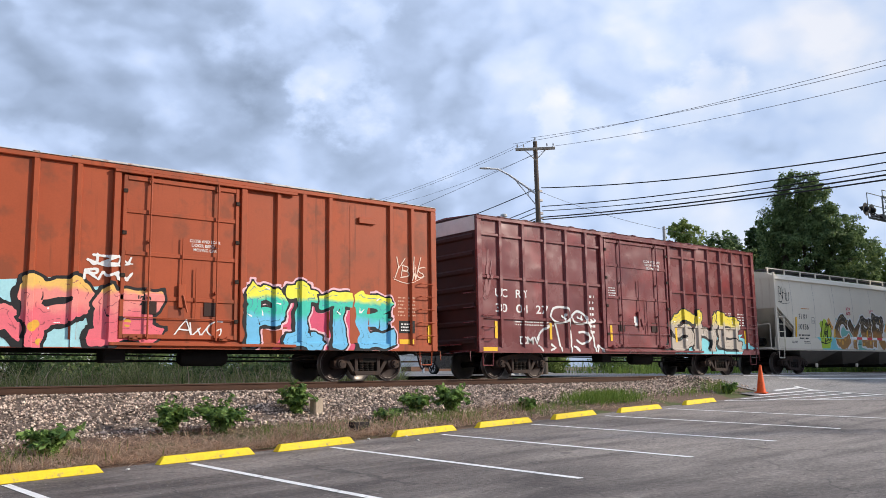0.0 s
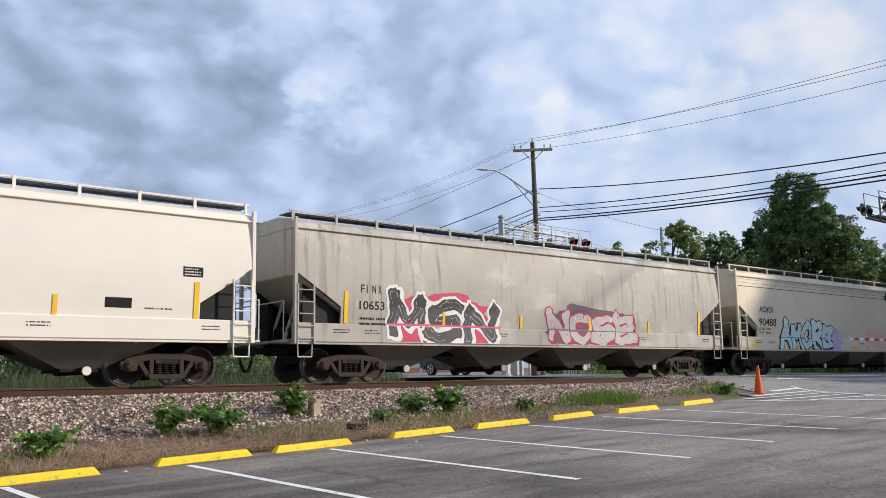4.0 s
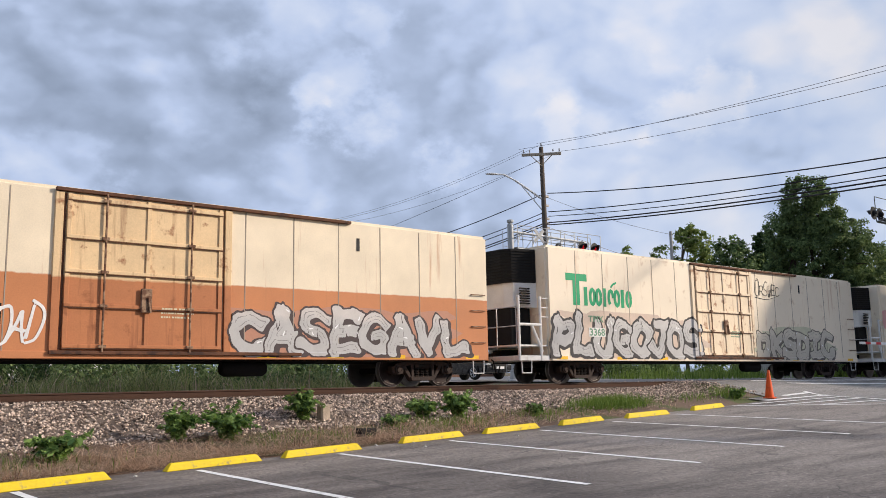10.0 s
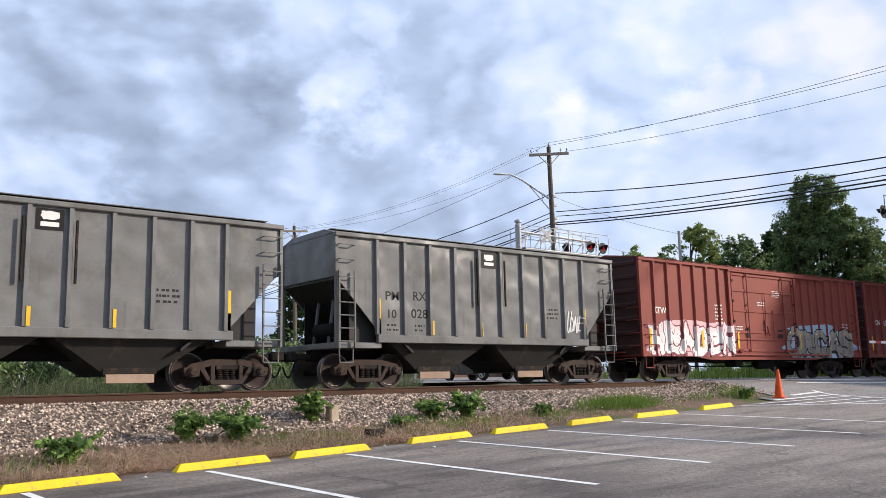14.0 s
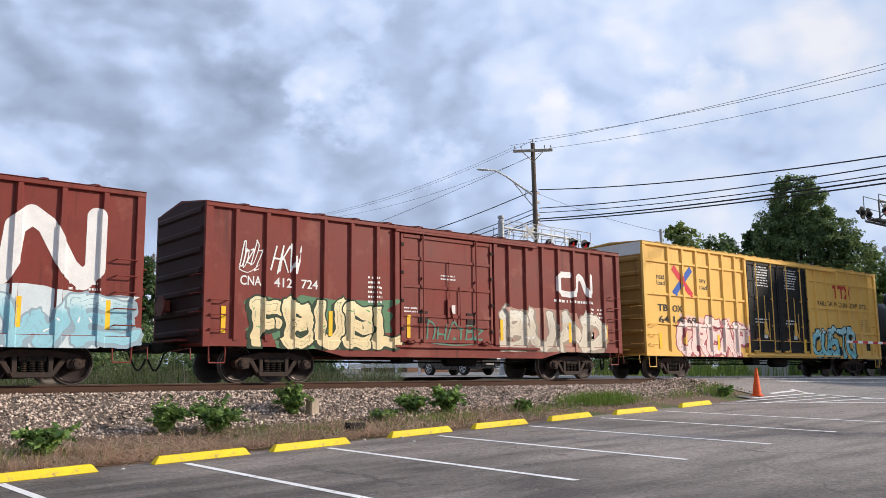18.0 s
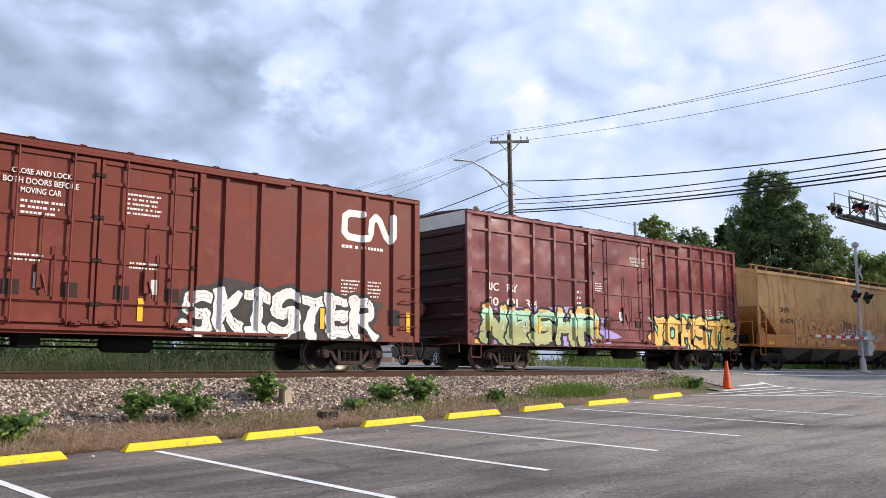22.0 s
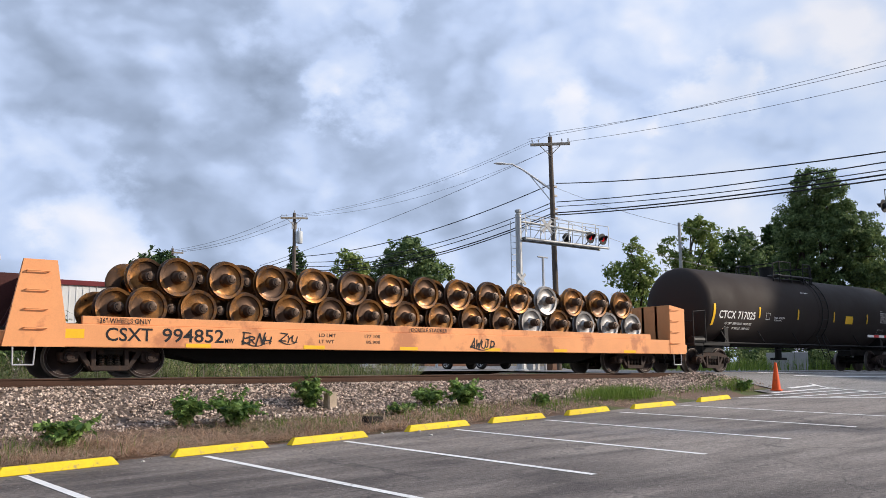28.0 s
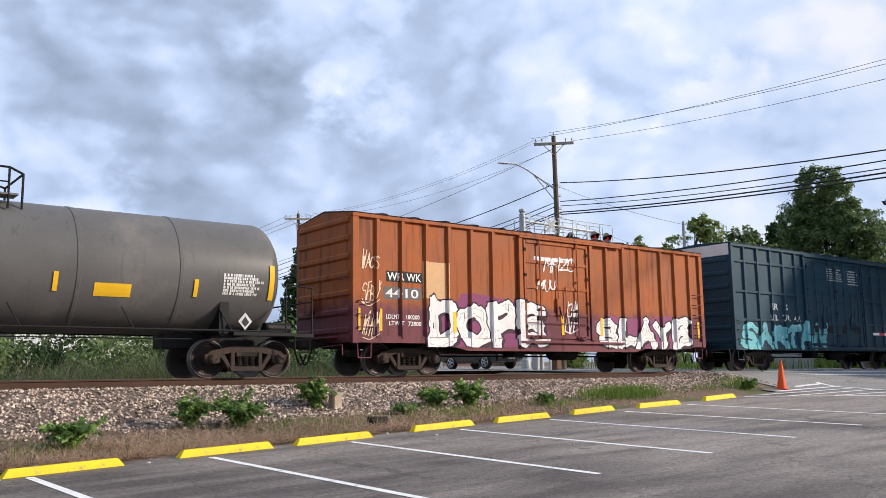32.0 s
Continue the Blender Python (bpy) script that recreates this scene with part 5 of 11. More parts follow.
def hopper(number, label, L, mat, roof_line=4.02, crown=4.36, bays=4, sill=(1.05, 1.55), walk=True, rail_mat=None, round_cut=True, trim=None, cut=1.35, bottom=None, seams=(), pipes=False, cut_mat=None):
    """A covered hopper: curved sides over a sloping floor that is cut away above the trucks."""
    car = thing("covered_hopper", label, "hopper car", "freight cars of the train")
    H = L / 2
    rail_mat, trim, cut_mat, bottom = rail_mat or mat, trim or mat, cut_mat or M_BLACK, bottom or surface("hopper_bottom", (0.17, 0.15, 0.13), 0.7, var=0.2, bump=0.1)
    def bulge(z):
        t = (z - 1.3) / (roof_line - 1.3)
        return -(1.44 + 0.11 * math.sin(max(0.0, min(1.0, t)) * math.pi * 0.85 + 0.25))
    # side sheets, cut off aslant above the trucks
    zs = [1.5, 1.62, 1.8, 2.0, 2.25, 2.55, 2.85] + [2.85 + (roof_line - 2.85) * k / 5 for k in range(1, 6)]
    for s in (-1, 1):
        V, F = [], []
        for z in zs:
            e = H - 0.10 - (0 if z > 2.85 else min(1.0, (2.85 - z) / (0.85 if round_cut else 1.35)) * cut)
            for x in (-e, e):
                V += [(x, -s * bulge(z), z), (x, -s * (bulge(z) + 0.06), z)]
        for k in range(len(zs) - 1):
            a = 4 * k
            F += [(a, a + 2, a + 6, a + 4), (a + 1, a + 5, a + 7, a + 3), (a, a + 4, a + 5, a + 1), (a + 2, a + 3, a + 7, a + 6)]
        me = raw_mesh("side_sheet", V, F, mat)
        part("side_sheet", me, None, car)
        bm = bmesh.new()
        box(bm, -H + 0.02, H - 0.02, min(s * 1.53, s * 1.40), max(s * 1.53, s * 1.40), sill[0], sill[1], 0.02)
        box(bm, -H + 0.02, H - 0.02, min(s * 1.50, s * 1.30), max(s * 1.50, s * 1.30), sill[0] - 0.05, sill[0])
        part("side_sill", bm, mat, car)
        bm = bmesh.new()
        box(bm, -H + 0.1, H - 0.1, min(s * 1.53, s * 1.40), max(s * 1.53, s * 1.40), roof_line - 0.015, roof_line + 0.03, 0.01)
        part("roof_seam", bm, trim, car)
    # roof, ends and slope sheets
    bm = bmesh.new()
    prism(bm, [(-1.50, roof_line + 0.03), (-1.44, roof_line + 0.16), (-1.15, crown - 0.05), (-0.6, crown + 0.06), (0.6, crown + 0.06), (1.15, crown - 0.05), (1.44, roof_line + 0.16), (1.50, roof_line + 0.03)], 0, -H + 0.08, H - 0.08)
    part("roof", bm, trim, car, smooth=True)
    for e in (-1, 1):
        bm = bmesh.new()
        prism(bm, [(-1.45, 2.8), (1.45, 2.8), (1.47, roof_line + 0.03), (-1.47, roof_line + 0.03)], 0, min(e * (H - 0.10), e * (H - 0.14)), max(e * (H - 0.10), e * (H - 0.14)))
        part("end_sheet", bm, mat, car)
        bm = bmesh.new()
        pts = [(e * (H - 0.12), 2.85), (e * (H - 2.9), 1.05), (e * (H - 2.9), 0.98), (e * (H - 0.12), 2.78)]
        prism(bm, pts if e > 0 else pts[::-1], 1, -1.44, 1.44)
        part("slope_sheet", bm, mat, car)
        # plate with a rounded heel over the truck, added as the opening's shade
        for s in (-1, 1):
            bm = bmesh.new()
            X = lambda d: e * (H - d)
            pts = [(X(0.42), 2.72), (X(0.42), 1.55), (X(1.62), 1.52), (X(1.66), 1.75), (X(1.50), 2.12)] if round_cut else [(X(0.6), 2.0), (X(0.5), 1.55), (X(1.1), 1.55)]
            prism(bm, pts if e > 0 else pts[::-1], 1, min(s * 1.28, s * 1.25), max(s * 1.28, s * 1.25))
            part("bolster_web", bm, cut_mat, car, "added plate standing for the shaded end opening")
        bm = bmesh.new()
        box(bm, min(e * H, e * (H - 1.6)), max(e * H, e * (H - 1.6)), -1.40, 1.40, 1.05, 1.13)
        box(bm, min(e * (H + 0.25), e * H), max(e * (H + 0.25), e * H), -1.3, 1.3, 1.05, 1.09)
        rod(bm, (e * (H - 0.5), -0.15, 1.1), (e * (H - 0.9), -0.15, 2.3), 0.05, 6)
        rod(bm, (e * (H - 0.5), 0.6, 1.1), (e * (H - 0.9), 0.6, 2.3), 0.05, 6)
        part("end_platform", bm, rail_mat, car)
        bm = bmesh.new()
        rod(bm, (e * (H - 0.75), -0.5, 1.4), (e * (H - 0.75), 0.6, 1.4), 0.17, 12)
        box(bm, min(e * (H - 0.35), e * (H - 0.55)), max(e * (H - 0.35), e * (H - 0.55)), 0.5, 0.9, 1.1, 2.2, 0.03)
        part("brake_cylinder", bm, M_UNDER, car)
        # ladder bay at the corner
        for s in (-1, 1):
            bm = bmesh.new()
            xs = sorted((e * (H - 0.02), e * (H - 0.12)))
            box(bm, xs[0], xs[1], min(s * 1.56, s * 1.47), max(s * 1.56, s * 1.47), sill[0] - 0.05, roof_line + 0.28, 0.01)
            part("corner_post", bm, rail_mat, car)
        x0, x1 = sorted((e * (H - 0.12), e * (H - 0.60)))
        ladder(car, x0, x1, sill[0] - 0.05, 2.55, 5, rail_mat)
        part("stirrup_step", stirrup(rail_mat), None, car, at=pose(e * (H - 0.36), -1.50, sill[0]))
        bm = bmesh.new()
        rod(bm, (e * (H + 0.18), -1.35, 1.1), (e * (H + 0.18), -1.35, 2.1), 0.018, 6)
        rod(bm, (e * (H + 0.18), -1.35, 2.1), (e * (H + 0.18), 1.35, 2.1), 0.018, 6)
        rod(bm, (e * (H + 0.18), 1.35, 1.1), (e * (H + 0.18), 1.35, 2.1), 0.018, 6)
        part("hand_rail", bm, rail_mat, car)
    # running boards on the roof
    if walk:
        bm = bmesh.new()
        for s in (-1, 1):
            part("running_board", box(bmesh.new(), -H + 0.05, H - 0.05, min(s * 0.65, s * 1.15), max(s * 0.65, s * 1.15), crown + 0.09, crown + 0.115), M_GRATE, car, "grating along the roof")
        for s in (-1, 1):
            part("roof_rail", box(bmesh.new(), -H + 0.05, H - 0.05, s * 1.20 - 0.02, s * 1.20 + 0.02, crown + 0.13, crown + 0.17), rail_mat, car)
        post = cached("roof_post", lambda b: box(b, -0.035, 0.035, -0.02, 0.02, -0.24, 0.02), rail_mat)
        n = int(L / 1.35)
        for k in range(n + 1):
            part("roof_post", post, None, car, at=pose(-H + 0.15 + (L - 0.3) * k / n, -1.22, crown + 0.15))
        hatch = cached("hatch_cover", lambda b: box(b, -0.45, 0.45, -0.38, 0.38, 0.0, 0.08, 0.03), mat)
        for k in range(10):
            part("hatch_cover", hatch, None, car, at=pose(-H + 1.6 + (L - 3.2) * k / 9, 0, crown + 0.05))
    # outlets
    for k in range(bays):
        x = -H + 3.9 + (L - 7.8) * (k / (bays - 1) if bays > 1 else 0.5)
        bm = bmesh.new()
        half = min(1.75, (L - 5.2) / bays / 2)
        lo = 0.36
        a = [bm.verts.new(p) for p in ((x - half, -1.30, sill[0] - 0.05), (x + half, -1.30, sill[0] - 0.05), (x + half, 1.30, sill[0] - 0.05), (x - half, 1.30, sill[0] - 0.05))]
        b = [bm.verts.new(p) for p in ((x - 0.34, -0.62, lo), (x + 0.34, -0.62, lo), (x + 0.34, 0.62, lo), (x - 0.34, 0.62, lo))]
        for i in range(4):
            bm.faces.new((a[i], a[(i + 1) % 4], b[(i + 1) % 4], b[i]))
        bm.faces.new(b[::-1])
        h = part("discharge_hopper", bm, bottom, car)
        bm = bmesh.new()
        rod(bm, (x, -1.08, 0.36), (x, 1.08, 0.36), 0.085, 12)
        box(bm, x - 0.45, x + 0.45, -0.72, 0.72, 0.33, 0.42, 0.02)
        part("outlet_gate", bm, M_STEEL, h)
        bm = bmesh.new()
        rod(bm, (x + 0.02, -1.13, 0.36), (x + 0.02, -1.08, 0.36), 0.10, 14)
        part("outlet_cap", bm, rail_mat if round_cut else M_STEEL, h, "round outlet cap")
    if pipes:
        bm = bmesh.new()
        rod(bm, (-H + 2.8, -1.2, 0.88), (H - 2.8, -1.2, 0.84), 0.05, 8)
        rod(bm, (-H + 3.4, -0.9, 0.55), (H - 3.4, -0.9, 0.55), 0.07, 8)
        part("air_pipe", bm, bottom, car)
    if seams:
        for x in seams:
            V, F = [], []
            for k, z in enumerate(zs):
                V += [(x - 0.008, bulge(z) - 0.002, z), (x + 0.008, bulge(z) - 0.002, z)]
                if k:
                    F.append((2 * k - 2, 2 * k - 1, 2 * k + 1, 2 * k))
            part("weld_seam", raw_mesh("weld_seam", V, F, paint((0.30, 0.28, 0.25))), None, car)
    running_gear(car, L, (-H + 2.05, H - 2.05), number)
    sd = Side(curve=lambda z: -1.53 if z < sill[1] else bulge(z), zcuts=[sill[1]] + zs[1:-1])
    return car, sd


M_DARK_HOPPER = surface("black_hopper_underside", (0.030, 0.029, 0.028), 0.6, var=0.25, scale=1.5, bump=0.1, stain=((0.07, 0.055, 0.045), 0.2, 2.0))


def ribbed_hopper(number, label, L, mat, top=4.12):
    """A short covered hopper with outside ribs and two outlets."""
    car = thing("covered_hopper", label, "hopper car", "freight cars of the train")
    H = L / 2
    xs = [-4.18, -3.26, -2.36, -1.44, -0.50, 0.36, 1.28, 2.19, 3.10, 3.98]
    for s in (-1, 1):
        bm = bmesh.new()
        pts = [(-H + 0.05, 2.95), (-H + 0.05, top), (H - 0.05, top), (H - 0.05, 2.95), (H - 1.5, 1.40), (-H + 1.5, 1.40)]
        prism(bm, pts, 1, min(s * 1.45, s * 1.40), max(s * 1.45, s * 1.40))
        part("side_sheet", bm, mat, car)
        bm = bmesh.new()
        box(bm, -H + 1.35, H - 1.35, min(s * 1.52, s * 1.40), max(s * 1.52, s * 1.40), 1.20, 1.42, 0.015)
        part("side_sill", bm, mat, car)
        bm = bmesh.new()
        box(bm, -H, H, min(s * 1.54, s * 1.38), max(s * 1.54, s * 1.38), top - 0.10, top + 0.02, 0.02)
        part("top_chord", bm, mat, car)
        me = cached("side_rib", lambda b: prism(b, [(-0.06, 0.0), (-0.045, -0.09), (0.045, -0.09), (0.06, 0.0)], 2, 1.42, top - 0.11), mat)
        for x in xs:
            part("side_rib", me, None, car, at=pose(x, s * 1.45, 0, 0, 0, 0 if s < 0 else 180))
    bm = bmesh.new()
    prism(bm, [(-1.45, top), (-0.9, top + 0.16), (0.9, top + 0.16), (1.45, top)], 0, -H + 0.03, H - 0.03)
    box(bm, -H + 0.2, H - 0.2, -0.55, 0.55, top + 0.15, top + 0.22)
    part("roof", bm, mat, car)
    bm = bmesh.new()
    box(bm, -H + 0.2, H - 0.2, -1.0, -0.65, top + 0.175, top + 0.195)
    part("running_board", bm, M_GRATE, car)
    for e in (-1, 1):
        bm = bmesh.new()
        box(bm, min(e * (H - 0.05), e * (H - 0.09)), max(e * (H - 0.05), e * (H - 0.09)), -1.40, 1.40, 2.955, top)
        part("end_sheet", bm, mat, car)
        bm = bmesh.new()
        pts = [(e * (H - 0.07), 2.95), (e * (H - 2.6), 1.0), (e * (H - 2.6), 0.92), (e * (H - 0.07), 2.87)]
        prism(bm, pts if e > 0 else pts[::-1], 1, -1.40, 1.40)
        part("slope_sheet", bm, M_DARK_HOPPER, car, "black sloping end floor")
        bm = bmesh.new()
        box(bm, min(e * H, e * (H - 1.5)), max(e * H, e * (H - 1.5)), -1.45, 1.45, 1.05, 1.20, 0.01)
        box(bm, min(e * (H - 0.02), e * (H - 0.10)), max(e * (H - 0.02), e * (H - 0.10)), -1.50, -1.42, 1.05, top)
        box(bm, min(e * (H - 0.02), e * (H - 0.10)), max(e * (H - 0.02), e * (H - 0.10)), 1.42, 1.50, 1.05, top)
        rod(bm, (e * (H - 0.5), -0.3, 1.1), (e * (H - 0.7), -0.3, 2.5), 0.05, 6)
        rod(bm, (e * (H - 0.5), 0.5, 1.1), (e * (H - 0.7), 0.5, 2.5), 0.05, 6)
        part("end_platform", bm, mat, car)
        bm = bmesh.new()
        rod(bm, (e * (H - 0.6), -0.6, 1.6), (e * (H - 0.6), 0.4, 1.6), 0.2, 12)
        part("air_reservoir", bm, M_UNDER, car)
        x0, x1 = sorted((e * (H - 0.10), e * (H - 0.58)))
        ladder(car, x0, x1, 1.05, 3.1, 6, mat)
        ladder(car, x0, x1, 3.2, 4.0, 2, mat, sides=False, name="grab_irons")
        part("stirrup_step", stirrup(mat), None, car, at=pose(e * (H - 0.34), -1.50, 1.05))
    tan = surface("dusty_tan_gate", (0.38, 0.27, 0.20), 0.8, var=0.2)
    for x in (-1.9, 1.9):
        bm = bmesh.new()
        a = [bm.verts.new(p) for p in ((x - 1.75, -1.32, 1.2), (x + 1.75, -1.32, 1.2), (x + 1.75, 1.32, 1.2), (x - 1.75, 1.32, 1.2))]
        b = [bm.verts.new(p) for p in ((x - 0.55, -0.95, 0.42), (x + 0.55, -0.95, 0.42), (x + 0.55, 0.95, 0.42), (x - 0.55, 0.95, 0.42))]
        for i in range(4):
            bm.faces.new((a[i], a[(i + 1) % 4], b[(i + 1) % 4], b[i]))
        bm.faces.new(b[::-1])
        h = part("discharge_hopper", bm, M_DARK_HOPPER, car)
        bm = bmesh.new()
        box(bm, x - 0.62, x + 0.62, -1.02, 1.02, 0.40, 0.62, 0.02)
        part("outlet_frame", bm, M_STEEL, h)
        bm = bmesh.new()
        box(bm, x - 0.55, x + 0.55, -1.06, -1.0, 0.22, 0.42, 0.01)
        part("sliding_gate", bm, tan, h, "dusty tan sliding gate")
    for e in (-1, 1):
        # dark plates close the space behind the ladders, standing for its shade
        for s in (-1, 1):
            pts = [(e * (H - 0.62), 2.45), (e * (H - 0.62), 1.2), (e * (H - 1.55), 1.2), (e * (H - 1.55), 1.45)]
            part("bolster_web", prism(bmesh.new(), pts if e > 0 else pts[::-1], 1, s * 1.2 - 0.015, s * 1.2 + 0.015), M_DARK_HOPPER, car)
    for x in (-0.62, 0.47):
        bm = bmesh.new()
        box(bm, x - 0.028, x + 0.028, -1.59, -1.54, 2.35, 3.75, 0.01)
        part("vibrator_bracket", bm, M_STEEL, car)
    running_gear(car, L, (-H + 1.30, H - 1.30), number)
    bands = [(x - 0.05, x + 0.05, -1.54, 0, 9) for x in xs]
    return car, Side(-1.45, bands, [(1.0, 1.42, -1.52, -9, 9)])


M_TRACK = surface("rusty_track", (0.13, 0.06, 0.036), 0.8, var=0.4, scale=3.0, bump=0.3, stain=((0.05, 0.03, 0.025), 0.3, 4.0))
M_BARS = surface("rust_spotted_bars", (0.34, 0.22, 0.14), 0.7, var=0.3, scale=4.0, bump=0.2, stain=((0.12, 0.05, 0.03), 0.55, 5.0))


def reefer(number, label, L, mat, door_mat, top=4.48, low=0.72):
    """A mechanical refrigerator car: smooth panelled sides, one plug door, a cooling unit at its front end."""
    car = thing("refrigerator_car", label, "refrigerator car", "freight cars of the train")
    H = L / 2
    flat = -1.50
    bm = bmesh.new()
    box(bm, -H, H, flat, -flat, low, top, 0.0)
    bmesh.ops.bevel(bm, geom=[e for e in bm.edges if abs(e.verts[0].co.z - top) < 0.01 and abs(e.verts[1].co.z - top) < 0.01 or abs(e.verts[0].co.x - e.verts[1].co.x) < 0.01 and abs(e.verts[0].co.y - e.verts[1].co.y) < 0.01], offset=0.09, segments=3, affect="EDGES")
    part("body", bm, mat, car, smooth=True)
    for k in range(15):
        x = -H + 1.35 * (k + 1)
        if -2.4 < x < 1.7 or x > H - 0.3:
            continue
        bm = bmesh.new()
        box(bm, x - 0.012, x + 0.012, flat - 0.008, flat, low + 0.05, top - 0.12)
        part("panel_joint", bm, paint((0.36, 0.30, 0.24)), car)
    for s in (-1, 1):
        bm = bmesh.new()
        box(bm, -H + 0.1, H - 0.1, min(s * 1.53, s * 1.49), max(s * 1.53, s * 1.49), low, low + 0.16, 0.01)
        part("side_sill", bm, mat, car)
    # door and its gear
    rust = M_TRACK
    a, b, z0, z1 = -2.2, 1.42, low + 0.20, top - 0.16
    bm = bmesh.new()
    box(bm, a, b, -1.545, -1.48, z0, z1, 0.01)
    d = part("door", bm, door_mat, car, "closed rust-streaked plug door")
    for x in (a + 0.05, (a + b) / 2, b - 0.05):
        part("door_stile", box(bmesh.new(), x - 0.05, x + 0.05, -1.58, -1.547, z0, z1, 0.006), door_mat, d)
    for x in (a - 0.035, b + 0.035):
        part("door_gasket", box(bmesh.new(), x - 0.02, x + 0.02, -1.53, -1.49, z0, z1), M_TRACK, d, "rust-edged door seal")
    for q in (0.02, 0.28, 0.50, 0.72, 0.97):
        z = z0 + (z1 - z0) * q
        bm = bmesh.new()
        box(bm, a, b, -1.595, -1.545, z - 0.04, z + 0.04, 0.008)
        part("door_rail", bm, door_mat, d)
        part("rail_edge", box(bmesh.new(), a, b, -1.592, -1.55, z - 0.062, z - 0.042), M_TRACK, d)
    for q in (0.23, 0.78):
        x = a + (b - a) * q
        bm = bmesh.new()
        rod(bm, (x, -1.62, z0 - 0.05), (x, -1.62, z1 + 0.05), 0.025, 8)
        for g in (0.02, 0.28, 0.5, 0.72, 0.97):
            box(bm, x - 0.08, x + 0.08, -1.64, -1.58, z0 + (z1 - z0) * g - 0.03, z0 + (z1 - z0) * g + 0.03)
        part("locking_bar", bm, M_BARS, d)
    bm = bmesh.new()
    box(bm, (a + b) / 2 - 0.16, (a + b) / 2 + 0.10, -1.64, -1.58, 1.75, 2.3, 0.02)
    rod(bm, ((a + b) / 2, -1.66, 2.1), ((a + b) / 2 + 0.05, -1.68, 1.75), 0.025, 6)
    part("door_gear", bm, M_BARS, d)
    for z, e in ((top - 0.09, 5.1), (low + 0.13, 3.6)):
        bm = bmesh.new()
        box(bm, a - 0.25, e, -1.61, -1.50, z - 0.04, z + 0.04, 0.01)
        part("door_track", bm, rust, car, "rusty door track")
    for x in (a - 0.16, b + 0.16):
        bm = bmesh.new()
        box(bm, x - 0.09, x + 0.09, -1.56, -1.49, low + 0.17, top - 0.14, 0.01)
        part("door_post", bm, door_mat, car)
    bm = bmesh.new()
    box(bm, 5.33, 5.42, -1.515, -1.495, 3.65, 4.0)
    part("vent_slot", bm, M_BLACK, car)
    # cooling unit on the front platform
    box_m = bmesh.new()
    prism(box_m, [(-H - 0.85, 0.75), (-H - 1.05, 0.45), (-H - 1.05, -0.45), (-H - 0.85, -0.75), (-H, -1.0), (-H, 1.0)], 2, 3.25, top - 0.12)
    part("condenser", box_m, M_BLACK, car, "black louvred cooling unit")
    for k in range(11):
        bm = bmesh.new()
        z = 3.32 + k * 0.095
        prism(bm, [(-H - 0.88, 0.78), (-H - 1.09, 0.46), (-H - 1.09, -0.46), (-H - 0.88, -0.78), (-H - 0.05, -1.03), (-H - 0.05, 1.03)], 2, z, z + 0.035)
        part("louvre", bm, M_UNDER, car)
    bm = bmesh.new()
    prism(bm, [(-H - 0.8, 0.75), (-H - 0.95, 0.45), (-H - 0.95, -0.45), (-H - 0.8, -0.75), (-H, -1.0), (-H, 1.0)], 2, 2.45, 3.25)
    part("engine_cover", bm, M_WHITE, car, "scuffed white lower cover")
    bm = bmesh.new()
    for k in range(7):
        box(bm, -H - 0.72, -H - 0.30, -1.01, -0.93, 2.55 + 0.08 * k, 2.59 + 0.08 * k)
    part("grille", bm, M_STEEL, car)
    bm = bmesh.new()
    box(bm, -H - 0.9, -H, -0.7, 0.7, 1.25, 2.45, 0.04)
    part("engine", bm, M_UNDER, car)
    bm = bmesh.new()
    box(bm, -H - 1.35, -H, -1.50, 1.5, low, low + 0.16, 0.01)
    box(bm, -H - 1.35, -H, -1.45, 1.45, low + 0.45, low + 0.50)
    part("front_platform", bm, M_WHITE, car)
    bm = bmesh.new()
    for p, q in (((-1.30, low), (-1.30, 2.75)), ((-0.35, low), (-0.35, 2.75)), ((-1.30, 1.85), (-0.35, 1.85)), ((-0.75, 1.85), (-0.30, 1.0))):
        rod(bm, (-H + p[0], -1.48, p[1]), (-H + q[0], -1.48, q[1]), 0.045, 8)
    for z in (2.1, 2.4, 2.7):
        rod(bm, (-H - 0.35, -1.50, z), (-H - 0.02, -1.50, z), 0.018, 6)
    part("safety_railing", bm, M_WHITE, car)
    bm = bmesh.new()
    for p, q in (((-1.33, -1.4, 1.1), (-1.33, -1.4, 2.4)), ((-1.33, 1.4, 1.1), (-1.33, 1.4, 2.4)), ((-1.33, -1.4, 2.4), (-1.33, 1.4, 2.4)), ((-1.33, -1.4, 1.8), (-1.33, 1.4, 1.8)), ((-1.33, -0.5, 1.1), (-1.33, -0.5, 2.4)), ((-1.33, 0.5, 1.1), (-1.33, 0.5, 2.4))):
        rod(bm, (-H + p[0], p[1], p[2]), (-H + q[0], q[1], q[2]), 0.02, 6)
    part("hand_rail", bm, M_GALV, car)
    ladder(car, H - 0.72, H - 0.22, 1.0, 2.9, 4, M_BARS, y=-1.53, sides=False)
    for x in (-H - 1.0, H - 0.45):
        part("stirrup_step", stirrup(M_WHITE), None, car, at=pose(x, -1.47, low))
    bm = bmesh.new()
    box(bm, -H, H, -1.2, 1.2, low - 0.03, low + 0.05)
    part("underframe", bm, M_UNDER, car)
    part("air_reservoir", TM["air_reservoir"], None, car, at=pose(2.4, -0.75, 0.52))
    running_gear(car, L + 2.0, (-H + 1.95, H - 2.25), number)
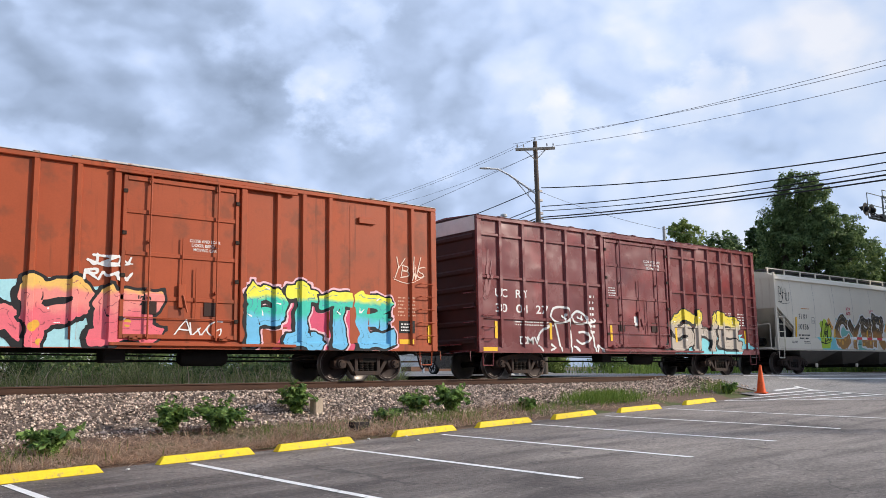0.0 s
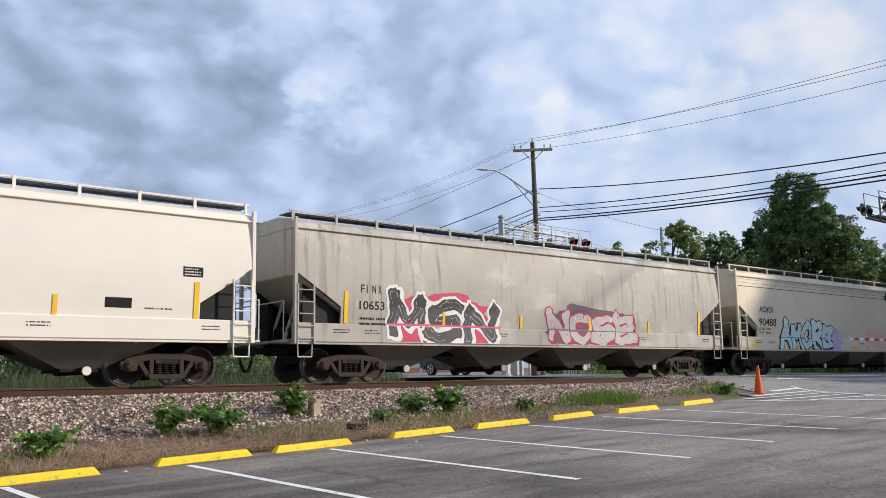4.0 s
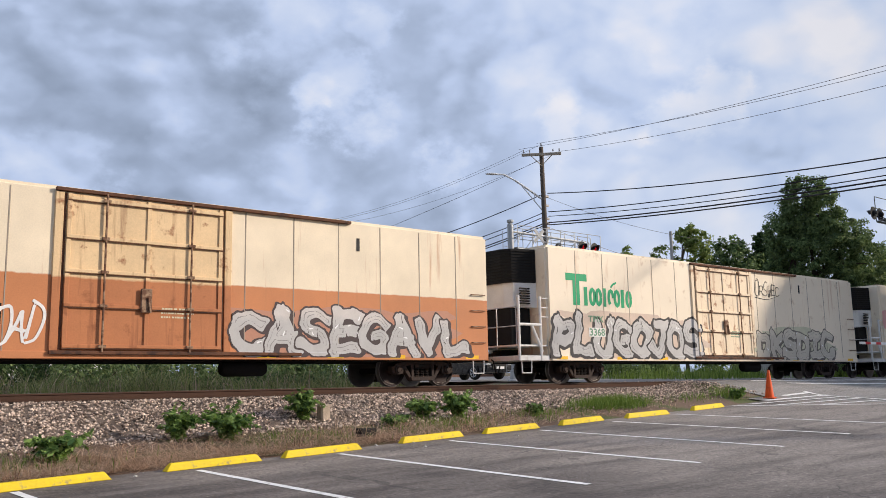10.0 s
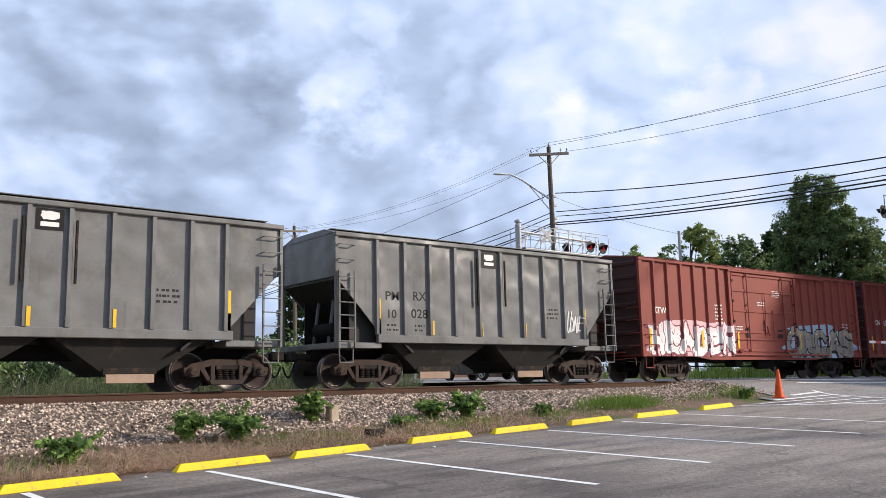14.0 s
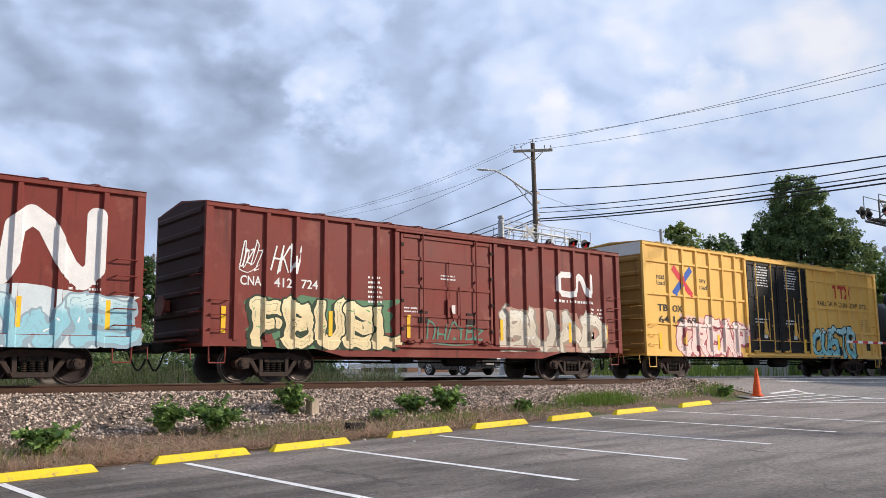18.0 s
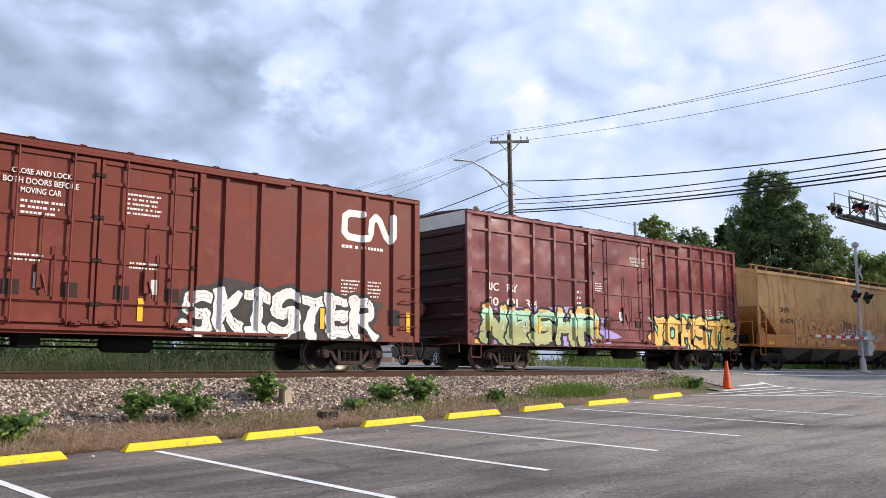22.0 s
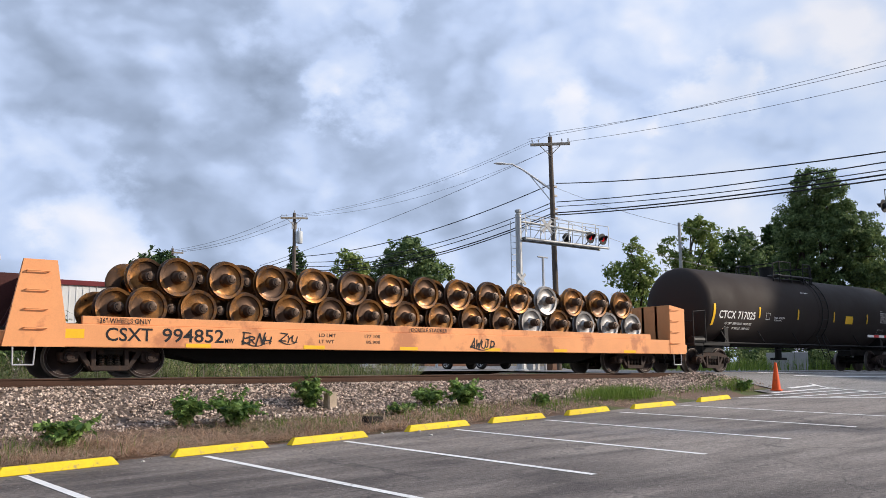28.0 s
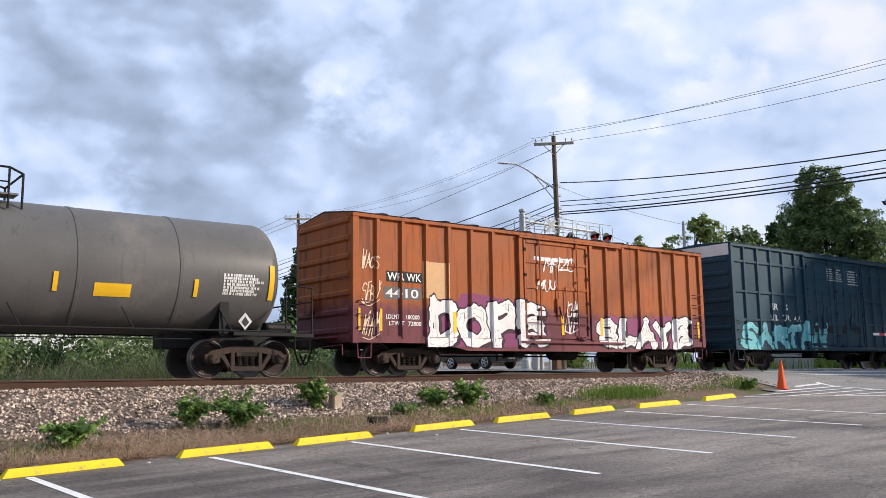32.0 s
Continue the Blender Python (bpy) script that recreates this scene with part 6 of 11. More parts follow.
    return car, Side(flat, [(a, b, -1.545, 0, 9), (a - 0.25, a - 0.07, -1.56, 0, 9), (b + 0.07, b + 0.25, -1.56, 0, 9)], [(low, low + 0.16, -1.53, -H, H)] + [(z0 + (z1 - z0) * q - 0.04, z0 + (z1 - z0) * q + 0.04, -1.595, a, b) for q in (0.02, 0.28, 0.50, 0.72, 0.97)])


def tank_car(number, label, L, mat, R=1.50, zc=2.58, hatch=0.0, band=0.8, bands=(), steel=None, dome=-0.45):
    """A tank car with dished heads, saddles, a hatch platform with railings and a curved ladder."""
    car = thing("tank_car", label, "tank car", "freight cars of the train")
    H = L / 2
    steel = steel or M_BLACK
    bm = bmesh.new()
    prof = []
    for k in range(9):
        a = math.pi / 2 * k / 8
        prof.append((max(0.001, R * math.sin(a)), -H + 0.62 * (1 - math.cos(a))))
    prof += [(R, x) for x in (-H / 3, H / 3)]
    prof += [(r, -h) for r, h in prof[8::-1]]
    lathe(bm, prof, 48, "X", False)
    bmesh.ops.translate(bm, verts=bm.verts, vec=(0, 0, zc))
    part("tank", bm, mat, car, smooth=True)
    for x in bands:
        bm = bmesh.new()
        lathe(bm, [(R + 0.004, x - 0.05), (R + 0.012, x - 0.04), (R + 0.012, x + 0.04), (R + 0.004, x + 0.05)], 48, "X", False)
        bmesh.ops.translate(bm, verts=bm.verts, vec=(0, 0, zc))
        part("shell_band", bm, mat, car, smooth=True)
    # manway, platform, railing
    bm = bmesh.new()
    rod(bm, (hatch + dome, 0, zc + R - 0.05), (hatch + dome, 0, zc + R + 0.42), 0.29, 20)
    rod(bm, (hatch + dome, 0, zc + R + 0.38), (hatch + dome, 0, zc + R + 0.44), 0.33, 20)
    part("manway", bm, steel, car)
    bm = bmesh.new()
    rod(bm, (hatch + 0.35, 0.1, zc + R - 0.05), (hatch + 0.35, 0.1, zc + R + 0.18), 0.12, 12)
    rod(bm, (hatch - 1.3, 0, zc + R - 0.05), (hatch - 1.3, 0, zc + R + 0.2), 0.08, 10, 0.05)
    rod(bm, (hatch + 0.75, -0.2, zc + R - 0.1), (hatch + 0.75, -0.2, zc + R + 0.14), 0.09, 10)
    part("valves", bm, steel, car)
    for s in (-1, 1):
        part("platform", box(bmesh.new(), hatch - 1.3, hatch + 1.5, min(s * 0.5, s * 1.0), max(s * 0.5, s * 1.0), zc + R - 0.02, zc + R + 0.02), M_GRATE, car)
    zt = zc + R + 0.58
    for y in (-0.98, 0.98):
        for a, b, tip in ((hatch - 1.15, hatch - 0.25, hatch - 1.5), (hatch + 1.3, hatch + 0.75, hatch + 1.6)):
            bm = bmesh.new()
            rod(bm, (a, y, zt), (b, y, zt), 0.026, 6)
            for x in (a, b):
                rod(bm, (x, y, zc + R - 0.32), (x, y, zt), 0.026, 6)
            rod(bm, (a, y, zt), (tip, y * 0.9, zt - 0.10), 0.026, 6)
            rod(bm, (tip, y * 0.9, zt - 0.10), (tip, y * 0.9, zc + R - 0.30), 0.026, 6)
            rod(bm, (a, y, zc + R + 0.26), (b, y, zc + R + 0.26), 0.018, 6)
            part("railing", bm, steel, car)
    for x in (hatch - 1.5, hatch + 1.6):
        part("end_railing", rod(bmesh.new(), (x, -0.88, zt - 0.10), (x, 0.88, zt - 0.10), 0.026, 6), steel, car)
    # ladder round the shell
    bm = bmesh.new()
    for x in (band - 0.24, band + 0.24):
        pts = []
        for k in range(15):
            a = math.radians(80 - k * 8.6)
            q = R + 0.07
            pts.append((x, -q * math.cos(a), zc + q * math.sin(a)))
        pts.append((x, -R - 0.02, 0.62))
        for p, q in zip(pts, pts[1:]):
            rod(bm, p, q, 0.020, 6)
    for k in range(9):
        a = math.radians(78 - k * 15.0)
        q = R + 0.07
        rod(bm, (band - 0.24, -q * math.cos(a), zc + q * math.sin(a)), (band + 0.24, -q * math.cos(a), zc + q * math.sin(a)), 0.014, 6)
    for z in (0.65, 0.95):
        rod(bm, (band - 0.24, -R - 0.02, z), (band + 0.24, -R - 0.02, z), 0.014, 6)
    part("ladder", bm, steel, car)
    # walkway rail along the belly, stays
    bm = bmesh.new()
    rod(bm, (-H + 0.2, -1.42, 1.12), (H - 0.2, -1.42, 1.12), 0.028, 6)
    rod(bm, (-H + 0.2, 1.42, 1.12), (H - 0.2, 1.42, 1.12), 0.028, 6)
    n = 6
    part("side_rail", bm, steel, car)
    for k in range(n):
        x = -H + 1.6 + (L - 3.2) * k / (n - 1)
        for s in (-1, 1):
            part("rail_stay", rod(bmesh.new(), (x, s * 1.42, 1.12), (x - 0.25, s * 1.28, 1.62), 0.018, 6), steel, car)
    # stub sills, saddles, end platforms
    for e in (-1, 1):
        bm = bmesh.new()
        box(bm, min(e * (H + 0.55), e * (H - 2.9)), max(e * (H + 0.55), e * (H - 2.9)), -0.32, 0.32, 0.72, 1.12, 0.02)
        box(bm, min(e * (H + 0.62), e * (H + 0.05)), max(e * (H + 0.62), e * (H + 0.05)), -1.48, 1.48, 0.98, 1.08, 0.01)
        box(bm, min(e * (H + 0.05), e * (H - 1.6)), max(e * (H + 0.05), e * (H - 1.6)), -1.50, -1.25, 1.0, 1.1, 0.01)
        part("stub_sill", bm, steel, car)
        bm = bmesh.new()
        prism(bm, [(-1.28, 1.9), (-1.28, 1.0), (1.28, 1.0), (1.28, 1.9), (1.0, 1.6), (0.5, 1.3), (-0.5, 1.3), (-1.0, 1.6)], 0, e * (H - 1.75) - 0.12, e * (H - 1.75) + 0.12)
        part("saddle", bm, steel, car)
        x = e * (H + 0.58)
        for s in (-1, 1):
            bm = bmesh.new()
            rod(bm, (x, s * 1.44, 1.0), (x, s * 1.44, 2.25), 0.022, 6)
            rod(bm, (x, s * 1.44, 2.25), (x - e * 0.75, s * 1.44, 2.32), 0.022, 6)
            rod(bm, (x - e * 0.75, s * 1.44, 2.32), (x - e * 0.75, s * 1.44, 1.0), 0.022, 6)
            part("hand_rail", bm, steel, car)
        part("cross_rail", rod(bmesh.new(), (x, -1.44, 1.9), (x, 1.44, 1.9), 0.022, 6), steel, car)
        part("stirrup_step", stirrup(steel), None, car, at=pose(e * (H + 0.3), -1.45, 1.0))
        bm = bmesh.new()
        rod(bm, (e * (H - 0.55), -1.0, 1.22), (e * (H + 0.15), -1.0, 1.22), 0.15, 12)
        part("brake_cylinder", bm, steel, car)
    running_gear(car, L + 1.0, (-H + 1.05, H - 1.05), number, 0.72, False)
    bm = bmesh.new()
    rod(bm, (hatch, 0, zc - R + 0.05), (hatch, 0, 0.55), 0.14, 12)
    box(bm, hatch - 0.25, hatch + 0.25, -0.25, 0.25, 0.5, 0.6)
    rod(bm, (-H + 2.4, -0.9, 0.93), (H - 2.4, -0.9, 0.93), 0.016, 6)
    part("bottom_outlet", bm, steel, car)
    zs = [zc - R + 2 * R * k / 24 for k in range(1, 24)]
    return car, Side(curve=lambda z: -math.sqrt(max(0.02, (R + 0.002) ** 2 - (z - zc) ** 2)), zcuts=zs)


# dark maroon that puts shade into the colour of the front bulkhead
M_SHADED_STEEL = surface("shaded_maroon_steel", (0.075, 0.028, 0.026), 0.75, var=0.3, scale=1.5, bump=0.2)


def flat_car(number, label, L, mat):
    """A flat car with bulkheads, for carrying wheelsets."""
    car = thing("flat_car", label, "flat car", "freight cars of the train")
    H = L / 2
    for s in (-1, 1):
        bm = bmesh.new()
        box(bm, -H + 0.3, H - 0.3, min(s * 1.50, s * 1.42), max(s * 1.50, s * 1.42), 0.66, 1.16, 0.015)
        part("side_sill", bm, mat, car)
        bm = bmesh.new()
        box(bm, -H + 1.6, H - 1.9, min(s * 1.46, s * 1.36), max(s * 1.46, s * 1.36), 1.16, 1.34, 0.01)
        part("stake_rail", bm, mat, car)
    bm = bmesh.new()
    box(bm, -H + 0.3, H - 0.3, -1.42, 1.42, 1.04, 1.14)
    part("deck", bm, M_UNDER, car)
    for e in (-1, 1):
        bm = bmesh.new()
        x0, x1, x2 = e * (H - 0.02), e * (H - 1.02), e * (H - 1.25)
        for s in (-1, 1):
            pts = [(x0, 0.66), (e * (H - 0.35), 2.50), (x1, 2.50), (x2, 1.16), (x2, 0.66)] if e < 0 else [(x0, 0.66), (x0 + 0.02, 2.30), (e * (H - 0.85), 2.42), (e * (H - 0.9), 0.66)]
            bm = prism(bmesh.new(), pts if e > 0 else pts[::-1], 1, min(s * 1.52, s * 1.42), max(s * 1.52, s * 1.42))
            part("bulkhead_side", bm, mat if e > 0 or s < 0 else M_SHADED_STEEL, car)
        bm = bmesh.new()
        xa = e * (H - 1.0) if e < 0 else e * (H - 0.85)
        box(bm, min(xa, xa + e * 0.06), max(xa, xa + e * 0.06), -1.42, 1.42, 1.1, 2.42)
        for y in (-0.9, -0.3, 0.3, 0.9):
            prism(bm, ([(xa, 2.4), (xa + e * 0.62, 1.1), (xa, 1.1)] if e > 0 else [(xa, 1.1), (xa + e * 0.62, 1.1), (xa, 2.4)]), 1, y - 0.05, y + 0.05)
        part("bulkhead", bm, mat if e > 0 else M_SHADED_STEEL, car)
        ladder(car, min(e * (H - 0.42), e * (H - 0.86)), max(e * (H - 0.42), e * (H - 0.86)), 0.85, 2.45, 4, mat, sides=False, name="grab_irons")
        part("stirrup_step", stirrup(M_GALV), None, car, at=pose(e * (H - 0.45), -1.48, 0.66))
        bm = bmesh.new()
        box(bm, min(e * (H + 0.25), e * (H - 0.3)), max(e * (H + 0.25), e * (H - 0.3)), -1.40, 1.40, 0.70, 1.0, 0.02)
        part("end_sill", bm, mat, car)
    bm = bmesh.new()
    pts = [(-H + 3.3, 0.66), (-H + 5.0, 0.34), (H - 5.0, 0.34), (H - 3.3, 0.66)]
    prism(bm, pts[::-1], 1, -0.55, 0.55)
    part("belly_beam", bm, M_UNDER, car)
    running_gear(car, L, (-H + 2.35, H - 2.35), number, 0.62)
    return car, Side(-1.50, [], [(1.16, 1.34, -1.46, -H, H)])


# ---- the train, car by car ----
WH, BK, GR = (0.78, 0.77, 0.75), (0.02, 0.02, 0.022), (0.30, 0.29, 0.28)
SILVER, PINK, CYAN = (0.50, 0.49, 0.48), (0.72, 0.22, 0.30), (0.22, 0.62, 0.68)
YEL, TEAL, BLUE, ORANGE = (0.82, 0.66, 0.05), (0.06, 0.50, 0.42), (0.12, 0.40, 0.62), (0.78, 0.36, 0.07)

M_ORANGE_CAR = surface("orange_brown_car_paint", (0.37, 0.078, 0.030), 0.5, var=0.12, scale=0.8, bump=0.05, streak=((0.15, 0.045, 0.022), 0.24), stain=((0.24, 0.065, 0.03), 0.3, 1.2))
M_MAROON = surface("maroon_car_paint", (0.185, 0.044, 0.044), 0.27, var=0.15, scale=0.8, bump=0.05, stain=((0.26, 0.052, 0.052), 0.25, 0.9), streak=((0.085, 0.018, 0.02), 0.12))


def oil_canned(m, scale, depth):
    """Thin sheet steel buckles gently between its posts, so that its gloss breaks into soft patches."""
    nt = m.node_tree
    b = nt.nodes["Principled BSDF"]
    co, n, bp = nt.nodes.new("ShaderNodeTexCoord"), nt.nodes.new("ShaderNodeTexNoise"), nt.nodes.new("ShaderNodeBump")
    n.inputs["Scale"].default_value, n.inputs["Detail"].default_value = scale, 1.0
    bp.inputs["Strength"].default_value, bp.inputs["Distance"].default_value = 1.0, depth
    nt.links.new(co.outputs["Object"], n.inputs["Vector"])
    nt.links.new(n.outputs[0], bp.inputs["Height"])
    old = b.inputs["Normal"].links
    if old:
        nt.links.new(old[0].from_socket, bp.inputs["Normal"])
    nt.links.new(bp.outputs[0], b.inputs["Normal"])


oil_canned(M_MAROON, 1.2, 0.055)
M_CN_RED = surface("oxide_red_car_paint", (0.20, 0.040, 0.030), 0.55, var=0.16, scale=0.8, bump=0.06, streak=((0.085, 0.024, 0.02), 0.28), stain=((0.26, 0.075, 0.055), 0.2, 1.1))
M_GTW_RED = surface("weathered_red_car_paint", (0.255, 0.058, 0.042), 0.55, var=0.14, scale=0.9, bump=0.06, streak=((0.14, 0.04, 0.03), 0.14))
M_DWC = surface("brown_red_car_paint", (0.178, 0.040, 0.028), 0.55, var=0.16, scale=0.9, bump=0.05, streak=((0.10, 0.026, 0.02), 0.18), stain=((0.22, 0.058, 0.04), 0.2, 1.3))
# car ends get their shade from this dark colour; one dark roof shares it
M_DARK_END = surface("shaded_end_dark_roof", (0.055, 0.026, 0.024), 0.7, var=0.3, scale=1.5, bump=0.2)
M_TBOX = surface("yellow_car_paint", (0.82, 0.49, 0.125), 0.45, var=0.07, scale=0.7, bump=0.04, streak=((0.42, 0.24, 0.08), 0.05))
# side yellow darkened so the end walls read as shaded, plus dark streaks
M_TBOX_END = surface("shaded_yellow_end", (0.36, 0.19, 0.05), 0.65, var=0.2, scale=1.5, bump=0.1, streak=((0.14, 0.08, 0.04), 0.25))
M_ROOF_PALE = surface("pale_roof", (0.52, 0.50, 0.48), 0.6, 0.2, var=0.2, scale=2.0, bump=0.1, stain=((0.30, 0.12, 0.07), 0.3, 2.0))
M_FINX = surface("cream_hopper_paint", (0.76, 0.69, 0.57), 0.42, var=0.06, scale=0.6, bump=0.03, streak=((0.55, 0.46, 0.36), 0.05))
M_FINX_DULL = surface("road_grimed_hopper_paint", (0.44, 0.41, 0.36), 0.5, var=0.14, scale=0.7, bump=0.03, streak=((0.22, 0.19, 0.16), 0.30), stain=((0.56, 0.53, 0.48), 0.25, 0.8))
M_FINX_NEW = surface("clean_white_hopper_paint", (0.80, 0.75, 0.66), 0.40, var=0.04, scale=0.6, bump=0.02)
M_AOKX = surface("beige_hopper_paint", (0.71, 0.63, 0.49), 0.42, var=0.06, scale=0.6, bump=0.03, streak=((0.52, 0.43, 0.32), 0.06))
M_ELTX = surface("greyish_cream_hopper_paint", (0.66, 0.63, 0.53), 0.40, var=0.05, scale=0.6, bump=0.02)
M_SHPX = surface("rust_stained_tan_paint", (0.66, 0.26, 0.085), 0.5, var=0.16, scale=0.7, bump=0.05, streak=((0.42, 0.13, 0.045), 0.36), stain=((0.70, 0.36, 0.15), 0.3, 0.8), two=((0.86, 0.495, 0.205), 1.75, 1.1))
M_ACFX = surface("aged_cream_paint", (0.80, 0.72, 0.55), 0.45, var=0.07, scale=0.7, bump=0.04, streak=((0.52, 0.40, 0.27), 0.10))
M_ACFX_ROOF = surface("peeling_cream_roof", (0.74, 0.66, 0.56), 0.6, var=0.1, scale=1.0, bump=0.2, stain=((0.42, 0.20, 0.13), 0.32, 3.5))
M_PMRX = surface("grey_hopper_paint", (0.19, 0.19, 0.185), 0.33, var=0.15, scale=0.9, bump=0.04, stain=((0.15, 0.145, 0.135), 0.3, 0.8), streak=((0.10, 0.085, 0.07), 0.12))
oil_canned(M_PMRX, 1.1, 0.11)
M_REEFER = surface("cream_reefer_paint", (0.86, 0.75, 0.59), 0.45, var=0.06, scale=0.6, bump=0.03, streak=((0.52, 0.28, 0.14), 0.12), stain=((0.66, 0.52, 0.38), 0.12, 2.0))
M_REEFER_RUST = surface("rust_banded_reefer_paint", (0.58, 0.235, 0.105), 0.55, var=0.12, scale=0.8, bump=0.05, streak=((0.50, 0.22, 0.10), 0.10), two=((0.84, 0.72, 0.54), 2.50, 0.03))
M_RDOOR_RUST = surface("rusty_reefer_door", (0.48, 0.19, 0.085), 0.6, var=0.15, scale=0.9, bump=0.08, streak=((0.22, 0.08, 0.04), 0.3), stain=((0.30, 0.11, 0.05), 0.1, 3.0), two=((0.76, 0.55, 0.32), 2.45, 0.05))
M_RDOOR = surface("streaked_reefer_door", (0.84, 0.69, 0.50), 0.55, var=0.10, scale=0.9, bump=0.06, streak=((0.40, 0.18, 0.085), 0.30), stain=((0.34, 0.14, 0.065), 0.16, 3.0))
M_WRWK = surface("faded_orange_brown_paint", (0.17, 0.05, 0.06), 0.6, var=0.2, scale=0.8, bump=0.06, streak=((0.09, 0.028, 0.02), 0.42), two=((0.36, 0.098, 0.026), 1.75, 0.35))
M_LRS = surface("navy_car_paint", (0.016, 0.052, 0.080), 0.45, var=0.12, scale=0.8, bump=0.05)
M_FLAT = surface("faded_orange_flat_car_paint", (0.82, 0.36, 0.155), 0.55, var=0.10, scale=0.8, bump=0.05, stain=((0.50, 0.20, 0.10), 0.25, 1.1))
M_TANK_GREY = surface("dark_grey_tank_paint", (0.045, 0.045, 0.046), 0.6, var=0.15, scale=0.8, bump=0.03, streak=((0.10, 0.10, 0.10), 0.2))
M_TANK_BROWN = surface("brownish_black_tank_paint", (0.034, 0.026, 0.023), 0.75, var=0.12, scale=0.8, bump=0.03)
M_TANK_BLACK = surface("black_tank_paint", (0.016, 0.015, 0.015), 0.7, var=0.15, scale=0.8, bump=0.02)
M_TANK_PALE = surface("grey_tank_paint", (0.118, 0.114, 0.112), 0.5, var=0.2, scale=0.5, bump=0.03, stain=((0.17, 0.155, 0.145), 0.25, 0.5), streak=((0.07, 0.066, 0.062), 0.22))


def even(a, b, n):
    return [a + (b - a) * k / (n - 1) for k in range(n)]


CARS = []                  # (car, its centre along the train at the start)


def add(made, centre):
    CARS.append((made[0], centre))
    return made


def close_note(c, s, x0, x1, z0, z1, col=WH, rows=3):
    if rows == 3:
        h = (z1 - z0) / 3
        for k, w in enumerate(("CLOSE AND LOCK", "DOOR BEFORE", "MOVING CAR")):
            text(c, s, w, x0 + 0.06 * k * (x1 - x0), x1 - 0.06 * k * (x1 - x0), z1 - (k + 0.8) * h, z1 - (k + 0.1) * h, col)
    else:
        bars(c, s, x0, x1, z0, z1, rows, col)


def specs(c, s, x0, x1, z0, z1, col=WH, rows=5):
    bars(c, s, x0, x0 + (x1 - x0) * 0.45, z0, z1, rows, col, 1)
    bars(c, s, x0 + (x1 - x0) * 0.6, x1, z0, z1, rows, col, 2)


def build_boxcars_front():
    c, s = add(boxcar(0, "orange-brown boxcar covered in bright graffiti", 15.41, 5.0, 0.80, M_ORANGE_CAR, even(-6.9, -2.4, 6) + [2.55, 3.3, 4.1, 6.1, 6.85], (-1.45, 1.45), roof=M_ROOF_PALE), 8.21)
    bm = bmesh.new()
    box(bm, 4.75, 5.40, -1.4535, -1.44, 0.97, 4.75)
    box(bm, 5.0, 5.55, -1.53, -1.4545, 4.28, 4.44, 0.01)
    part("access_panel", bm, M_ORANGE_CAR, c)
    close_note(c, s, 0.19, 0.97, 3.10, 3.42)
    # pale strip over mid-length, its colour standing for sunlight on the roof edge
    part("roof_edge", box(bmesh.new(), -2.6, 4.4, -1.545, -1.50, 4.985, 5.035, 0.01), M_ROOF_PALE, c, "pale strip coloured as the sunlit roof edge")
    blob(c, s, -6.9, -0.55, 0.82, 2.45, (0.36, 0.66, 0.72), 14)
    piece(c, s, "SAPE", -6.4, -0.6, 0.82, 2.42, (0.76, 0.16, 0.20), (0.80, 0.50, 0.14), BK, None, 11, spots=(0.72, 0.40, 0.06), inner=(0.80, 0.27, 0.24), rim=0.07)
    text(c, s, "'22", -1.02, -0.70, 1.78, 2.0, BK, 0.014)
    blob(c, s, 1.5, 6.3, 0.82, 2.45, (0.68, 0.09, 0.17), 13, rough=0.3)
    piece(c, s, "PITE", 1.65, 6.0, 0.82, 2.50, (0.16, 0.50, 0.76), (0.84, 0.80, 0.08), BK, None, 12, inner=(0.05, 0.55, 0.42), halo=(0.80, 0.50, 0.55), overlap=0.1)
    for k, (z0, z1, w) in enumerate(((2.33, 2.55, 0.05), (2.66, 2.9, 0.05))):
        scribble(c, s, -2.24 + 0.1 * k, -1.2, z0, z1, WH, 0.06, 30 + k, 3)
    scribble(c, s, 6.15, 7.3, 2.75, 3.5, (0.80, 0.62, 0.50), 0.03, 33, 4)
    scribble(c, s, -0.2, 1.0, 1.0, 1.55, WH, 0.035, 36, 3)
    patch(c, s, 6.38, 6.88, 1.30, 1.65, M_BLACK)
    bars(c, s, 6.45, 6.8, 1.34, 1.6, 3, WH)
    patch(c, s, 6.4, 6.85, 1.0, 1.13, M_REFL)
    specs(c, s, 6.35, 6.95, 1.75, 2.35, (0.62, 0.35, 0.24), 6)
    for k in range(3):
        patch(c, s, -1.1 + 0.8 * k, -0.7 + 0.8 * k, 1.5, 1.8, paint((0.28, 0.07, 0.035)))
    reflectors(c, s, (-7.3, 7.45), 1.05, 1.55)

    def ucry(number, label, L, centre, num):
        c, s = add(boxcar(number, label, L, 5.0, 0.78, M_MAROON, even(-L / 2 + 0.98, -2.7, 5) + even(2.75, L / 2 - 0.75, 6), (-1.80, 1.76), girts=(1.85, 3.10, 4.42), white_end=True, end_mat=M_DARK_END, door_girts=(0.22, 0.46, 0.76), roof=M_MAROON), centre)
        text(c, s, "UC", -6.9, -6.38, 2.50, 2.76, WH)
        text(c, s, "RY", -6.02, -5.5, 2.50, 2.76, WH)
        for k, w in enumerate(num):
            text(c, s, w, -6.9 + 0.88 * k, -6.40 + 0.88 * k, 2.03, 2.30, WH)
        close_note(c, s, 0.42, 1.38, 3.80, 4.18)
        specs(c, s, 5.35, 5.95, 1.98, 2.45)
        specs(c, s, 6.35, 6.85, 1.9, 2.45)
        bars(c, s, -6.1, -4.3, 1.62, 1.80, 2, WH)
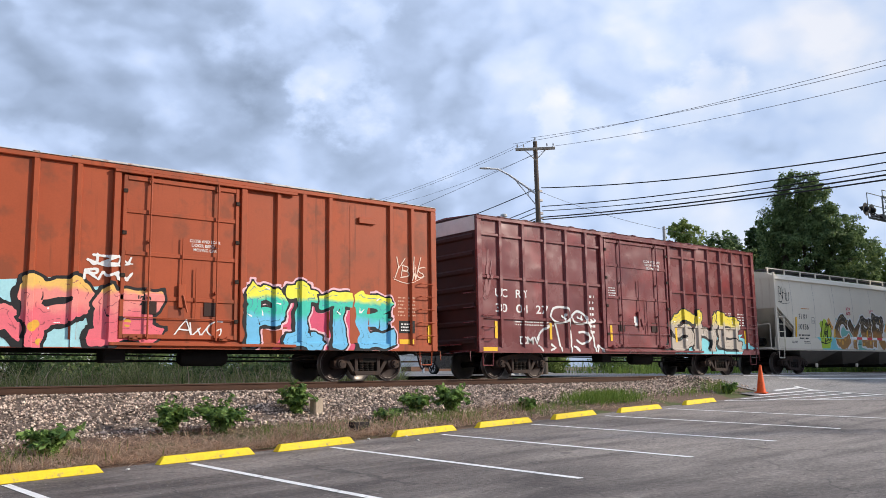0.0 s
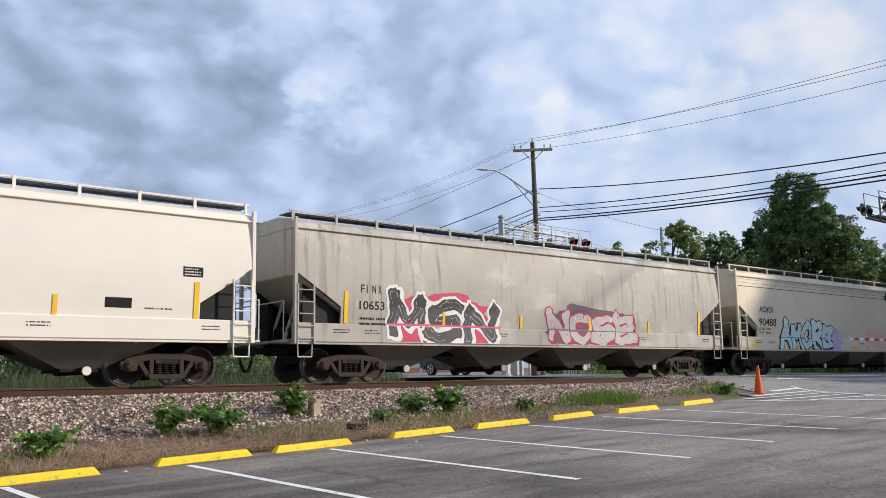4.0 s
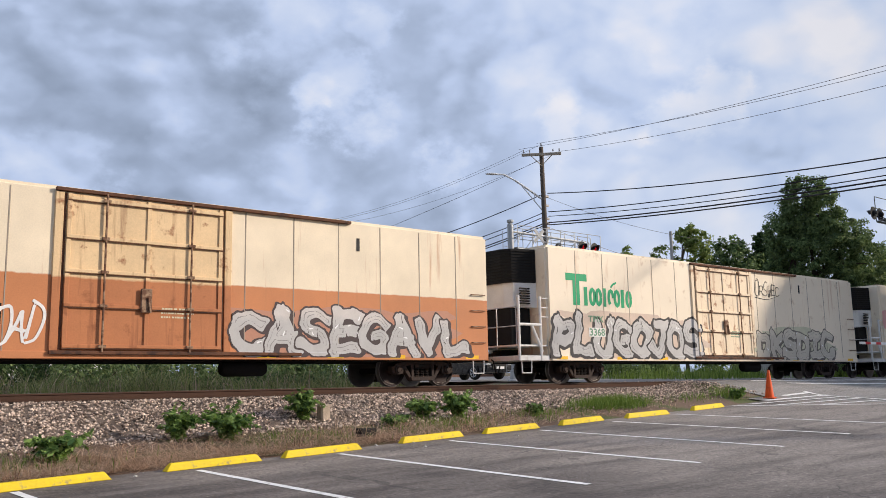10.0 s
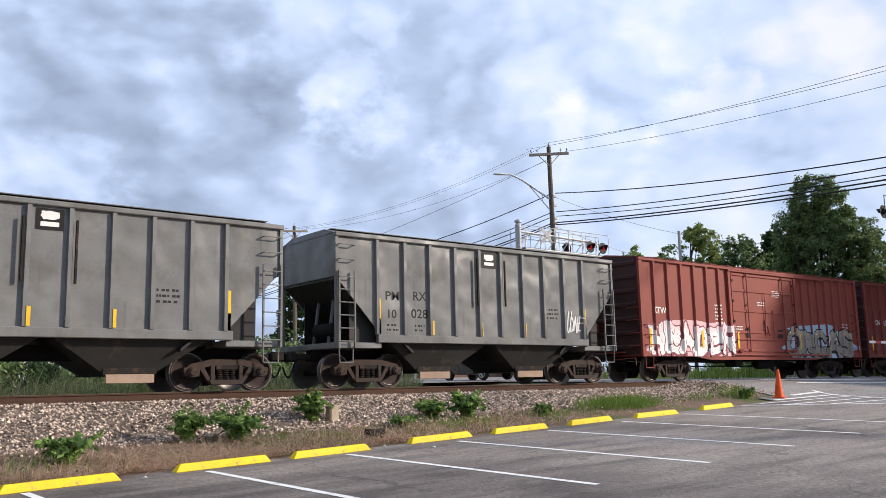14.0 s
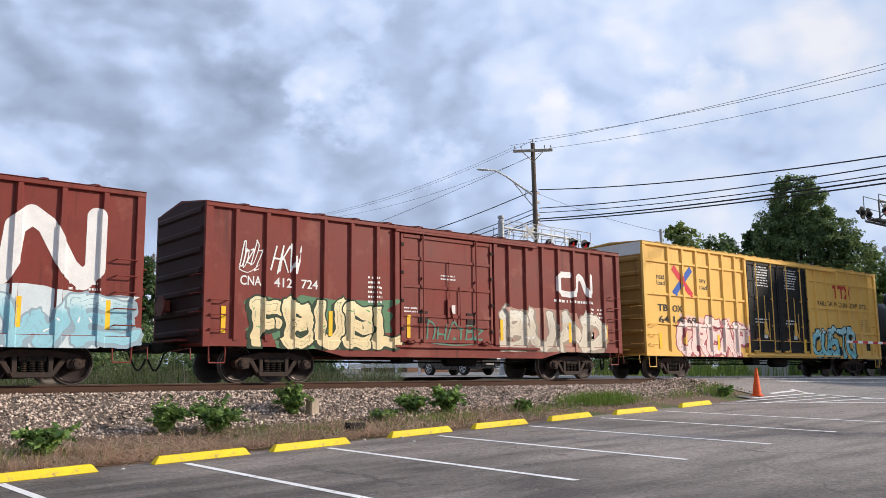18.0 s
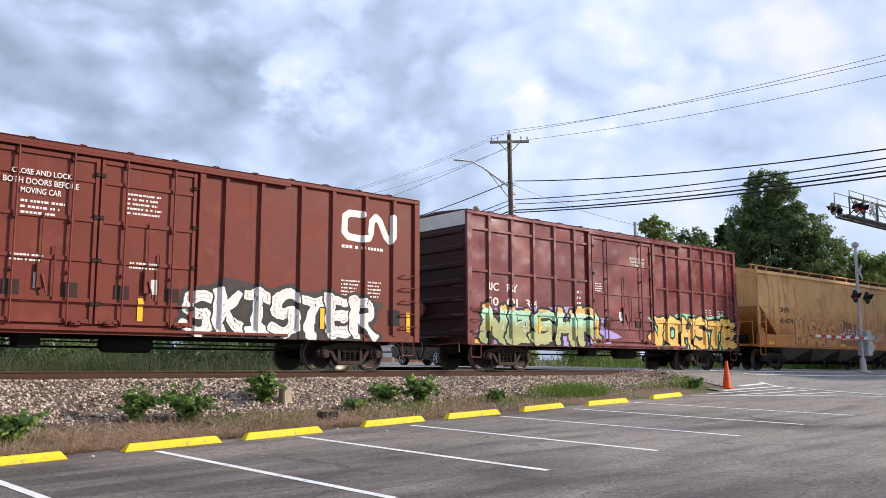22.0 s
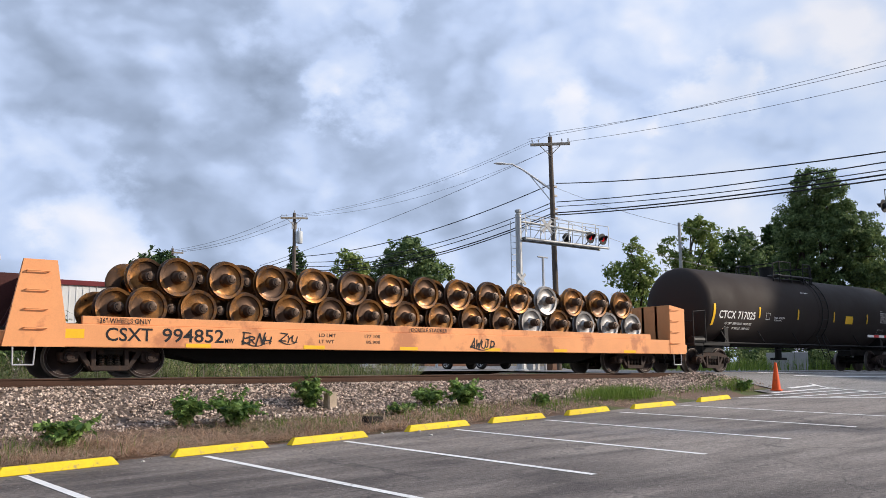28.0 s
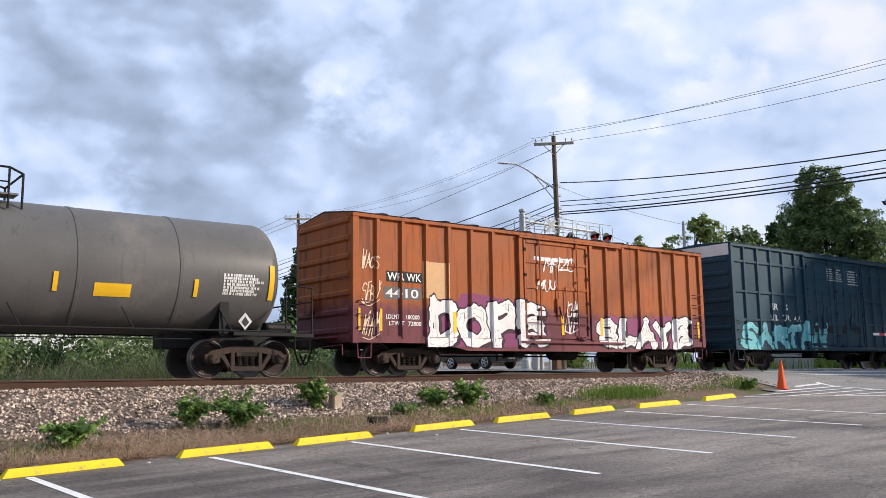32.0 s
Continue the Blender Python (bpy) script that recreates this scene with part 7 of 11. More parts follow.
        patch(c, s, -0.28, -0.02, 1.75, 2.1, M_WHITE)
        bars(c, s, -1.6, -1.2, 2.75, 3.1, 4, WH)
        bars(c, s, -2.6, -2.3, 1.2, 2.8, 8, WH)
        reflectors(c, s, (-6.9, -4.5, -1.55, 2.2, 6.8), 1.22, 1.75)
        patch(c, s, -7.5, -6.9, 0.83, 0.95, M_REFL)
        return c, s
    c, s = ucry(1, "glossy maroon boxcar with white outline graffiti", 15.34, 25.18, ("30", "01", "27"))
    xs, zs = np.arange(-5.4, -1.7, 0.028), np.arange(0.8, 2.45, 0.028)
    GX, GZ = np.meshgrid(xs, zs)
    tag = np.full(GX.shape, 9.0)
    for line in (((-4.48, 1.99), (-4.35, 2.22), (-4.04, 2.29), (-3.65, 2.22), (-3.65, 1.90), (-4.04, 1.76), (-4.42, 1.85), (-4.48, 1.99)), ((-3.46, 2.04), (-3.2, 2.18), (-2.83, 2.04), (-2.83, 1.8), (-3.2, 1.76), (-3.46, 1.85), (-3.46, 2.04)),
                 ((-4.29, 1.76), (-4.16, 1.34), (-4.04, 0.86)), ((-3.65, 1.9), (-3.53, 1.24), (-3.59, 0.84)), ((-3.14, 1.48), (-2.83, 1.48), (-2.7, 1.24), (-3.0, 1.1), (-3.27, 1.22)), ((-3.4, 1.0), (-3.2, 0.87), (-3.3, 1.0)),
                 ((-2.75, 1.8), (-2.44, 1.85), (-2.38, 1.94)), ((-2.7, 1.76), (-2.44, 1.34), (-2.38, 0.86)), ((-2.28, 0.86), (-2.2, 1.06), (-2.0, 0.86)), ((-5.12, 1.24), (-4.93, 1.48), (-4.55, 1.66)), ((-5.06, 1.01), (-4.93, 0.86)), ((-4.48, 1.06), (-4.35, 0.96), (-4.55, 0.88)),
                 ((-3.95, 2.0), (-3.85, 1.9), (-3.8, 2.05)), ((-3.2, 1.98), (-3.05, 1.9), (-3.0, 2.02))):
        tag = np.minimum(tag, stroke_field(GX, GZ, smooth_path(line, 5), 0.040, 0.034, 2.5))
    lay_field(c, s, "graffiti_tag", xs, zs, tag, paint(WH), 0.012)
    text(c, s, "DMV", -5.9, -5.0, 1.05, 1.3, WH, 0.01)
    blob(c, s, 1.3, 7.45, 0.80, 1.75, CYAN, 44)
    piece(c, s, "SHE", 1.75, 6.35, 0.92, 2.38, (0.46, 0.40, 0.34), (0.72, 0.58, 0.05), BK, None, 45, overlap=0.1)
    scribble(c, s, -7.4, -7.15, 2.4, 3.9, (0.30, 0.13, 0.13), 0.03, 46, 6)
    return ucry


UCRY = build_boxcars_front()


def hopper_marks(c, s, mark, num, x, col=BK, z=2.62, w=0.68, h=0.23, small=True):
    for k, ch in enumerate(mark):
        text(c, s, ch, x + w * 0.28 * k + 0.02, x + w * 0.28 * k + (0.05 if ch == "I" else 0.14), z, z + h, col)
    text(c, s, num, x - 0.02, x + w * 1.2, z - 0.45, z - 0.45 + h * 1.05, col)
    if small:
        bars(c, s, x, x + 0.95, z - 0.90, z - 0.62, 2, col)
    V, F = ribbon([(x + 1.1, z - 0.15), (x + 1.34, z - 0.15), (x + 1.34, z + 0.1), (x + 1.1, z + 0.1), (x + 1.1, z - 0.16)], 0.02)
    s.lay("stencil_frame", V, F, paint(col), c, 0.004)
    text(c, s, "C", x + 1.18, x + 1.27, z - 0.10, z + 0.0, col)


def sill_marks(c, s, H, col=BK):
    for x in (-H + 1.2, -H + 2.2, -2.6, 0.9, 4.4, H - 1.4):
        bars(c, s, x, x + 0.55, 1.28, 1.42, 2, col, 5)


def build_hoppers():
    def tall_reflectors(c, s, H):
        reflectors(c, s, (-H + 1.6, H - 1.55), 1.56, 2.42, 0.12)
        reflectors(c, s, (-4.6, -1.45, 1.8, 4.95), 1.56, 1.99, 0.10)
    L = 19.16
    c, s = add(hopper(2, "cream covered hopper with large colourful graffiti", L, M_FINX, seams=(-8.2, -6.3, -4.5, -2.73, -0.9, 0.9, 2.73, 4.5, 6.3, 8.2)), 43.85)
    hopper_marks(c, s, "FINX", "10136", -7.73, z=2.35)
    tall_reflectors(c, s, L / 2)
    sill_marks(c, s, L / 2)
    blob(c, s, -6.05, -4.85, 1.10, 2.45, (0.45, 0.62, 0.06), 51, 0.004)
    blob(c, s, -6.2, -3.6, 1.05, 1.75, CYAN, 52, 0.003)
    scribble(c, s, -5.9, -5.0, 1.35, 2.3, BK, 0.06, 53, 3)
    blob(c, s, -4.7, 0.75, 1.06, 2.62, (0.22, 0.52, 0.46), 56, 0.003, 0.3)
    for dx_, a_ in ((-4.85, 2.2), (-4.75, 2.6), (0.35, 0.8), (0.5, 0.4)):
        V, F = ribbon([(dx_, 2.0), (dx_ + 0.55 * math.cos(a_), 2.0 + 0.55 * math.sin(a_))], 0.2)
        s.lay("graffiti_flame", V, F, paint((0.72, 0.38, 0.10)), c, 0.0045)
    piece(c, s, "CYER", -4.5, 0.25, 1.10, 2.72, (0.40, 0.20, 0.06), (0.05, 0.042, 0.03), WH, None, 54, shine=(0.80, 0.50, 0.15), rim=0.055, inner=(0.11, 0.07, 0.035), spots=(0.70, 0.36, 0.07))
    text(c, s, "RTP", -3.39, -3.02, 2.86, 3.02, (0.55, 0.05, 0.10), 0.006)
    text(c, s, "BOB", -3.39, -3.02, 2.66, 2.82, (0.55, 0.05, 0.10), 0.006)
    text(c, s, "2023", -1.13, -0.71, 2.82, 2.98, (0.55, 0.05, 0.10), 0.006)
    scribble(c, s, 1.32, 3.2, 1.9, 2.75, (0.50, 0.05, 0.16), 0.05, 55, 7)
    scribble(c, s, 1.4, 2.4, 1.15, 1.8, (0.60, 0.25, 0.30), 0.04, 56, 6)
    scribble(c, s, 3.95, 4.95, 1.7, 2.85, (0.75, 0.30, 0.36), 0.04, 57, 3)
    scribble(c, s, 4.8, 5.9, 1.55, 1.9, (0.20, 0.08, 0.30), 0.035, 58, 6)
    scribble(c, s, 5.9, 7.2, 1.12, 1.35, BK, 0.035, 59, 7)
    for x, z, w in ((-7.5, 2.80, 0.7), (5.0, 2.95, 1.0), (4.9, 2.70, 1.4), (5.5, 2.55, 0.6)):
        patch(c, s, x, x + w, z, z + 0.035, paint((0.55, 0.24, 0.08)), 0.004, "rust_scratch")
    scribble(c, s, -9.3, -8.4, 3.0, 3.7, BK, 0.03, 60, 3)

    L = 19.36
    c, s = add(hopper(3, "clean white covered hopper with dark stencils", L, M_FINX_NEW), 64.23)
    hopper_marks(c, s, "FINX", "10734", -7.65, small=False)
    tall_reflectors(c, s, L / 2)
    sill_marks(c, s, L / 2)
    for w_, z_ in (("LD LMT 220400", 1.86), ("LT WT   65600", 1.70)):
        text(c, s, w_, -7.67, -6.85, z_, z_ + 0.10, BK)
    text(c, s, "DO NOT HAMMER SIDES OF CAR", -0.69, 0.72, 2.14, 2.26, (0.55, 0.03, 0.04))
    patch(c, s, 7.78, 8.28, 2.54, 2.78, M_BLACK)
    bars(c, s, 7.82, 8.24, 2.56, 2.76, 3, WH)
    patch(c, s, 6.0, 6.6, 1.75, 1.98, M_BLACK)
    bars(c, s, 6.9, 7.6, 1.72, 1.8, 1, BK)

    L = 19.18
    c, s = add(hopper(4, "grimy grey covered hopper with black and pink graffiti", L, M_FINX_DULL), 84.56)
    hopper_marks(c, s, "FINX", "10653", -7.54, z=2.4)
    tall_reflectors(c, s, L / 2)
    sill_marks(c, s, L / 2)
    piece(c, s, "MSN", -6.6, -2.5, 1.10, 2.40, (0.10, 0.09, 0.10), (0.05, 0.05, 0.05), WH, (0.60, 0.08, 0.14), 61, shine=PINK, rim=0.08)
    piece(c, s, "NOSE", -0.3, 4.1, 1.12, 2.30, SILVER, SILVER, (0.45, 0.04, 0.10), (0.15, 0.10, 0.12), 62)

    L = 18.89
    c, s = add(hopper(5, "beige covered hopper with pale blue graffiti", L, M_AOKX, trim=M_AOKX, seams=()), 104.74)
    for z, w_, tone in ((3.60, 0.028, (0.10, 0.09, 0.08)), (3.76, 0.016, (0.30, 0.27, 0.23)), (3.90, 0.014, (0.40, 0.35, 0.28))):
        patch(c, s, -L / 2 + 0.2, L / 2 - 0.2, z, z + w_, paint(tone), 0.006, "roof_seam_line")
    text(c, s, "AOKX", -7.83, -6.70, 2.57, 2.83, BK)
    text(c, s, "90488", -7.87, -6.54, 2.01, 2.33, BK)
    text(c, s, "LD LMT 219600", -7.90, -6.98, 1.84, 1.94, BK)
    text(c, s, "LT WT   66400", -7.90, -6.98, 1.68, 1.78, BK)
    sill_marks(c, s, L / 2)
    for x in (-8.6, -5.2, -2.6, 0.0, 2.6, 5.2, 8.4):
        patch(c, s, x, x + 0.55, 1.13, 1.24, M_REFL, 0.006, "reflector")
    blob(c, s, -2.7, -0.75, 1.02, 2.15, (0.52, 0.47, 0.62), 63)
    piece(c, s, "AMORE", -6.25, -1.85, 1.08, 2.35, (0.55, 0.74, 0.76), (0.66, 0.80, 0.80), BK, None, 64)
    piece(c, s, "AMOK", 1.5, 4.8, 1.15, 2.25, (0.74, 0.52, 0.46), (0.73, 0.58, 0.48), (0.74, 0.55, 0.46), None, 65, shine=None)

    L = 19.16
    c, s = add(hopper(6, "plain greyish cream covered hopper", L, M_ELTX), 125.01)
    for z, w_, tone in ((3.60, 0.028, (0.10, 0.09, 0.08)), (3.76, 0.016, (0.30, 0.27, 0.23)), (3.90, 0.014, (0.40, 0.38, 0.33))):
        patch(c, s, -L / 2 + 0.2, L / 2 - 0.2, z, z + w_, paint(tone), 0.006, "roof_seam_line")
    text(c, s, "ELTX", -7.79, -7.01, 2.46, 2.69, BK)
    text(c, s, "8924", -7.77, -6.99, 2.06, 2.30, BK)
    for k, w in enumerate(("LD LMT 220100", "LT WT   65900", "CU FT    6260")):
        text(c, s, w, -7.77, -6.82, 1.78 - 0.16 * k, 1.88 - 0.16 * k, BK)
    text(c, s, "CENTER FLOW", 3.69, 4.52, 1.08, 1.17, BK)
    for x in (-9.0, -5.6, -2.9, -0.4, 2.2, 4.9, 7.6):
        patch(c, s, x, x + 0.5, 1.12, 1.22, M_REFL, 0.006, "reflector")
    sill_marks(c, s, L / 2)

    L = 19.22
    c, s = add(hopper(7, "cream covered hopper with white and black graffiti", L, M_FINX), 145.34)
    hopper_marks(c, s, "OFCX", "10220", -7.86)
    tall_reflectors(c, s, L / 2)
    sill_marks(c, s, L / 2)
    text(c, s, "POOKIE:)", -7.6, -5.95, 1.08, 1.36, BK, 0.006)
    blob(c, s, -5.7, -1.6, 1.07, 1.85, (0.40, 0.56, 0.66), 66)
    piece(c, s, "LOANS", -5.25, -2.0, 1.08, 2.32, WH, WH, BK, None, 67, shine=(0.55, 0.62, 0.66), rim=0.065)
    scribble(c, s, 0.75, 2.0, 1.47, 2.02, BK, 0.075, 68, word="BONES")
    scribble(c, s, 3.1, 5.1, 1.42, 1.92, BK, 0.06, 69, word="KUGAND")
    scribble(c, s, 5.1, 5.95, 1.44, 1.85, BK, 0.04, 73, word="RDO")
    scribble(c, s, 3.2, 5.9, 1.12, 1.48, BK, 0.035, 74, word="VUVVIVU")
    scribble(c, s, 5.95, 6.5, 1.12, 1.42, BK, 0.03, 75, word="SEK")
    scribble(c, s, 4.7, 5.9, 2.62, 3.02, (0.06, 0.07, 0.10), 0.032, 70, word="DBEUM")
    scribble(c, s, 5.6, 5.95, 2.38, 2.55, (0.06, 0.07, 0.10), 0.02, 76, 2)
    blob(c, s, 4.55, 6.0, 2.50, 3.12, (0.50, 0.55, 0.62), 77, 0.002)
    scribble(c, s, -0.1, 0.9, 1.12, 1.40, GR, 0.025, 72, word="MRSAN")
    scribble(c, s, 2.1, 3.1, 1.12, 1.41, GR, 0.03, 78, word="OTHAO")
    # a drawn crown over a bow, in single brush strokes
    crown = [[(-9.48, 3.54), (-9.40, 3.48), (-9.24, 3.49), (-9.07, 3.56)], [(-9.08, 3.56), (-9.24, 3.41), (-9.30, 3.17), (-9.26, 2.89)],
             [(-9.09, 3.47), (-8.92, 3.40), (-8.64, 3.40)], [(-8.64, 3.40), (-8.95, 3.33), (-9.11, 3.12), (-9.19, 2.91)], [(-8.74, 3.25), (-8.98, 3.17), (-9.16, 2.91)],
             [(-9.48, 2.78), (-9.26, 2.88), (-9.10, 2.79), (-8.93, 2.72)], [(-9.26, 2.89), (-9.25, 2.64)], [(-9.09, 2.58), (-8.87, 2.56), (-8.94, 2.41), (-8.80, 2.33), (-8.81, 2.25)]]
    crown += [[(-9.40 + 0.09 * k, 3.34), (-9.27 + 0.02 * k, 2.95)] for k in range(5)]
    for line in crown:
        V, F = ribbon(smooth_path(line, 5), 0.034)
        s.lay("graffiti_tag", V, F, paint(BK), c, 0.008)


build_hoppers()


def build_reefers():
    green = (0.02, 0.36, 0.16)
    def brand(c, s):
        """Plain green shapes in place of the maker's name."""
        patch(c, s, -9.28, -8.25, 3.36, 3.60, paint(green), 0.005, "emblem")
        patch(c, s, -8.95, -8.62, 2.55, 3.36, paint(green), 0.005, "emblem")
        for k, (w, h) in enumerate(((0.22, 0.62), (0.34, 0.62), (0.34, 0.62), (0.14, 0.62), (0.30, 0.62), (0.34, 0.62), (0.34, 0.62), (0.34, 0.62))):
            x = -8.45 + 0.315 * k
            ring = [(x + 0.14 + 0.115 * math.cos(q * math.tau / 12), 2.86 + 0.25 * math.sin(q * math.tau / 12)) for q in range(12 if k in (1, 2, 5, 7) else 9)]
            V, F = ribbon(ring + ([ring[0]] if k in (1, 2, 5, 7) else []), 0.135) if k not in (0, 3, 6) else ribbon([(x + 0.12, 2.55), (x + 0.12, 3.18)], 0.17)
            s.lay("emblem", V, F, paint(green), c, 0.005)
        V, F = ribbon([(-7.05, 3.22), (-6.92, 3.34), (-6.75, 3.40)], 0.07)
        s.lay("emblem", V, F, paint(green), c, 0.005)
    def common(c, s, num, L, dark):
        brand(c, s)
        text(c, s, "TPIX", -8.25, -7.50, 2.01, 2.22, dark, 0.016)
        text(c, s, num, -8.22, -7.46, 1.55, 1.80, dark, 0.016)
        for x in (-L / 2 + 0.3, -6.9, -4.6, 2.4, 4.4, 6.4, 9.1):
            patch(c, s, x, x + 0.5, 0.76, 0.86, M_REFL, 0.006, "reflector")
        bars(c, s, -0.05, 0.76, 1.63, 1.91, 3, dark)
    c, s = add(reefer(8, "cream refrigerator car with a rusty orange lower half", 20.19, M_REEFER_RUST, M_RDOOR_RUST), 167.56)
    common(c, s, "3342", 20.19, (0.66, 0.60, 0.42))
    piece(c, s, "HEMR", -7.7, -4.1, 0.80, 2.10, SILVER, (0.62, 0.60, 0.58), GR, None, 73)
    piece(c, s, "CASEGAVL", 1.7, 9.1, 0.80, 2.08, SILVER, (0.60, 0.56, 0.53), (0.08, 0.06, 0.06), (0.50, 0.25, 0.17), 74)
    scribble(c, s, -9.75, -8.75, 1.75, 2.25, (0.10, 0.05, 0.04), 0.035, 75, 5)
    scribble(c, s, -3.9, -2.6, 1.0, 1.9, WH, 0.07, 76, 4)
    patch(c, s, -4.15, -3.39, 1.43, 1.86, M_BLACK, 0.006)
    c, s = add(reefer(9, "cream refrigerator car with silver graffiti letters", 20.29, M_REEFER, M_RDOOR), 190.34)
    common(c, s, "3368", 20.29, (0.16, 0.30, 0.20))
    piece(c, s, "PLUGOJOS", -10.0, -2.05, 0.80, 2.34, SILVER, (0.56, 0.54, 0.52), (0.06, 0.055, 0.055), (0.66, 0.52, 0.42), 77, rim=0.07)
    patch(c, s, -8.25, -7.42, 1.52, 1.82, M_WHITE, 0.015)
    text(c, s, "3368", -8.20, -7.46, 1.55, 1.79, (0.16, 0.30, 0.20), 0.018)
    piece(c, s, "DKSDIC", 1.75, 7.9, 0.80, 2.08, (0.55, 0.50, 0.42), (0.62, 0.56, 0.46), (0.16, 0.14, 0.12), (0.60, 0.58, 0.42), 78)
    scribble(c, s, 1.9, 3.7, 3.3, 4.1, BK, 0.03, 79, 6)
    c, s = add(reefer(10, "cream refrigerator car with white and orange graffiti", 20.08, M_REEFER, M_RDOOR), 213.29)
    common(c, s, "3282", 20.08, (0.16, 0.33, 0.22))
    blob(c, s, -8.4, -2.2, 0.80, 2.28, ORANGE, 80, 0.0025)
    blob(c, s, -8.7, -2.6, 0.78, 2.05, (0.80, 0.60, 0.30), 81, 0.004)
    piece(c, s, "ESTR", -7.9, -2.35, 0.80, 2.02, WH, WH, (0.25, 0.03, 0.05), None, 82, shine=(0.70, 0.40, 0.45), rim=0.08)
    blob(c, s, -9.6, -8.3, 0.80, 1.70, (0.08, 0.40, 0.42), 83, 0.006)
    blob(c, s, -9.9, -9.2, 0.78, 1.2, (0.80, 0.50, 0.10), 84, 0.004)
    blob(c, s, -10.0, -9.2, 2.3, 3.25, (0.80, 0.42, 0.40), 85, 0.003, 0.05, flat_bottom=False)
    piece(c, s, "SBOB", 1.5, 5.1, 0.92, 2.10, (0.52, 0.60, 0.56), (0.58, 0.62, 0.60), (0.18, 0.16, 0.16), (0.66, 0.52, 0.46), 86)
    piece(c, s, "SCREP", 5.3, 9.7, 0.78, 2.12, (0.05, 0.05, 0.05), (0.10, 0.10, 0.10), WH, (0.60, 0.42, 0.40), 87, rim=0.08)


build_reefers()


def build_ribbed():
    for n, label, cen, num in ((11, "grey ribbed covered hopper with stencilled sides", 230.37, "027"), (12, "grey ribbed covered hopper with a white tag", 242.93, "028")):
        c, s = add(ribbed_hopper(n, label, 11.05, M_PMRX), cen)
        text(c, s, "PM", -3.88, -3.42, 2.38, 2.62, BK)
        text(c, s, "RX", -2.94, -2.48, 2.40, 2.65, BK)
        text(c, s, "10", -3.80, -3.52, 1.88, 2.12, BK)
        text(c, s, num, -3.02, -2.43, 1.90, 2.16, BK)
        bars(c, s, -3.85, -3.4, 1.5, 1.75, 2, BK)
        bars(c, s, -2.9, -2.5, 1.5, 1.75, 2, BK)
        patch(c, s, -0.36, 0.22, 3.50, 3.97, M_BLACK, 0.01, "name_plate", "black plate with a white emblem")
        blob(c, s, -0.28, 0.14, 3.72, 3.93, WH, 91 + n, 0.013, 0.1, flat_bottom=False, name="emblem")
        patch(c, s, -0.26, 0.12, 3.58, 3.68, paint(WH), 0.013, "emblem_bar")
        reflectors(c, s, (-4.10, -2.26, -0.42, 1.36, 4.08), 1.44, 1.85, 0.10)
        reflectors(c, s, (-4.10, 4.08), 1.44, 2.4, 0.10)
        bars(c, s, 2.3, 2.9, 2.0, 2.4, 3, BK)
        if n == 12:
            scribble(c, s, 3.2, 3.85, 1.6, 2.3, WH, 0.05, 90, 4)


build_ribbed()


def red_car(number, label, L, centre, marks, mat=None, belly=0.16, logo=True, ribs=None, door=(-1.9, 1.62), big=False, low=0.86):
    mat = mat or M_CN_RED
    H = L / 2
    ribs = ribs or even(-H + 0.85, door[0] - 0.75, 6) + even(door[1] + 0.75, H - 0.85, 7)
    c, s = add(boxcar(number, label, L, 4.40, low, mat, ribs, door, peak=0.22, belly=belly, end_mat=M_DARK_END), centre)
    for t, x0, x1 in marks:
        text(c, s, t, x0, x1, 2.40, 2.64, WH)
    if logo and not big:
        emblem_wave(c, s, 4.62, 6.30, 2.76, 3.48, 0.20, WH)
        bars(c, s, 4.45, 6.55, 2.46, 2.66, 1, WH, 7)
    bars(c, s, door[0] - 1.05, door[0] - 0.55, 2.1, 2.9, 6, WH)
    bars(c, s, -0.4, 0.2, 2.9, 3.1, 2, WH)
    bars(c, s, door[0] + 0.15, door[0] + 0.7, 1.9, 2.1, 2, WH)
    patch(c, s, -0.05, 0.15, 1.95, 2.2, M_WHITE)
    specs(c, s, H - 1.6, H - 0.9, 1.75, 2.4)
    patch(c, s, H - 1.9, H - 1.4, 1.18, 1.58, M_BLACK)
    bars(c, s, H - 1.84, H - 1.46, 1.22, 1.54, 2, WH)
    reflectors(c, s, (-H + 0.55, -H + 3.6, door[0] + 0.3, door[1] + 0.4, H - 2.6, H - 0.75), 1.2, 1.85, 0.12)
    return c, s


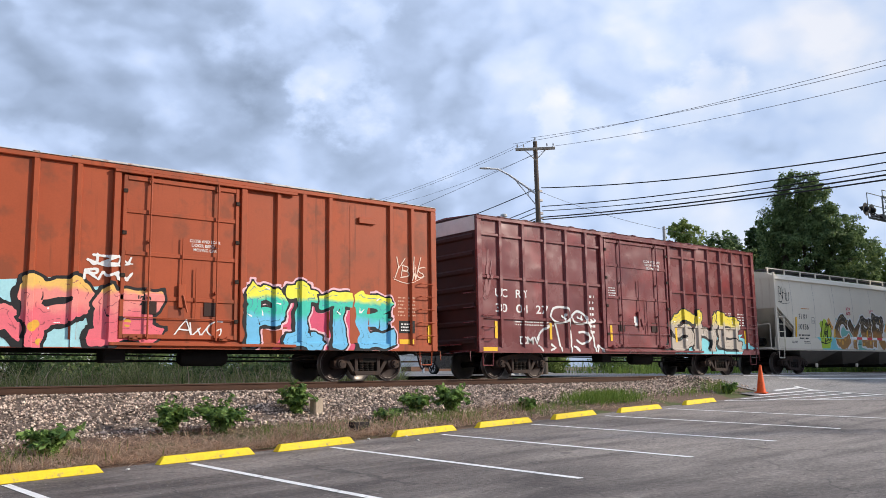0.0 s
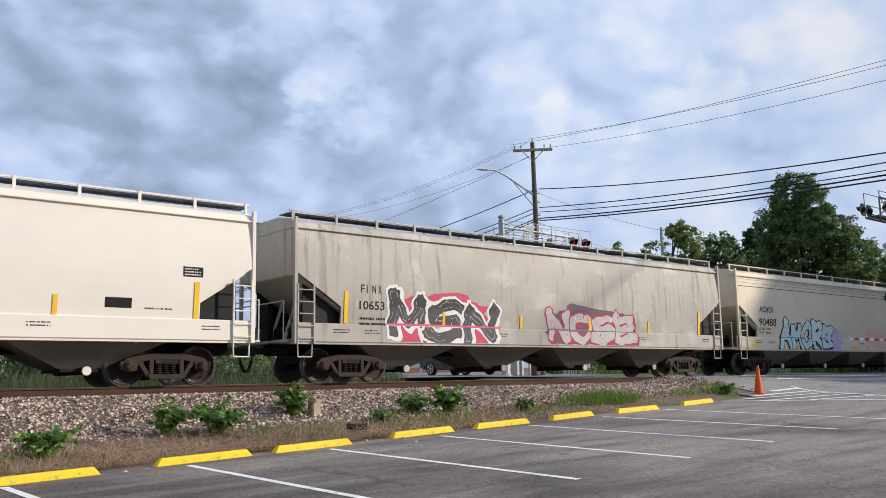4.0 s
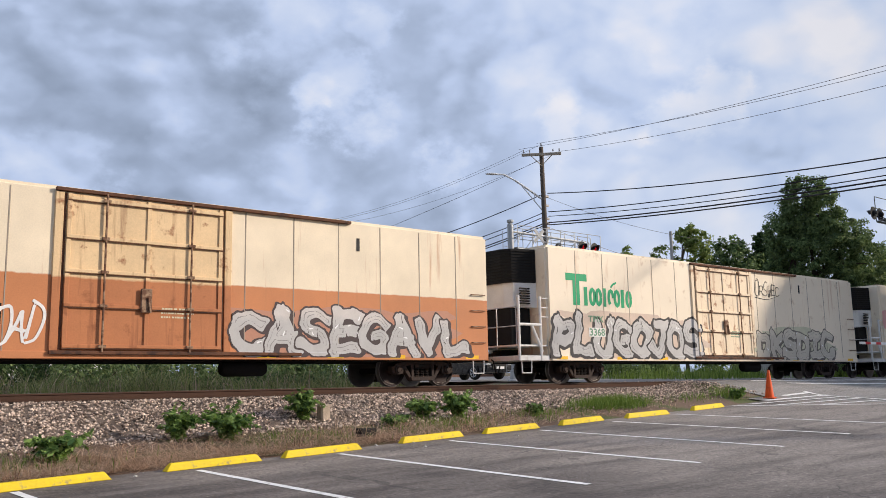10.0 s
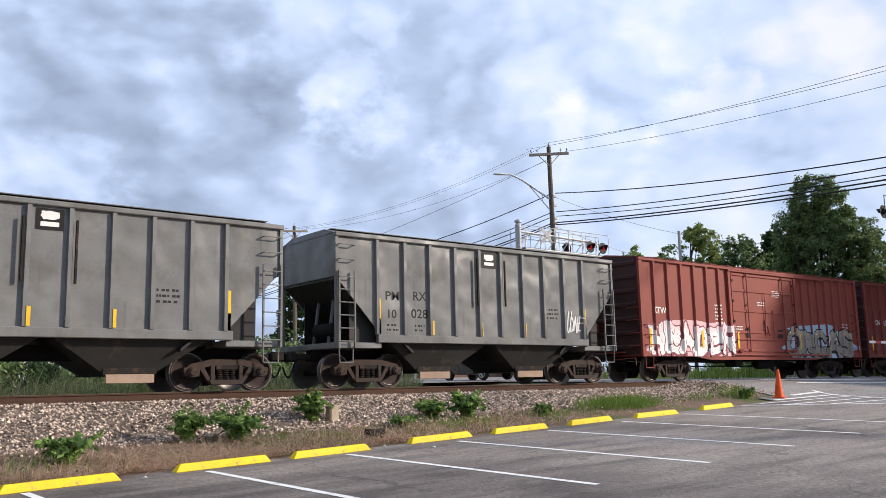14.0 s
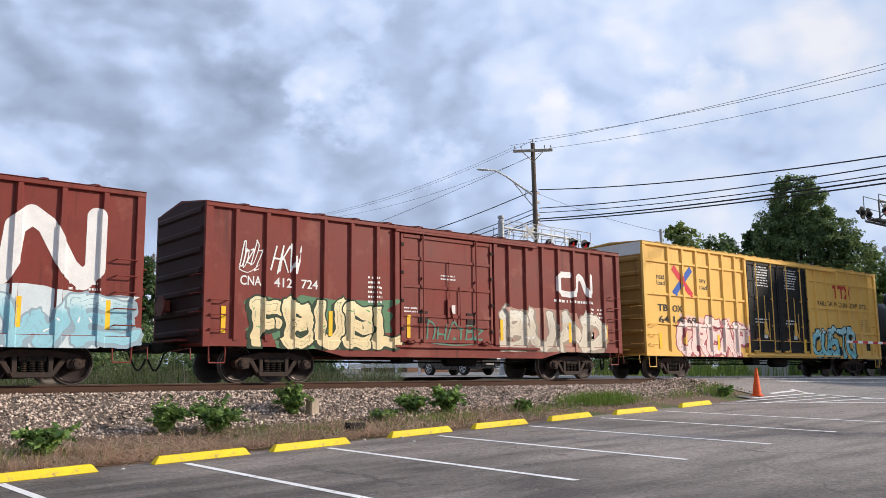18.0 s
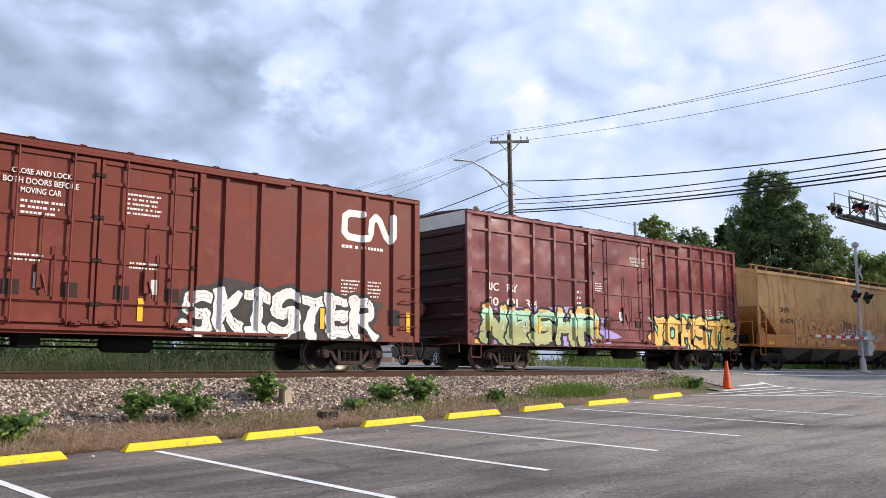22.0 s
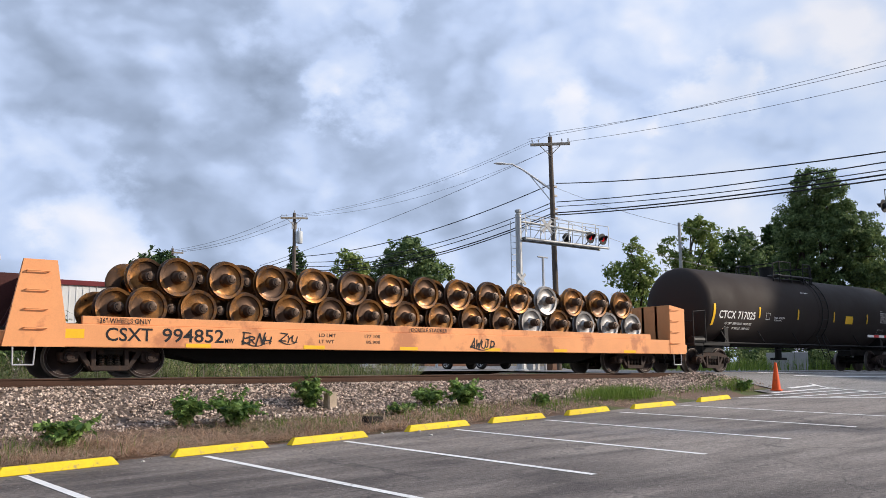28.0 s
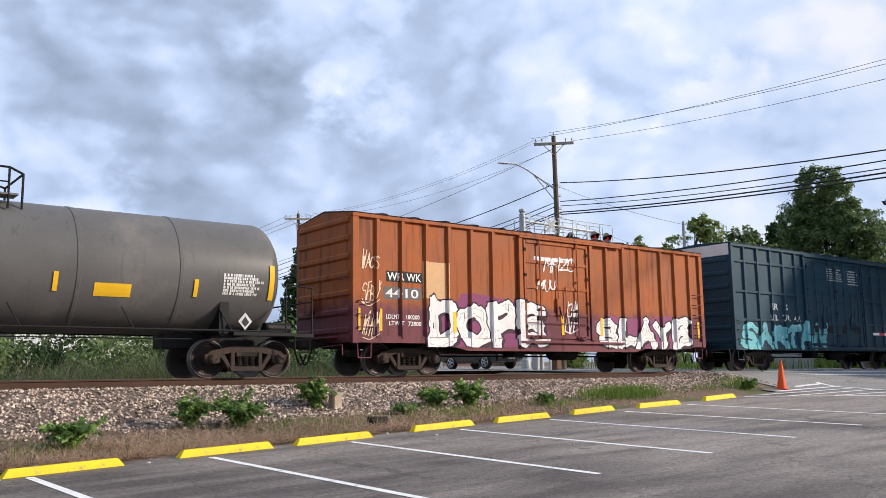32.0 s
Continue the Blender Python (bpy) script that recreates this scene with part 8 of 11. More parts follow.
def build_red_cars():
    c, s = red_car(13, "oxide red boxcar with white and pink graffiti", 15.49, 257.58, (("GTW", -6.98, -6.23),), M_GTW_RED, 0.1, False, door=(-2.2, 2.3))
    piece(c, s, "HEADER", -7.3, -2.1, 0.90, 2.15, WH, (0.76, 0.62, 0.62), (0.24, 0.06, 0.08), (0.74, 0.46, 0.48), 91, shine=PINK)
    blob(c, s, 0.9, 7.6, 0.85, 2.30, (0.35, 0.50, 0.62), 92)
    piece(c, s, "ORCAS", 1.6, 7.0, 0.88, 2.10, (0.30, 0.26, 0.22), (0.42, 0.33, 0.26), BK, None, 93)
    close_note(c, s, 0.7, 1.3, 3.3, 3.6, rows=4)
    c, s = red_car(14, "oxide red boxcar with yellow block graffiti", 15.04, 273.58, (("CN", -6.52, -6.1), ("413", -5.9, -5.4), ("597", -5.1, -4.6)), door=(-2.2, 1.35), ribs=even(-6.7, -3.0, 6) + [2.0, 2.72, 3.50, 4.28, 5.02, 6.1])
    piece(c, s, "FLUR", 1.35, 5.95, 0.90, 2.30, YEL, (0.82, 0.70, 0.12), (0.30, 0.42, 0.32), (0.22, 0.42, 0.40), 94, fat=0.06)
    scribble(c, s, 0.5, 1.1, 1.4, 2.2, WH, 0.03, 95, 4)
    c, s = red_car(15, "oxide red boxcar with blue letters and a large white emblem", 15.40, 290.34, (), big=True, door=(-1.5, 1.47), belly=0.2, ribs=[-6.82, -5.95, -5.1, -4.22, -3.35, -2.45, 2.35, 3.2, 4.1, 5.0, 5.9, 6.8])
    for z in (3.34, 2.98):
        for x in (-6.74, -6.48, -6.22, -5.74, -5.48, -4.98, -4.72):
            patch(c, s, x, x + 0.09, z, z + 0.25, paint(WH), 0.004, "stencil_bar")
            patch(c, s, x + 0.12, x + 0.17, z + 0.05, z + 0.21, paint(WH), 0.004, "stencil_bar")
    text(c, s, "CNIS", -6.73, -6.05, 2.56, 2.80, WH)
    text(c, s, "412", -5.80, -5.22, 2.56, 2.80, WH)
    text(c, s, "063", -4.98, -4.40, 2.56, 2.80, WH)
    for x0, x1 in ((-6.76, -6.05), (-5.80, -5.15), (-4.98, -4.35)):
        patch(c, s, x0, x1, 2.86, 2.90, paint(WH))
        patch(c, s, x0, x1, 2.47, 2.51, paint(WH))
    emblem_wave(c, s, 2.72, 6.71, 2.13, 3.73, 0.42, WH)
    piece(c, s, "UPER", -6.7, -1.2, 0.82, 2.30, (0.16, 0.42, 0.66), (0.58, 0.78, 0.72), (0.02, 0.03, 0.07), None, 96, shine=WH, inner=(0.30, 0.62, 0.72), halo=(0.74, 0.68, 0.36), lean=0.2, overlap=0.1)
    blob(c, s, 1.7, 7.7, 0.78, 2.25, (0.62, 0.70, 0.72), 97)
    piece(c, s, "TAWE", 1.9, 7.5, 0.80, 1.95, (0.30, 0.58, 0.66), (0.58, 0.74, 0.76), (0.30, 0.40, 0.46), None, 98)
    scribble(c, s, -7.6, -7.0, 2.6, 3.5, (0.60, 0.42, 0.38), 0.03, 99, 6)
    for k, col in enumerate(((0.75, 0.60, 0.10), (0.06, 0.10, 0.40), (0.55, 0.06, 0.06))):
        patch(c, s, -0.7 + 0.7 * k, -0.25 + 0.7 * k, 1.5, 1.85, paint(col), 0.006)
    c, s = red_car(16, "oxide red boxcar with tan and black graffiti", 15.52, 307.27, (("CNA", -6.78, -6.20), ("412", -5.84, -5.32), ("724", -5.05, -4.55)), door=(-1.9, 1.65), belly=0.2)
    scribble(c, s, -6.84, -6.3, 2.75, 3.6, WH, 0.03, 100, 5)
    scribble(c, s, -6.0, -5.2, 2.75, 3.5, WH, 0.05, 101, 3)
    piece(c, s, "FBUEL", -6.5, -1.9, 0.85, 2.22, (0.76, 0.62, 0.36), (0.80, 0.72, 0.44), (0.03, 0.05, 0.03), (0.10, 0.22, 0.12), 102, shine=(0.20, 0.42, 0.16))
    scribble(c, s, -1.0, 1.2, 1.05, 1.8, (0.10, 0.22, 0.16), 0.06, 103, 6)
    piece(c, s, "BUAD", 1.95, 6.9, 0.88, 2.22, (0.66, 0.58, 0.46), (0.72, 0.68, 0.58), (0.34, 0.28, 0.22), (0.45, 0.24, 0.18), 104)


build_red_cars()


def build_middle():
    # yellow double-door car
    L, H = 18.51, 9.255
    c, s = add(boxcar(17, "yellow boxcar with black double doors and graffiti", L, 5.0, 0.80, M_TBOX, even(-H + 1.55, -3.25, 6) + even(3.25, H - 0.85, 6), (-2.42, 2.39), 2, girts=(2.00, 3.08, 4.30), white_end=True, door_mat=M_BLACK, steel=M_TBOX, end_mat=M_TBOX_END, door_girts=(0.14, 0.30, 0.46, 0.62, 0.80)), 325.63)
    text(c, s, "next", -8.39, -7.9, 3.64, 3.82, BK)
    text(c, s, "load", -8.39, -7.9, 3.42, 3.60, BK)
    text(c, s, "any", -5.70, -5.25, 3.62, 3.80, BK)
    text(c, s, "road", -5.72, -5.2, 3.40, 3.58, BK)
    for col, a, b in (((0.02, 0.10, 0.42), (-7.38, 3.12), (-6.22, 4.15)), ((0.62, 0.03, 0.05), (-7.38, 4.15), (-6.22, 3.12))):
        V, F = ribbon([a, ((a[0] + b[0]) / 2, (a[1] + b[1]) / 2), b], 0.26)
        s.lay("emblem", V, F, paint(col), c, 0.005 if col[0] < 0.1 else 0.007)
    for t, x in (("TB", -8.40), ("OX", -7.50)):
        text(c, s, t, x, x + 0.60, 2.46, 2.71, BK, 0.017)
    for t, x in (("64", -8.36), ("14", -7.48), ("69", -6.62)):
        text(c, s, t, x, x + 0.60, 2.02, 2.29, BK, 0.017)
    piece(c, s, "CREAP", -7.3, -2.6, 0.82, 2.35, (0.80, 0.62, 0.56), (0.82, 0.70, 0.62), (0.40, 0.10, 0.12), (0.76, 0.50, 0.42), 105)
    piece(c, s, "CUSTO", 2.75, 6.7, 0.82, 2.28, (0.26, 0.62, 0.66), (0.45, 0.74, 0.76), (0.02, 0.04, 0.05), None, 106, shine=WH)
    for x, w in ((4.95, 0.5), (5.52, 0.5)):
        patch(c, s, x, x + w, 4.05, 4.2, paint((0.55, 0.05, 0.04)), 0.005, "emblem")
        patch(c, s, x + 0.17, x + 0.31, 3.6, 4.05, paint((0.55, 0.05, 0.04)), 0.005, "emblem")
    for a, b in (((6.05, 3.6), (6.6, 4.2)), ((6.05, 4.2), (6.6, 3.6))):
        V, F = ribbon([a, b], 0.15)
        s.lay("emblem", V, F, paint((0.55, 0.05, 0.04)), c, 0.006 + 0.003 * (a[1] > 4))
    text(c, s, "RAILCAR", 3.42, 4.85, 3.20, 3.42, (0.08, 0.06, 0.03))
    text(c, s, "POOLING", 5.02, 6.42, 3.20, 3.42, (0.08, 0.06, 0.03))
    text(c, s, "EXPERTS", 6.60, 8.15, 3.20, 3.42, (0.08, 0.06, 0.03))
    for x in (-1.75, 0.58):
        bars(c, s, x, x + 1.05, 3.75, 4.65, 8, WH)
    for x in (-1.3, 1.1):
        patch(c, s, x, x + 0.28, 1.6, 2.0, M_WHITE, 0.006)
        bars(c, s, x - 0.6, x + 0.4, 2.2, 2.45, 2, WH)
        patch(c, s, x - 0.6, x - 0.35, 1.5, 1.75, paint((0.75, 0.25, 0.08)), 0.006)
    specs(c, s, 7.35, 8.3, 2.1, 2.7, (0.30, 0.20, 0.06), 6)
    reflectors(c, s, (-8.32, -4.6, -2.6, 2.0, 7.0, 8.6), 1.08, 1.65, 0.16)
    patch(c, s, 7.9, 8.3, 1.2, 1.6, M_BLACK)

    # tank car
    c, s = add(tank_car(18, "dark grey tank car with white tag", 16.0, M_TANK_GREY, 1.37, 2.44, hatch=-0.2, band=0.42, bands=(-4.9, -3.2, -1.8, -0.6, 2.5, 3.9, 5.6), dome=0.85), 344.50)
    text(c, s, "GLNX", -6.48, -5.75, 2.0, 2.27, WH)
    text(c, s, "86354", -5.70, -4.92, 2.0, 2.27, WH)
    text(c, s, "LD LMT 186800 LB  84 750 KG", -6.5, -5.0, 1.76, 1.85, WH)
    text(c, s, "LT WT   76200 LB  34 550 KG", -6.5, -4.85, 1.60, 1.69, WH)
    xs, zs = np.arange(-4.6, -1.4, 0.03), np.arange(1.15, 2.75, 0.03)
    GX, GZ = np.meshgrid(xs, zs)
    tag = np.full(GX.shape, 9.0)
    for line in (((-3.95, 2.1), (-4.02, 1.6), (-4.25, 1.3)), ((-4.05, 2.1), (-3.9, 2.12), (-3.75, 1.6), (-3.7, 1.3)), ((-3.9, 2.5), (-3.72, 2.4), (-3.85, 2.22), (-4.02, 2.36), (-3.9, 2.5)), ((-3.0, 2.02), (-3.25, 2.15), (-3.45, 1.8), (-3.3, 1.42), (-3.0, 1.5)),
                 ((-2.75, 2.5), (-2.85, 1.9), (-2.9, 1.32)), ((-2.85, 1.85), (-2.5, 2.1), (-2.3, 1.9), (-2.25, 1.35)), ((-2.05, 1.55), (-1.9, 1.45)), ((-1.95, 1.95), (-1.75, 1.8), (-1.95, 1.66), (-2.1, 1.8), (-1.95, 1.95))):
        tag = np.minimum(tag, stroke_field(GX, GZ, smooth_path(line, 5), 0.045, 0.035, 2.5))
    lay_field(c, s, "graffiti_tag", xs, zs, tag, paint(WH), 0.012)
    bars(c, s, -1.32, -0.5, 1.8, 1.97, 3, WH)
    scribble(c, s, 3.85, 4.4, 1.55, 1.9, WH, 0.05, 108, 4)
    patch(c, s, 3.2, 3.9, 1.73, 1.83, paint((0.60, 0.55, 0.05)), 0.006)
    patch(c, s, 3.3, 3.85, 1.84, 1.94, M_BLACK, 0.006)
    bars(c, s, 4.45, 5.2, 1.6, 1.85, 3, WH)
    bars(c, s, 6.55, 7.5, 2.08, 2.48, 6, WH, fill=0.85)
    V, F = ribbon([(5.5, 1.62), (5.85, 1.62), (5.85, 1.88), (5.5, 1.88), (5.5, 1.61)], 0.025)
    s.lay("stencil_frame", V, F, paint(WH), c, 0.006)
    reflectors(c, s, (-7.45, 7.65), 1.9, 2.7, 0.13)
    reflectors(c, s, (-4.21, -1.27, 1.71, 4.58), 2.05, 2.49, 0.10)

    # brown red double-door car
    L, H = 18.47, 9.235
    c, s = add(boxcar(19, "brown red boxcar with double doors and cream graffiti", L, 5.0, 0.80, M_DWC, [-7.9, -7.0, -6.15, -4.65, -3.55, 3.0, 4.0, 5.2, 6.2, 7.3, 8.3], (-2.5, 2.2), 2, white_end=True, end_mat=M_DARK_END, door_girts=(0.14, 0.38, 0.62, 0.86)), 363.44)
    bm = bmesh.new()
    box(bm, -5.75, -4.85, -1.4535, -1.44, 0.97, 4.75)
    box(bm, -5.5, -5.0, -1.53, -1.4545, 4.28, 4.44, 0.01)
    part("access_panel", bm, M_DWC, c)
    text(c, s, "DW", -8.46, -7.98, 2.84, 3.12, WH)
    text(c, s, "C", -7.42, -7.18, 2.84, 3.12, WH)
    text(c, s, "793", -8.47, -7.85, 2.28, 2.58, WH)
    text(c, s, "611", -7.42, -6.80, 2.28, 2.58, WH)
    piece(c, s, "JANTUB", -8.0, -2.6, 0.84, 2.1, (0.80, 0.70, 0.50), (0.82, 0.74, 0.58), (0.60, 0.44, 0.30), (0.62, 0.40, 0.22), 109)
    scribble(c, s, -8.3, -7.3, 1.9, 2.3, (0.70, 0.55, 0.35), 0.03, 110, 6)
    piece(c, s, "SKISTER", 1.9, 7.6, 0.82, 2.15, WH, (0.78, 0.74, 0.72), (0.05, 0.045, 0.045), (0.06, 0.052, 0.05), 111, halo=(0.05, 0.045, 0.045))
    emblem_wave(c, s, 6.55, 8.30, 3.62, 4.38, 0.20, WH)
    bars(c, s, 6.5, 8.3, 3.30, 3.5, 1, WH, 3)
    for k, (w_, a, b) in enumerate((("CLOSE AND LOCK", -2.02, -0.78), ("BOTH DOORS BEFORE", -2.18, -0.62), ("MOVING CAR", -1.82, -0.98))):
        text(c, s, w_, a, b, 4.18 - 0.20 * k, 4.31 - 0.20 * k, WH, 0.034)
    bars(c, s, -1.8, -0.85, 3.30, 3.68, 3, WH)
    bars(c, s, 0.5, 1.4, 3.55, 4.1, 5, WH)
    for x in (-1.45, 1.1):
        patch(c, s, x, x + 0.18, 1.75, 2.1, M_WHITE, 0.006)
        bars(c, s, x - 0.5, x + 0.3, 2.3, 2.5, 2, WH)
    specs(c, s, 6.5, 7.9, 2.0, 2.5)
    patch(c, s, 8.1, 8.55, 1.25, 1.7, M_BLACK)
    patch(c, s, -8.4, -7.7, 1.15, 1.4, M_REFL, 0.016)
    reflectors(c, s, (-8.9, -6.7, -4.3, 0.9, 5.9, 8.85), 1.1, 1.65, 0.13)

    c, s = UCRY(20, "glossy maroon boxcar with lime, orange and violet graffiti", 15.63, 382.40, ("30", "01", "34"))
    blob(c, s, -7.7, -0.1, 0.82, 2.15, (0.42, 0.32, 0.66), 112)
    piece(c, s, "NESHR", -7.2, -1.5, 0.82, 2.2, (0.44, 0.46, 0.22), (0.80, 0.42, 0.14), BK, None, 113, shine=WH, inner=(0.48, 0.80, 0.58), overlap=0.1, rim=0.075)
    text(c, s, "BTH", -1.15, -0.65, 1.70, 1.88, BK, 0.014)
    text(c, s, "SVC", -1.15, -0.65, 1.46, 1.64, BK, 0.014)
    piece(c, s, "JOHSTE", 1.6, 7.5, 0.82, 2.15, (0.80, 0.48, 0.13), (0.82, 0.52, 0.14), BK, (0.22, 0.66, 0.34), 115, rim=0.085)

    L = 16.42
    c, s = add(hopper(21, "rust-stained tan covered hopper with faded graffiti", L, M_SHPX, roof_line=4.25, crown=4.50, cut=1.6, round_cut=False, cut_mat=M_SHPX), 400.08)
    text(c, s, "SHPX", -6.26, -5.42, 2.57, 2.80, BK)
    text(c, s, "454574", -6.32, -5.10, 2.07, 2.30, BK)
    bars(c, s, -6.3, -5.4, 1.6, 1.85, 3, (0.2, 0.12, 0.08))
    piece(c, s, "MASONS", -4.9, -0.9, 1.15, 2.35, (0.78, 0.38, 0.14), (0.84, 0.46, 0.18), (0.42, 0.15, 0.06), None, 116, shine=None, rim=0.03)
    blob(c, s, -0.6, 1.9, 1.15, 2.45, (0.40, 0.15, 0.07), 117)
    scribble(c, s, -0.4, 1.6, 1.5, 2.3, WH, 0.04, 118, 5)
    scribble(c, s, 3.0, 4.6, 1.5, 2.1, (0.75, 0.66, 0.55), 0.05, 119, 5)
    scribble(c, s, 2.0, 3.0, 1.3, 1.8, (0.25, 0.10, 0.06), 0.04, 120, 4)
    bars(c, s, 4.8, 6.2, 1.9, 2.5, 6, (0.12, 0.08, 0.05))
    patch(c, s, 5.2, 5.8, 1.55, 1.8, paint((0.05, 0.12, 0.05)))
    text(c, s, "CENTER FLOW", -3.2, -1.7, 1.2, 1.34, (0.10, 0.12, 0.40))
    for x in (-7.4, -3.9, -0.4, 3.1, 6.6):
        patch(c, s, x, x + 0.5, 1.12, 1.24, M_REFL, 0.006, "reflector")

    L = 16.85
    c, s = add(hopper(22, "aged cream covered hopper with two blue stripes", L, M_ACFX, roof_line=3.98, crown=4.34, cut=1.6, round_cut=False, trim=M_ACFX_ROOF, pipes=True, cut_mat=M_STEEL, bottom=M_UNDER, bays=3), 417.86)
    text(c, s, "ACFX", -6.70, -5.86, 2.38, 2.58, BK)
    text(c, s, "51837", -6.76, -5.82, 1.94, 2.15, BK)
    text(c, s, "LD LMT 190000 LBS", -6.77, -5.77, 1.71, 1.80, BK)
    text(c, s, "LT WT  73000 LBS NEW", -6.77, -5.70, 1.55, 1.64, BK)
    text(c, s, "PIZZA", -5.58, -4.92, 1.64, 1.78, (0.62, 0.05, 0.16), 0.006)
    text(c, s, "CENTER FLOW", -6.2, -5.15, 1.24, 1.34, BK)
    for z in (2.42, 2.66):
        patch(c, s, -4.77, 5.26, z, z + 0.055, paint((0.03, 0.06, 0.22)), 0.004, "stripe")
    patch(c, s, -0.55, 1.1, 2.75, 3.45, paint((0.80, 0.77, 0.72)), 0.003)
    piece(c, s, "GRAPE", -4.2, -1.3, 1.02, 1.95, (0.80, 0.74, 0.60), (0.80, 0.74, 0.60), BK, None, 121, shine=(0.10, 0.40, 0.55))
    piece(c, s, "LIFE", -1.25, 0.15, 1.40, 2.05, (0.78, 0.72, 0.56), (0.8, 0.6, 0.1), BK, None, 122, shine=None)
    scribble(c, s, 0.3, 1.1, 1.5, 1.95, BK, 0.05, 123, 4)
    piece(c, s, "OBIOI", 1.9, 5.5, 1.42, 2.05, (0.55, 0.53, 0.50), (0.50, 0.48, 0.46), (0.42, 0.40, 0.38), (0.62, 0.58, 0.50), 124)
    scribble(c, s, 5.6, 6.3, 1.6, 2.1, BK, 0.03, 125, 4)
    bars(c, s, 5.4, 6.9, 2.5, 2.75, 3, GR)
    reflectors(c, s, (7.15,), 1.5, 2.35, 0.10)
    patch(c, s, -7.9, -7.2, 1.08, 1.2, M_REFL, 0.006, "reflector")


build_middle()


def build_rear():
    c, s = red_car(23, "oxide red boxcar with multicoloured graffiti panels", 15.43, 435.26, (("CN", -6.70, -6.28), ("415", -5.93, -5.42), ("474", -5.10, -4.54)), door=(-2.0, 1.65))
    blob(c, s, -5.3, -1.9, 0.86, 2.35, (0.74, 0.72, 0.70), 126)
    piece(c, s, "PHAG", -5.0, -2.0, 0.88, 2.1, (0.62, 0.70, 0.76), (0.74, 0.66, 0.56), (0.40, 0.45, 0.55), None, 127)
    blob(c, s, -5.1, -3.9, 0.9, 1.5, (0.42, 0.03, 0.06), 128, 0.012)
    scribble(c, s, -7.4, -5.4, 0.95, 2.0, (0.70, 0.62, 0.58), 0.04, 129, 6)
    blob(c, s, 1.7, 7.5, 0.86, 2.5, (0.70, 0.48, 0.34), 130)
    piece(c, s, "CASH", 1.95, 7.0, 0.88, 2.2, (0.45, 0.46, 0.47), (0.60, 0.60, 0.58), BK, None, 131, shine=(0.75, 0.75, 0.2), rim=0.09)
    blob(c, s, -0.9, 0.1, 1.3, 1.9, WH, 132, 0.012, flat_bottom=False)
    scribble(c, s, 0.5, 1.3, 1.2, 1.7, WH, 0.04, 133, 4)
    c, s = red_car(24, "oxide red boxcar with pale turquoise graffiti", 15.49, 451.75, (("CNA", -6.69, -6.10), ("412", -5.90, -5.38), ("689", -5.0, -4.45)), belly=0.16)
    piece(c, s, "DKOPE", -6.7, -1.9, 0.88, 2.05, (0.55, 0.66, 0.62), (0.70, 0.72, 0.70), (0.10, 0.14, 0.14), (0.35, 0.52, 0.50), 134)
    blob(c, s, 1.8, 6.3, 0.82, 1.6, (0.30, 0.62, 0.58), 135)
    piece(c, s, "IMSM", 1.9, 6.0, 0.86, 2.1, (0.62, 0.74, 0.74), (0.72, 0.78, 0.78), (0.20, 0.34, 0.40), None, 136, shine=(0.25, 0.55, 0.60))
    blob(c, s, 6.95, 7.55, 2.3, 3.4, (0.72, 0.48, 0.46), 137, 0.004, flat_bottom=False)

    # flat car, and the wheelsets stacked on it
    L = 22.85
    c, s = add(flat_car(25, "faded orange flat car with bulkheads, loaded with wheelsets", L, M_FLAT), 472.31)
    text(c, s, "CSXT", -9.33, -8.29, 0.80, 1.10, BK)
    text(c, s, "994852", -8.06, -6.56, 0.79, 1.11, BK)
    text(c, s, "MW", -6.53, -6.30, 0.79, 0.90, BK)
    text(c, s, '36" WHEELS ONLY', -9.47, -8.33, 1.19, 1.31, BK)
    text(c, s, "DOUBLE STACKER", -1.0, 0.28, 1.19, 1.30, BK)
    scribble(c, s, -6.1, -5.35, 0.76, 1.08, BK, 0.035, 138, 4)
    scribble(c, s, -5.1, -4.6, 0.82, 1.08, BK, 0.03, 139, 3)
    scribble(c, s, 1.15, 2.1, 0.74, 1.05, BK, 0.035, 140, 5)
    text(c, s, "LD LMT", -3.95, -3.45, 0.99, 1.08, BK)
    text(c, s, "LT WT", -3.95, -3.50, 0.83, 0.92, BK)
    text(c, s, "177 100", -2.55, -2.05, 0.99, 1.08, BK)
    text(c, s, "85,900", -2.50, -2.05, 0.83, 0.92, BK)
    for x in (-10.4, -7.5, -4.4, -1.4, 1.7, 4.6, 8.0):
        patch(c, s, x, x + 0.62, 0.68 if x > -10 else 0.85, 0.77 if x > -10 else 1.05, M_REFL, 0.006, "reflector")

    c, s = add(tank_car(26, "brownish black tank car with white stencils", 16.2, M_TANK_BROWN, 1.53, 2.58, hatch=-0.6, band=0.72, bands=(0.35, 1.1), dome=-0.55), 493.05)
    text(c, s, "CTCX", -7.05, -5.95, 2.06, 2.36, WH)
    text(c, s, "717025", -5.80, -4.60, 2.06, 2.36, WH)
    text(c, s, "LD LMT  200 100 LB   90750 KG", -6.55, -4.75, 1.84, 1.93, WH)
    text(c, s, "LT WT     85 900 LB   38950 KG", -6.55, -4.75, 1.66, 1.75, WH)
    text(c, s, "THERMAL PROTECTION", -3.22, -2.42, 2.15, 2.22, WH)
    text(c, s, "SYSTEM EQUIPPED", -3.22, -2.6, 2.05, 2.12, WH)
    V, F = ribbon([(-3.82, 2.1), (-3.55, 2.1), (-3.55, 2.36), (-3.82, 2.36), (-3.82, 2.09)], 0.02)
    s.lay("stencil_frame", V, F, paint(WH), c, 0.006)
